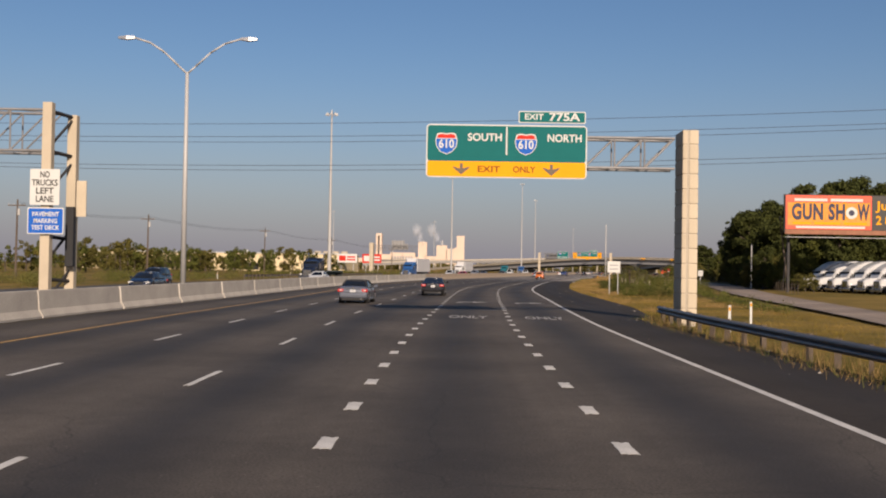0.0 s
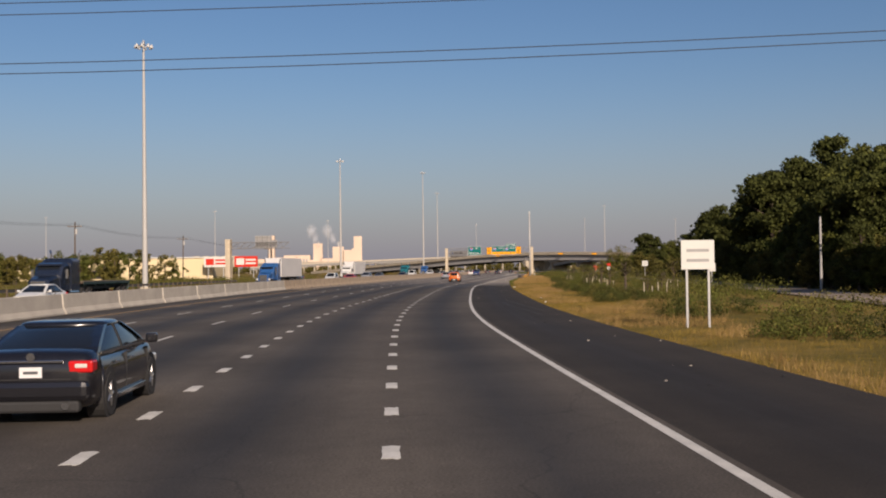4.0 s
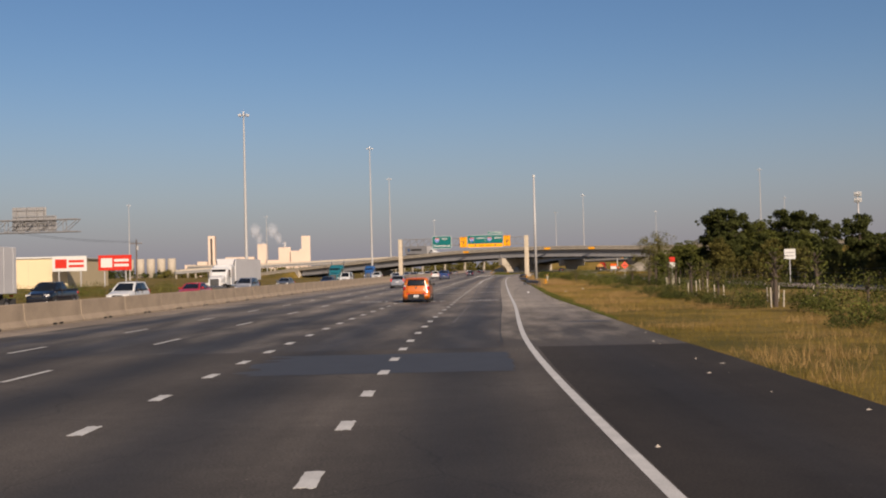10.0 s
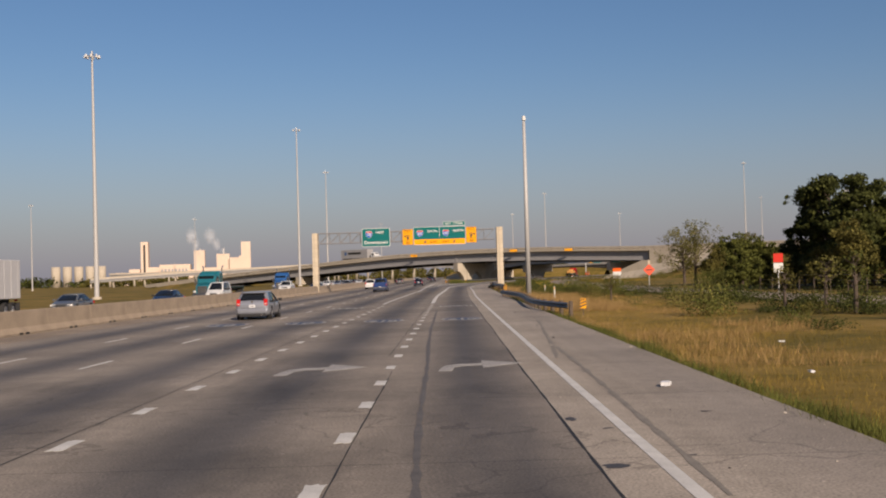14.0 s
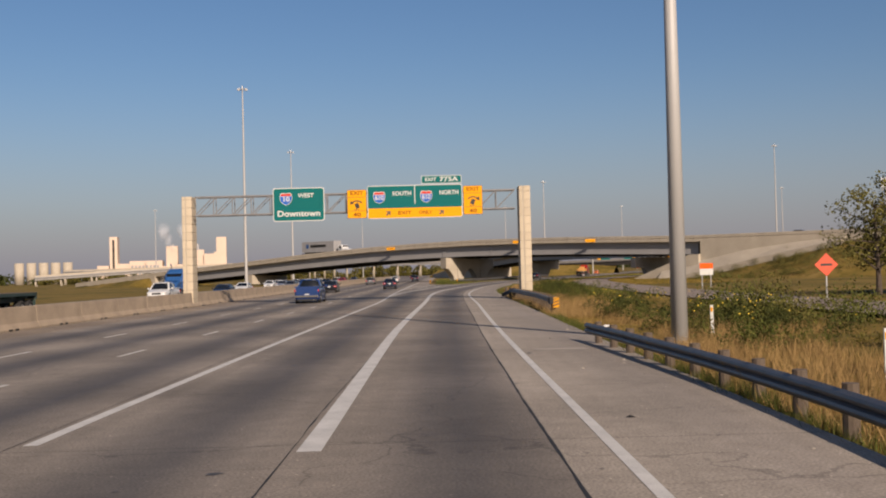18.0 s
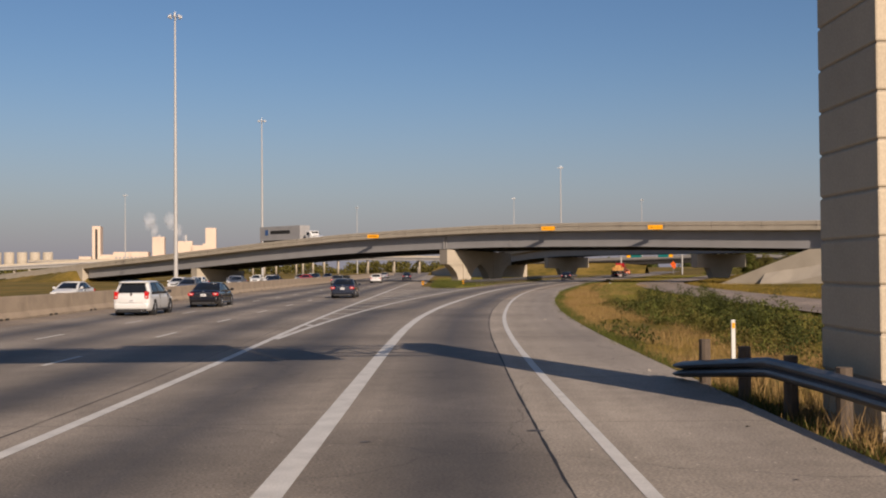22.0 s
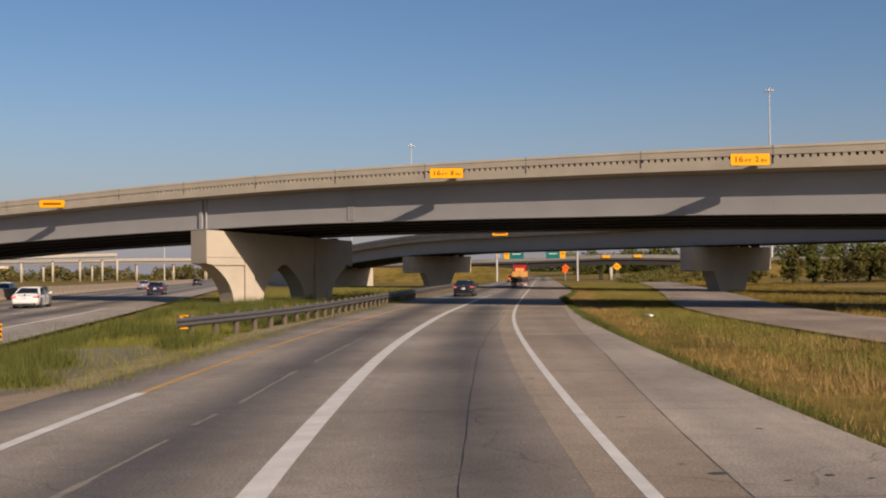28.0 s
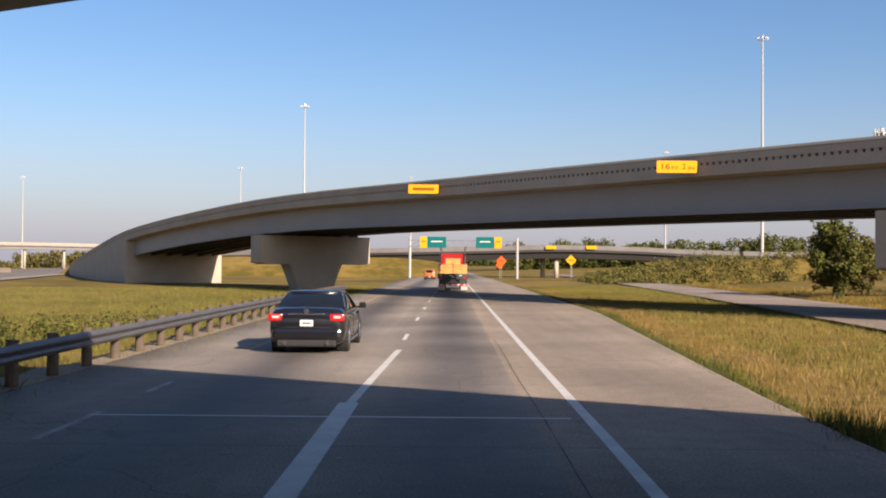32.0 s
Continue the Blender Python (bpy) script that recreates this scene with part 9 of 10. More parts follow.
grass("dry_grass", "dry weeds under the first guardrail", M_BLADE_DRY, 900, rail_place, 0.2, 0.55, 19, 0.006, 8, 0.16)
grass("edge_weeds", "green weeds under the first guardrail", M_WEED, 900, rail_place, 0.2, 0.5, 20, 0.007, 8, 0.16)
grass("dry_grass", "patches of dry straw-coloured grass on the verge", M_BLADE_DRY, 7000, clump_place, 0.2, 0.5, 2, 0.005, 9, 0.22)
grass("gore_grass", "green grass between the ramp and the motorway", M_BLADE_GREEN, 26000, left_place, 0.12, 0.36, 4, 0.006)
grass("tall_weeds", "tall green weeds in the grass before the pier", M_WEED, 5200, weed_place, 0.35, 0.85, 14, 0.009, 10, 0.16)
grass("verge_grass", "rough grass beyond the frontage road", M_BLADE, 6000, far_place, 0.15, 0.4, 7, 0.012)


def straw_place(rng):
    while True:
        y = rng.uniform(296, 600)
        o = 0.3 + (4.8 if y < 400 else 3.6 if y < 470 else 8.0) * rng.random() ** 1.2
        p = ramp(y, shoulder_off(y) + o)
        if noise.noise((p.x * 0.2, p.y * 0.07, 6.0)) > -0.25:
            if y > 400 and rng.random() < 0.35:
                continue
            return p.x, p.y, (0.6 + 0.7 * rng.random()) * (1.0 if y < 392 else 0.5 if y < 470 else 0.38)


grass("dry_grass", "tall dry straw-coloured grass fringing the shoulder", M_BLADE_DRY, 15000, straw_place, 0.25, 0.68, 9, 0.006, 8, 0.16)


# ---------------------------------------------------------------- buildings and distant structures
def warehouse():
    root = thing("warehouse", pose(-97, 436, 0, 0, 0, -3), "long cream metal warehouse with red and white banners", "warehouse")
    part("wall", bx(-58, 52, 0, 40, -0.3, 6.9), M_CREAM_WALL, root)
    part("roof", bx(-58.4, 52.4, -0.4, 40.4, 6.905, 7.25), M_SIGN_WHITE, root)
    for k in range(22):
        part("seam", bx(-57 + 5 * k, -56.94 + 5 * k, -0.03, -0.004, 0.2, 6.8), M_COLUMN, root)
    for x0, x1 in ((-30, -18), (8, 18), (-50, -42)):
        part("canopy", bx(x0, x1, -1.6, -0.01, 2.6, 3.1), M_UNDER, root)
        part("dock_door", bx(x0 + 1, x1 - 1, -0.05, -0.005, 0.2, 2.55), M_TRIM, root)
    part("roof_vent", tube(bmesh.new(), (10, 8, 7.2), (10, 8, 8.4), 0.5, 0.5), M_SIGN_WHITE, root)


warehouse()


def banner(x, y, w, h, z, colour, label, mark):
    root = thing("billboard", pose(x, y, 0, 0, 0, -6), label, "billboard", "billboards")
    part("panel", bx(-w / 2, w / 2, -0.1, 0.1, z, z + h, 0.02), colour, root)
    for s in (-1, 1):
        part("post", bx(s * w * 0.32 - 0.12, s * w * 0.32 + 0.12, 0.102, 0.35, -0.3, z + h * 0.8), M_POLE, root)
    part("picture_block", bx(-w * 0.42, -w * 0.08, -0.115, -0.102, z + h * 0.2, z + h * 0.8), mark, root)
    for k in range(2):
        part("word_bar", bx(-w * 0.02, w * 0.42, -0.115, -0.102, z + h * (0.25 + 0.32 * k), z + h * (0.42 + 0.32 * k)), mark, root)


banner(-43.4, 428, 7.9, 3.5, 3.7, M_SIGN_WHITE, "white roadside billboard with red marks beside the warehouse", M_SIGN_RED)
banner(-33.9, 432, 7.8, 3.6, 3.7, M_SIGN_RED, "red roadside billboard with white marks beside the warehouse", M_SIGN_WHITE)


def windows(parent, x0, x1, z0, z1, nx, nz, y):
    for i in range(nx):
        for j in range(nz):
            cx, cz = x0 + (x1 - x0) * (i + 0.5) / nx, z0 + (z1 - z0) * (j + 0.5) / nz
            part("window", bx(cx - (x1 - x0) / nx * 0.3, cx + (x1 - x0) / nx * 0.3, y - 0.2, y - 0.02, cz - (z1 - z0) / nz * 0.32, cz + (z1 - z0) / nz * 0.32), M_CONTAINER, parent)


def factory():
    root = thing("factory", pose(0, 1560, 0, 0, 0, 0), "pale factory complex with a slim tower and steam plumes", "factory")
    spec = ((-118, -106, 54), (-106, -88, 22), (-88, -62, 25), (-62, -36, 25), (-36, -22, 18), (-30, -12, 42), (-12, 12 - 26, 22), (-14, 8, 20), (8, 30, 37), (30, 52, 32), (46, 60, 34), (50, 66, 52), (-160, -140, 16), (-138, -120, 20))
    def squeeze(x):
        return -112 + 0.70 * (x + 112)
    for k, (x0, x1, h) in enumerate(spec):
        part("block", bx(squeeze(x0), squeeze(x1), 2.0 * (k % 3), 20 + 3 * (k % 4), -0.5, h * 0.95), M_FACTORY, root)
    windows(root, squeeze(-86), squeeze(-40), 4, 20, 8, 2, -0.0)
    part("lettering_strip", bx(-113.2, -110.8, -0.4, -0.01, 12, 48), M_UNDER, root, "dark vertical bar in place of a name")
    for k in range(5):
        part("silo", tube(bmesh.new(), (-215 + 13 * k, 10, -0.5), (-215 + 13 * k, 10, 24), 5.2, 5.2, 14), M_BRIDGE, root, smooth=True)
    for x in (-20, 20):
        part("stack", tube(bmesh.new(), (squeeze(x), 12, 0), (squeeze(x), 12, 42), 1.2, 1.0, 10), M_POLE, root)


factory()


def steam():
    m = bpy.data.materials.new("steam")
    m.use_nodes = True
    n, l = m.node_tree.nodes, m.node_tree.links
    b = n["Principled BSDF"]
    b.inputs["Base Color"].default_value = (0.8, 0.8, 0.82, 1)
    b.inputs["Roughness"].default_value = 1.0
    b.inputs["Alpha"].default_value = 0.05
    bm = bmesh.new()
    for x0, lean in ((-48, -0.30), (-20, -0.5)):
        for k in range(8):
            r = 2.0 + 0.75 * k
            q = bmesh.ops.create_icosphere(bm, subdivisions=3, radius=r)["verts"]
            c = Vector((x0 + lean * k * 5.0 + 2.0 * math.sin(k * 2.1), 1562, 36 + k * 3.3))
            for v in q:
                v.co += v.co.normalized() * r * 0.35 * noise.noise(v.co * 0.35 + c * 0.1)
                v.co += c
    ob = finish("steam_plume", bm, m, smooth=True)
    tagged(ob, "thin white steam drifting from the factory", "steam", kind="stuff")


steam()


def far_viaduct():
    """Decks on columns of the interchange beyond."""
    for k, (pts, w, label) in enumerate((
            ([(-90, 1085, 9.3), (-20, 1060, 9.5), (35, 1039, 9.7), (100, 1011, 9.9), (146, 991, 9.3), (185, 972, 8.3)], 10, "distant concrete viaduct on round columns"),
            ([(-80, 925, 5.0), (-30, 935, 7.5), (20, 950, 9.5), (62, 968, 11.0), (90, 990, 12)], 9, "far upper viaduct of the interchange"),
            ([(140, 772, 4.0), (175, 749, 4.9), (198, 738.4, 5.5), (212, 732, 5.9), (227, 725.7, 5.6), (245, 717, 4.9), (300, 690, 4.2)], 11, "third overpass beyond the ramp"))):
        root = thing("viaduct", Matrix(), label, "bridge", "viaducts")
        sp = smooth_poly(pts, 6)
        rings, rail = [], []
        for i, (x, y, z) in enumerate(sp):
            a, b = Vector(sp[max(i - 1, 0)]), Vector(sp[min(i + 1, len(sp) - 1)])
            d = b - a
            d.z = 0
            d.normalize()
            n = Vector((-d.y, d.x, 0))
            p = Vector((x, y, z))
            rings.append([p, p + n * w, p + n * w + Vector((0, 0, -1.9)), p + n * 0.9 + Vector((0, 0, -1.9)), p + n * 0.5 + Vector((0, 0, -0.6)), p + Vector((0, 0, -0.5))])
            rail.append([p + Vector((0, 0, 0.004)), p + n * 0.35 + Vector((0, 0, 0.004)), p + n * 0.3 + Vector((0, 0, 0.95)), p + Vector((0, 0, 0.95))])
        # third overpass: the shade of its underside is put into the deck's colour
        part("deck", loft(bmesh.new(), rings), M_STEEL if k < 2 else M_UNDER, root)
        part("parapet", loft(bmesh.new(), rail), M_BRIDGE if k < 2 else M_FARDECK, root)
        if k == 2:
            for x, y, z in ((209.6, 732.6, 6.3), (217.6, 729.2, 6.35)):
                o = part("clearance_plate", bx(-1.1, 1.1, -0.03, 0.03, -0.35, 0.35, 0.01), M_SIGN_YEL, root, "small yellow clearance plate")
                o.matrix_basis = pose(x, y, z, 0, 0, -24)
        for i in range(0, len(sp), 2):
            x, y, z = sp[i]
            if z > 3 and (k < 2 or 208 < x < 214):
                for o in (2.5, w - 2.5):
                    part("column", tube(bmesh.new(), (x, y + o, -0.5), (x, y + o, z - 1.9), 0.5, 0.5, 10), M_BRIDGE, root, smooth=True)


far_viaduct()


def mound(name, label, pts, spread_near, seed):
    """A grassy bank: a crest line with slopes falling away on both sides."""
    sp = smooth_poly(pts, 6)
    rows = []
    for i, (x, y, z) in enumerate(sp):
        a, b = Vector(sp[max(i - 1, 0)]), Vector(sp[min(i + 1, len(sp) - 1)])
        d = b - a
        d.z = 0
        d.normalize()
        n = Vector((-d.y, d.x, 0))
        row = []
        for k in range(-6, 7):
            f = k / 6
            q = Vector((x, y, 0)) + n * f * spread_near
            q.z = -0.3 + (z + 0.3) * (1 - abs(f)) ** 0.8 + 0.25 * noise.noise((q.x * 0.15, q.y * 0.15, seed))
            row.append(q)
        rows.append(row)
    vs = [tuple(p) for r in rows for p in r]
    w = 13
    fs = [(j * w + i, j * w + i + 1, (j + 1) * w + i + 1, (j + 1) * w + i) for j in range(len(rows) - 1) for i in range(w - 1)]
    ob = pydata(name, vs, fs, M_GRASS, smooth=True)
    tagged(ob, label, "embankment", kind="structure")
    return [p for r in rows for p in r]


mound("embankment", "grassy approach bank of the third overpass", [(120, 782, 3.2), (150, 766, 4.0), (178, 751, 4.6), (191, 745, 3.4)], 16, 1)
mound("embankment", "grassy bank of the third overpass beyond the frontage road", [(229, 727, 3.4), (242, 722, 4.4), (300, 694, 4.4)], 16, 2)
bank = mound("embankment", "grassy bank overgrown with reeds beside the frontage road", [(183, 671, 0.2), (198, 665, 3.2), (222, 654, 4.0), (262, 636, 4.2)], 13, 3)
rng = np.random.default_rng(77)
pick = [bank[i] for i in rng.integers(0, len(bank), 1500)]
vs, fs = leaf_cloud(rng, [(p.x + rng.normal(), p.y + rng.normal(), p.z + 0.3) for p in pick], list(rng.uniform(0.5, 1.2, len(pick))), 50, 0.16, 0.9)
tagged(pydata("reed_scrub", vs, fs, M_LEAF_Y), "olive reeds and scrub on the bank", "scrub", kind="stuff")

# ---------------------------------------------------------------- roadside signs and poles
def gun_billboard():
    root = thing("billboard", pose(46.4, 131.5, 0.35, 0, 0, 0), "orange and black advertising billboard on steel posts", "billboard", "billboards")
    part("frame", bx(-6.6, 9.3, -0.15, 0.25, 6.85, 11.5, 0.03), M_UNDER, root)
    part("orange_panel", bx(-6.45, 4.0, -0.19, -0.155, 7.25, 11.4), P_POSTER, root, "red-orange panel")
    part("glow_band", bx(-6.2, 3.8, -0.196, -0.191, 7.75, 10.5), M_AMBER_BAND, root, "yellow-orange middle band of the panel")
    part("black_panel", bx(4.05, 9.2, -0.19, -0.155, 7.25, 11.4), M_SIGN_BLACK, root)
    part("skirt", bx(-6.5, 9.2, -0.2, -0.155, 6.65, 7.2), M_SKIRT, root, "weathered brown skirt board")
    text_mesh("headline", "GUN SH", 2.0, M_SIGN_YEL, root, -2.45, -0.2, 9.3, width=6.7, thick=0.004, stretch=1.38, bold=0.07, spacing=1.08)
    text_mesh("headline", "GUN SH", 1.9, P_HEADLINE, root, -2.47, -0.208, 9.3, width=6.5, thick=0.004, stretch=1.38, bold=0.045, spacing=1.08)
    text_mesh("headline", "W", 2.0, M_SIGN_YEL, root, 3.0, -0.2, 9.3, width=1.62, thick=0.004, stretch=1.38, bold=0.07, spacing=1.08)
    text_mesh("headline", "W", 1.9, P_HEADLINE, root, 3.0, -0.208, 9.3, width=1.5, thick=0.004, stretch=1.38, bold=0.045, spacing=1.08)
    part("roundel", tube(bmesh.new(), (1.55, -0.215, 9.3), (1.55, -0.197, 9.3), 0.72, 0.72, 24), M_SIGN_WHITE, root)
    part("roundel_centre", tube(bmesh.new(), (1.55, -0.222, 9.3), (1.55, -0.216, 9.3), 0.36, 0.36, 20), P_HEADLINE, root)
    for x0, x1, z, h in ((-5.4, -1.4, 10.85, 0.16), (-1.0, 2.9, 10.85, 0.16), (-5.6, -3.4, 8.0, 0.14), (-3.0, 0.2, 8.0, 0.14), (0.6, 3.4, 8.0, 0.14), (-5.2, 3.2, 7.52, 0.13)):
        part("word_bar", bx(x0, x1, -0.204, -0.198, z - h, z + h), M_SIGN_WHITE if z > 10 or z < 7.6 else M_SIGN_YEL, root)
    text_mesh("date_word", "Ju", 1.5, M_SIGN_YEL, root, 5.3, -0.2, 10.2, width=1.5)
    text_mesh("date_word", "2 8", 1.5, M_SIGN_YEL, root, 5.4, -0.2, 8.4, width=1.8)
    part("catwalk", bx(-6.7, 9.3, -1.1, -0.2, 6.22, 6.28), M_GALV, root)
    for x in (-6.0, 8.6):
        part("bracket", tube(bmesh.new(), (x, -1.05, 6.22), (x, 0.0, 5.6), 0.04, seg=6), M_UNDER, root)
        part("post", bx(x - 0.14, x + 0.14, 0.0, 0.30, -0.8, 6.6), M_UNDER, root)
        part("brace", tube(bmesh.new(), (x, 0.3, 6.3), (x, 2.4, -0.3), 0.09, seg=6), M_UNDER, root)


gun_billboard()


def pole_line():
    spots = [(-62, 150, 11), (-55, 190, 11), (-47, 262, 11.5), (-38, 325, 11), (-24, 400, 10)]
    tops = []
    for x, y, h in spots:
        root = thing("utility_pole", pose(x, y, -0.2, 0, 0, random.uniform(-8, 8)), "weathered timber utility pole with a cross-arm", "utility pole", "utility poles")
        part("shaft", tube(bmesh.new(), (0, 0, -0.3), (0.1, 0, h), 0.17, 0.11, 9), M_WOOD_POST, root)
        part("cross_arm", bx(-1.25, 1.25, -0.07, 0.07, h - 0.9, h - 0.75), M_WOOD_POST, root)
        for k in (-1.1, -0.4, 0.4, 1.1):
            part("insulator", tube(bmesh.new(), (k, 0, h - 0.75), (k, 0, h - 0.55), 0.06, 0.04, 8), M_POLE, root)
        part("transformer", tube(bmesh.new(), (0.3, 0.0, h - 2.2), (0.3, 0, h - 1.3), 0.2, 0.2, 12), M_POLE, root)
        tops.append(Vector((x, y, h - 0.8)))
    return tops


def cable(a, b, sag, r=0.02):
    a, b = Vector(a), Vector(b)
    bm = bmesh.new()
    n = 16
    pts = [a.lerp(b, i / n) - Vector((0, 0, sag * 4 * (i / n) * (1 - i / n))) for i in range(n + 1)]
    side = (b - a).cross(Vector((0, 0, 1))).normalized()
    loft(bm, [[p + side * r * math.cos(k * 1.2566) + Vector((0, 0, r * math.sin(k * 1.2566))) for k in range(5)] for p in pts])
    ob = finish("overhead_cable", bm, M_WIRE)
    return tagged(ob, "thin overhead power cable sagging between poles", "cable", "overhead cables")


tops = pole_line()
for a, b in zip(tops, tops[1:]):
    for dz in (0, 0.25):
        cable(a + Vector((0.4, 0, dz)), b + Vector((0.4, 0, dz)), 0.8)


def tall_pole(x, y, h):
    root = thing("utility_pole", pose(x, y, -0.2), "tall steel transmission pole carrying the cables over the motorway", "utility pole", "utility poles")
    part("shaft", tube(bmesh.new(), (0, 0, -0.3), (0, 0, h), 0.32, 0.16, 10), M_WOOD_POST, root)
    for z in (h - 0.6, h - 2.2, h - 5.4):
        part("cross_arm", bx(-0.9, 0.9, -0.07, 0.07, z - 0.08, z + 0.08), M_WOOD_POST, root)


tall_pole(-95, 140, 21)
tall_pole(92, 120, 24)
for dz, sag in ((-0.4, 2.0), (-2.0, 2.0), (-2.4, 2.3), (-5.3, 2.3), (-5.6, 2.6)):
    cable((-95, 140, 20.8 + dz), (92, 120, 23.8 + dz), sag, 0.028)


def sign_on_posts(x, y, z0, w, h, material, label, turn=0, posts=2, mark=None):
    root = thing("road_sign", pose(x, y, ground_z(x, y), 0, 0, turn), label, "road sign", "roadside signs")
    part("panel", bx(-w / 2, w / 2, -0.015, 0.015, z0, z0 + h, 0.004), material, root)
    for s in ((-1, 1) if posts == 2 else (0,)):
        part("post", bx(s * w * 0.33 - 0.04, s * w * 0.33 + 0.04, 0.016, 0.09, -0.3, z0 + h * 0.9), M_GALV, root)
    if mark:
        for k in range(2):
            part("word_bar", bx(-w * 0.34, w * 0.34, -0.022, -0.016, z0 + h * (0.26 + 0.34 * k), z0 + h * (0.36 + 0.34 * k)), M_CONTAINER, root)
    return root


sign_on_posts(15.4, 106.2, 2.2, 1.25, 1.1, M_SIGN_WHITE, "white roadside sign with black words on two posts", -4, 2, M_SIGN_BLACK)
sign_on_posts(40.3, 178.0, 1.7, 0.8, 0.9, M_SIGN_WHITE, "small white sign facing the frontage road", -4, 1, M_SIGN_BLACK)
sign_on_posts(58.9, 272.0, 2.4, 1.1, 1.0, M_SIGN_WHITE, "white sign at the edge of the wood", -8, 1, M_SIGN_BLACK)
r = sign_on_posts(62.6, 317.5, 1.7, 0.75, 0.75, M_SIGN_WHITE, "white and red sign stack on one post by the trees", -10, 1)
part("red_panel", bx(-0.38, 0.38, -0.015, 0.015, 2.5, 3.2, 0.004), M_SIGN_RED, r)
r = sign_on_posts(79.0, 404.0, 1.35, 1.3, 0.62, M_SIGN_WHITE, "white and orange notice board on posts in the grass", -15, 2)
part("orange_panel", bx(-0.65, 0.65, -0.015, 0.015, 1.975, 2.52, 0.004), M_SIGN_ORANGE, r)


def diamond_sign(x, y, z, s, label, material, turn=-12):
    root = thing("road_sign", pose(x, y, ground_z(x, y), 0, 0, turn), label, "road sign", "roadside signs")
    part("panel", prism(bmesh.new(), [(s, z), (0, z + s), (-s, z), (0, z - s)], -0.015, 0.015), material, root)
    part("word_bar", bx(-s * 0.5, s * 0.5, -0.022, -0.016, z - s * 0.1, z + s * 0.1), M_SIGN_BLACK, root)
    part("post", bx(-0.04, 0.04, 0.016, 0.08, -0.3, z), M_GALV, root)


diamond_sign(70.5, 367.0, 2.15, 0.74, "red-orange diamond work sign by the frontage road", P_POSTER)
diamond_sign(189.1, 715.6, 3.4, 1.0, "orange diamond work sign on a post", M_SIGN_ORANGE, -24)
diamond_sign(192.0, 722.0, 2.6, 0.8, "orange diamond work sign further along", M_SIGN_ORANGE, -24)
diamond_sign(195.7, 700.8, 3.6, 0.95, "yellow diamond curve sign on a post", M_SIGN_YEL, -24)
diamond_sign(199.0, 706.0, 3.5, 0.8, "yellow diamond sign beside the frontage road", M_SIGN_YEL, -24)

for x, y, h, lean, mt, lab in ((42.9, 157.0, 6.4, 0, M_POLE, "plain pale steel pole beside the frontage road"), (41.5, 135.0, 9.5, -7, M_WOOD_POST, "bare leaning timber pole beside the billboard")):
    root = thing("utility_pole", pose(x, y, -0.2, 0, lean, 0), lab, "utility pole", "utility poles")
    part("shaft", tube(bmesh.new(), (0, 0, -0.3), (0, 0, h), 0.12, 0.09, 9), mt, root)
    part("cap", tube(bmesh.new(), (0, 0, h), (0, 0, h + 0.08), 0.10, 0.05, 9), M_GALV, root)

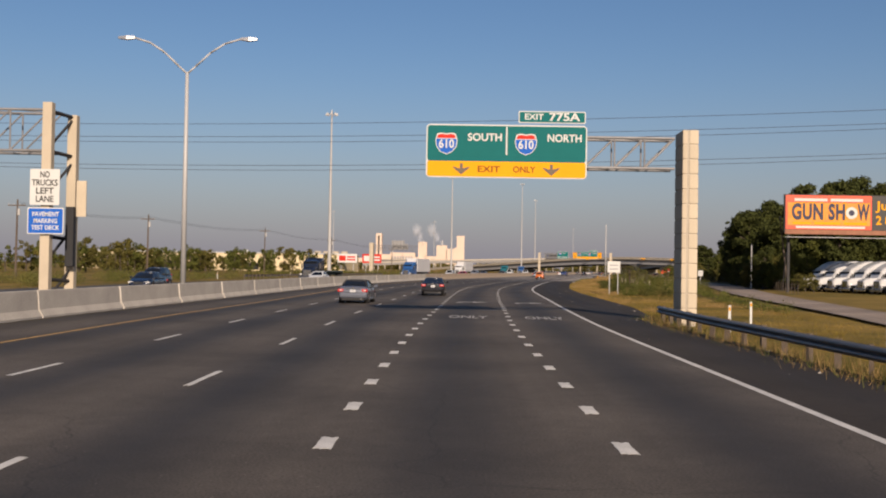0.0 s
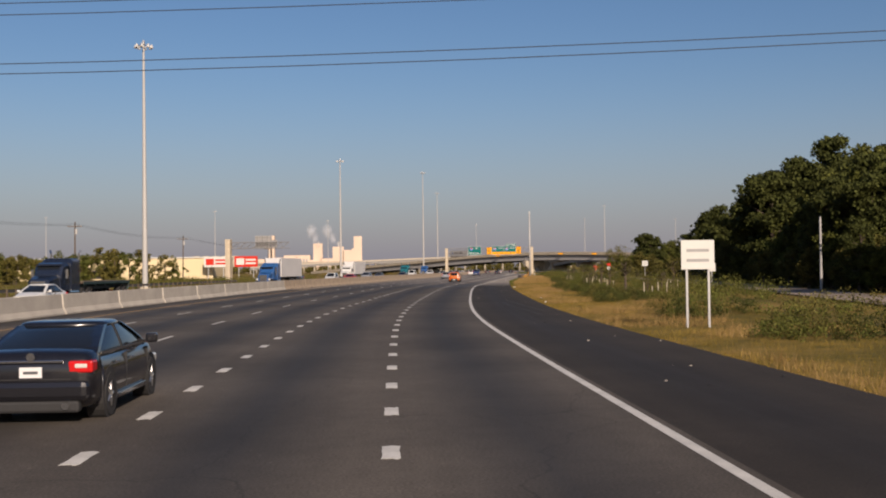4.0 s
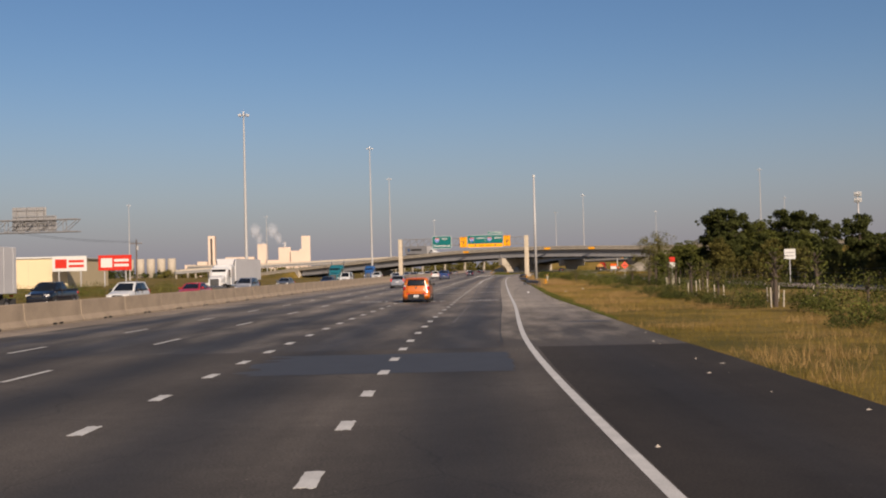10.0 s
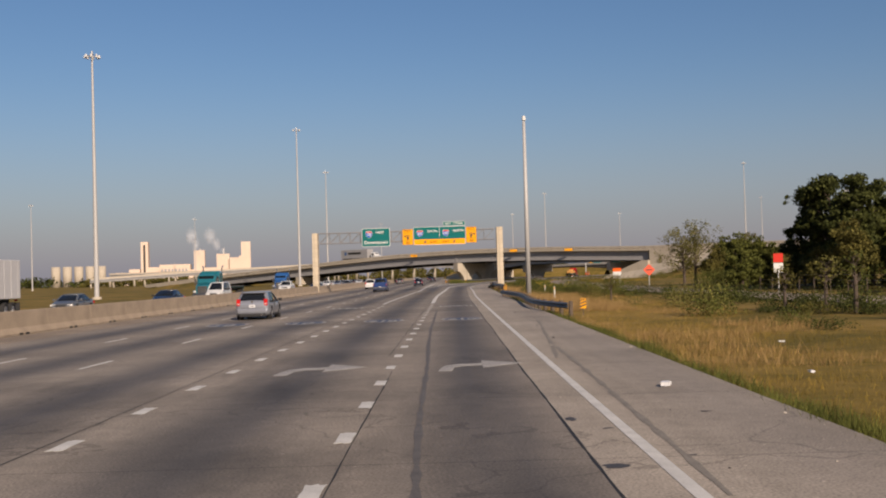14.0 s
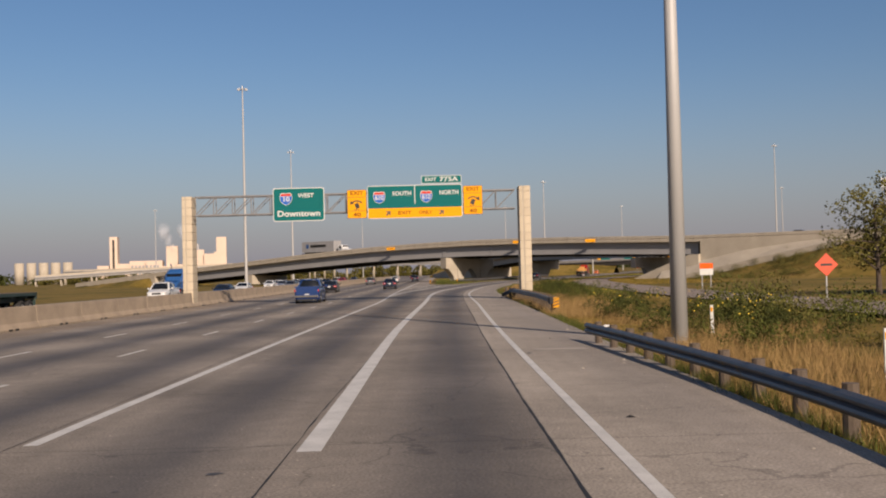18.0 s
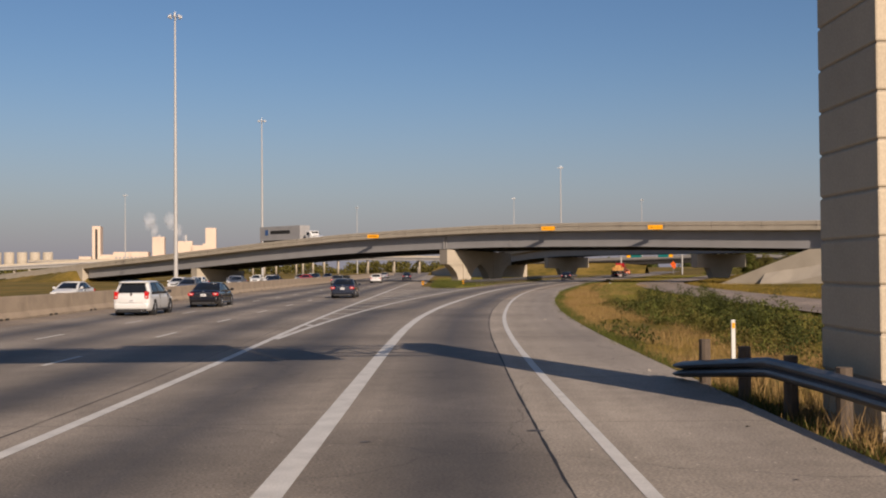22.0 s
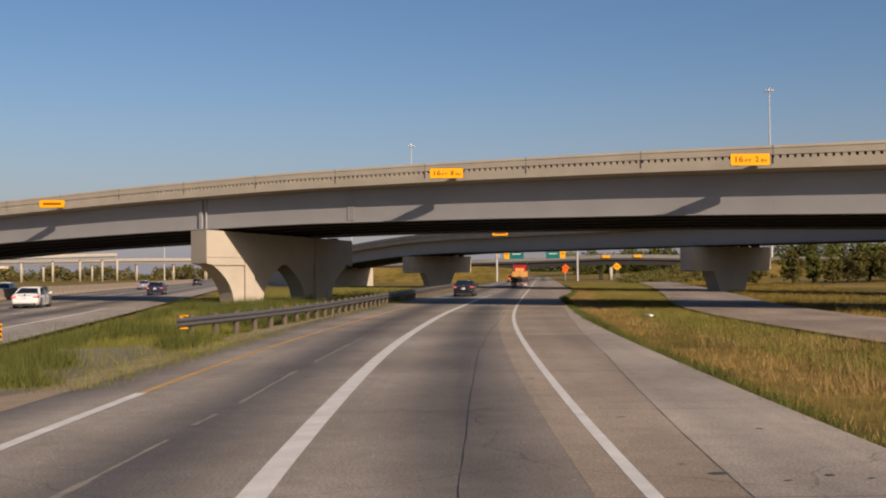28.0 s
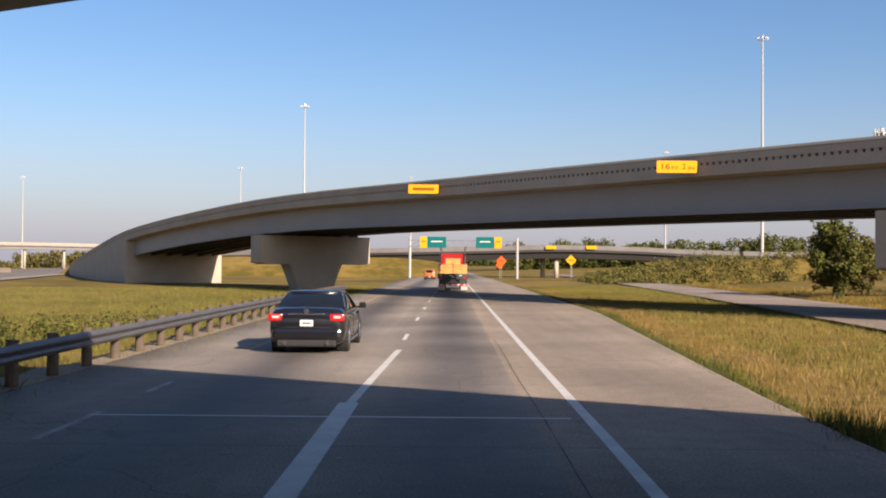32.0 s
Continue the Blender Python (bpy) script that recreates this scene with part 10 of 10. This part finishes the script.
# light fence beyond the frontage road
def fence():
    root = thing("fence", Matrix(), "wire fence on thin posts beyond the frontage road", "fence", kind="structure")
    me = None
    pts = [Vector(front(y, 5.2)) for y in np.arange(118, 330, 3.0)]
    for p in pts:
        if me is None:
            bm = tube(bmesh.new(), (0, 0, -0.3), (0, 0, 1.25), 0.035, 0.03, 6)
            me = bpy.data.meshes.new("post")
            bm.to_mesh(me)
            bm.free()
            me.materials.append(M_WOOD_POST)
        o = new("post", me)
        o.parent = root
        o.location = (p.x, p.y, ground_z(p.x, p.y))
    for z in (0.5, 0.9, 1.3):
        bm = bmesh.new()
        for p, q in zip(pts, pts[1:]):
            tube(bm, p + Vector((0, 0, z)), q + Vector((0, 0, z)), 0.004, 0.004, 4, False)
        part("wire", bm, M_GALV, root)


fence()


def litter(x, y, z, s, rot, label):
    root = thing("litter", pose(x, y, z, 0, 0, rot), label, "litter", "litter")
    bm = box(bmesh.new(), -0.5 * s, 0.5 * s, -0.25 * s, 0.25 * s, 0.0, 0.22 * s)
    bmesh.ops.subdivide_edges(bm, edges=bm.edges[:], cuts=2, use_grid_fill=True)
    for v in bm.verts:
        v.co += Vector((noise.noise(v.co * 9), noise.noise(v.co * 9 + Vector((5, 0, 0))), abs(noise.noise(v.co * 9 + Vector((0, 7, 0)))))) * 0.10 * s
    part("scrap", bm, M_PLATE, root)


for x, y, s in ((29.4, 256.9, 0.3), (36.3, 266.0, 0.15), (46.9, 341.2, 0.3), (32.8, 258.0, 0.16), (14.2, 132, 0.16), (15.5, 141, 0.14), (20.0, 184, 0.25), (95.5, 511.0, 0.4)):
    litter(x, y, max(ground_z(x, y), 0.0) + 0.01, s, random.uniform(0, 180), "crumpled white scrap of litter by the road")


def cell_tower(x, y, h):
    root = thing("cell_tower", pose(x, y, 0), "grey steel phone mast with rings of white panel aerials", "phone mast")
    part("pole", tube(bmesh.new(), (0, 0, -0.3), (0, 0, h), 0.75, 0.4, 12), M_POLE, root, smooth=True)
    for z in (h - 1.5, h - 5.0):
        part("platform", tube(bmesh.new(), (0, 0, z - 0.1), (0, 0, z + 0.1), 1.7, 1.7, 12), M_GALV, root)
        for k in range(9):
            a = 2 * math.pi * k / 9
            o = part("aerial", bx(-0.2, 0.2, -0.12, 0.12, -1.3, 1.3, 0.03), M_SIGN_WHITE, root)
            o.matrix_basis = Matrix.Translation((1.9 * math.cos(a), 1.9 * math.sin(a), z)) @ Matrix.Rotation(a + math.pi / 2, 4, "Z")


cell_tower(325, 753, 41)
# extra far masts
for x, y, h in ((-95, 830, 45), (-230, 900, 45), (-20, 985, 45), (205, 1000, 45), (120, 1100, 45), (330, 860, 45), (290, 1010, 45)):
    high_mast(x, y, h, "distant high-mast light of the interchange")
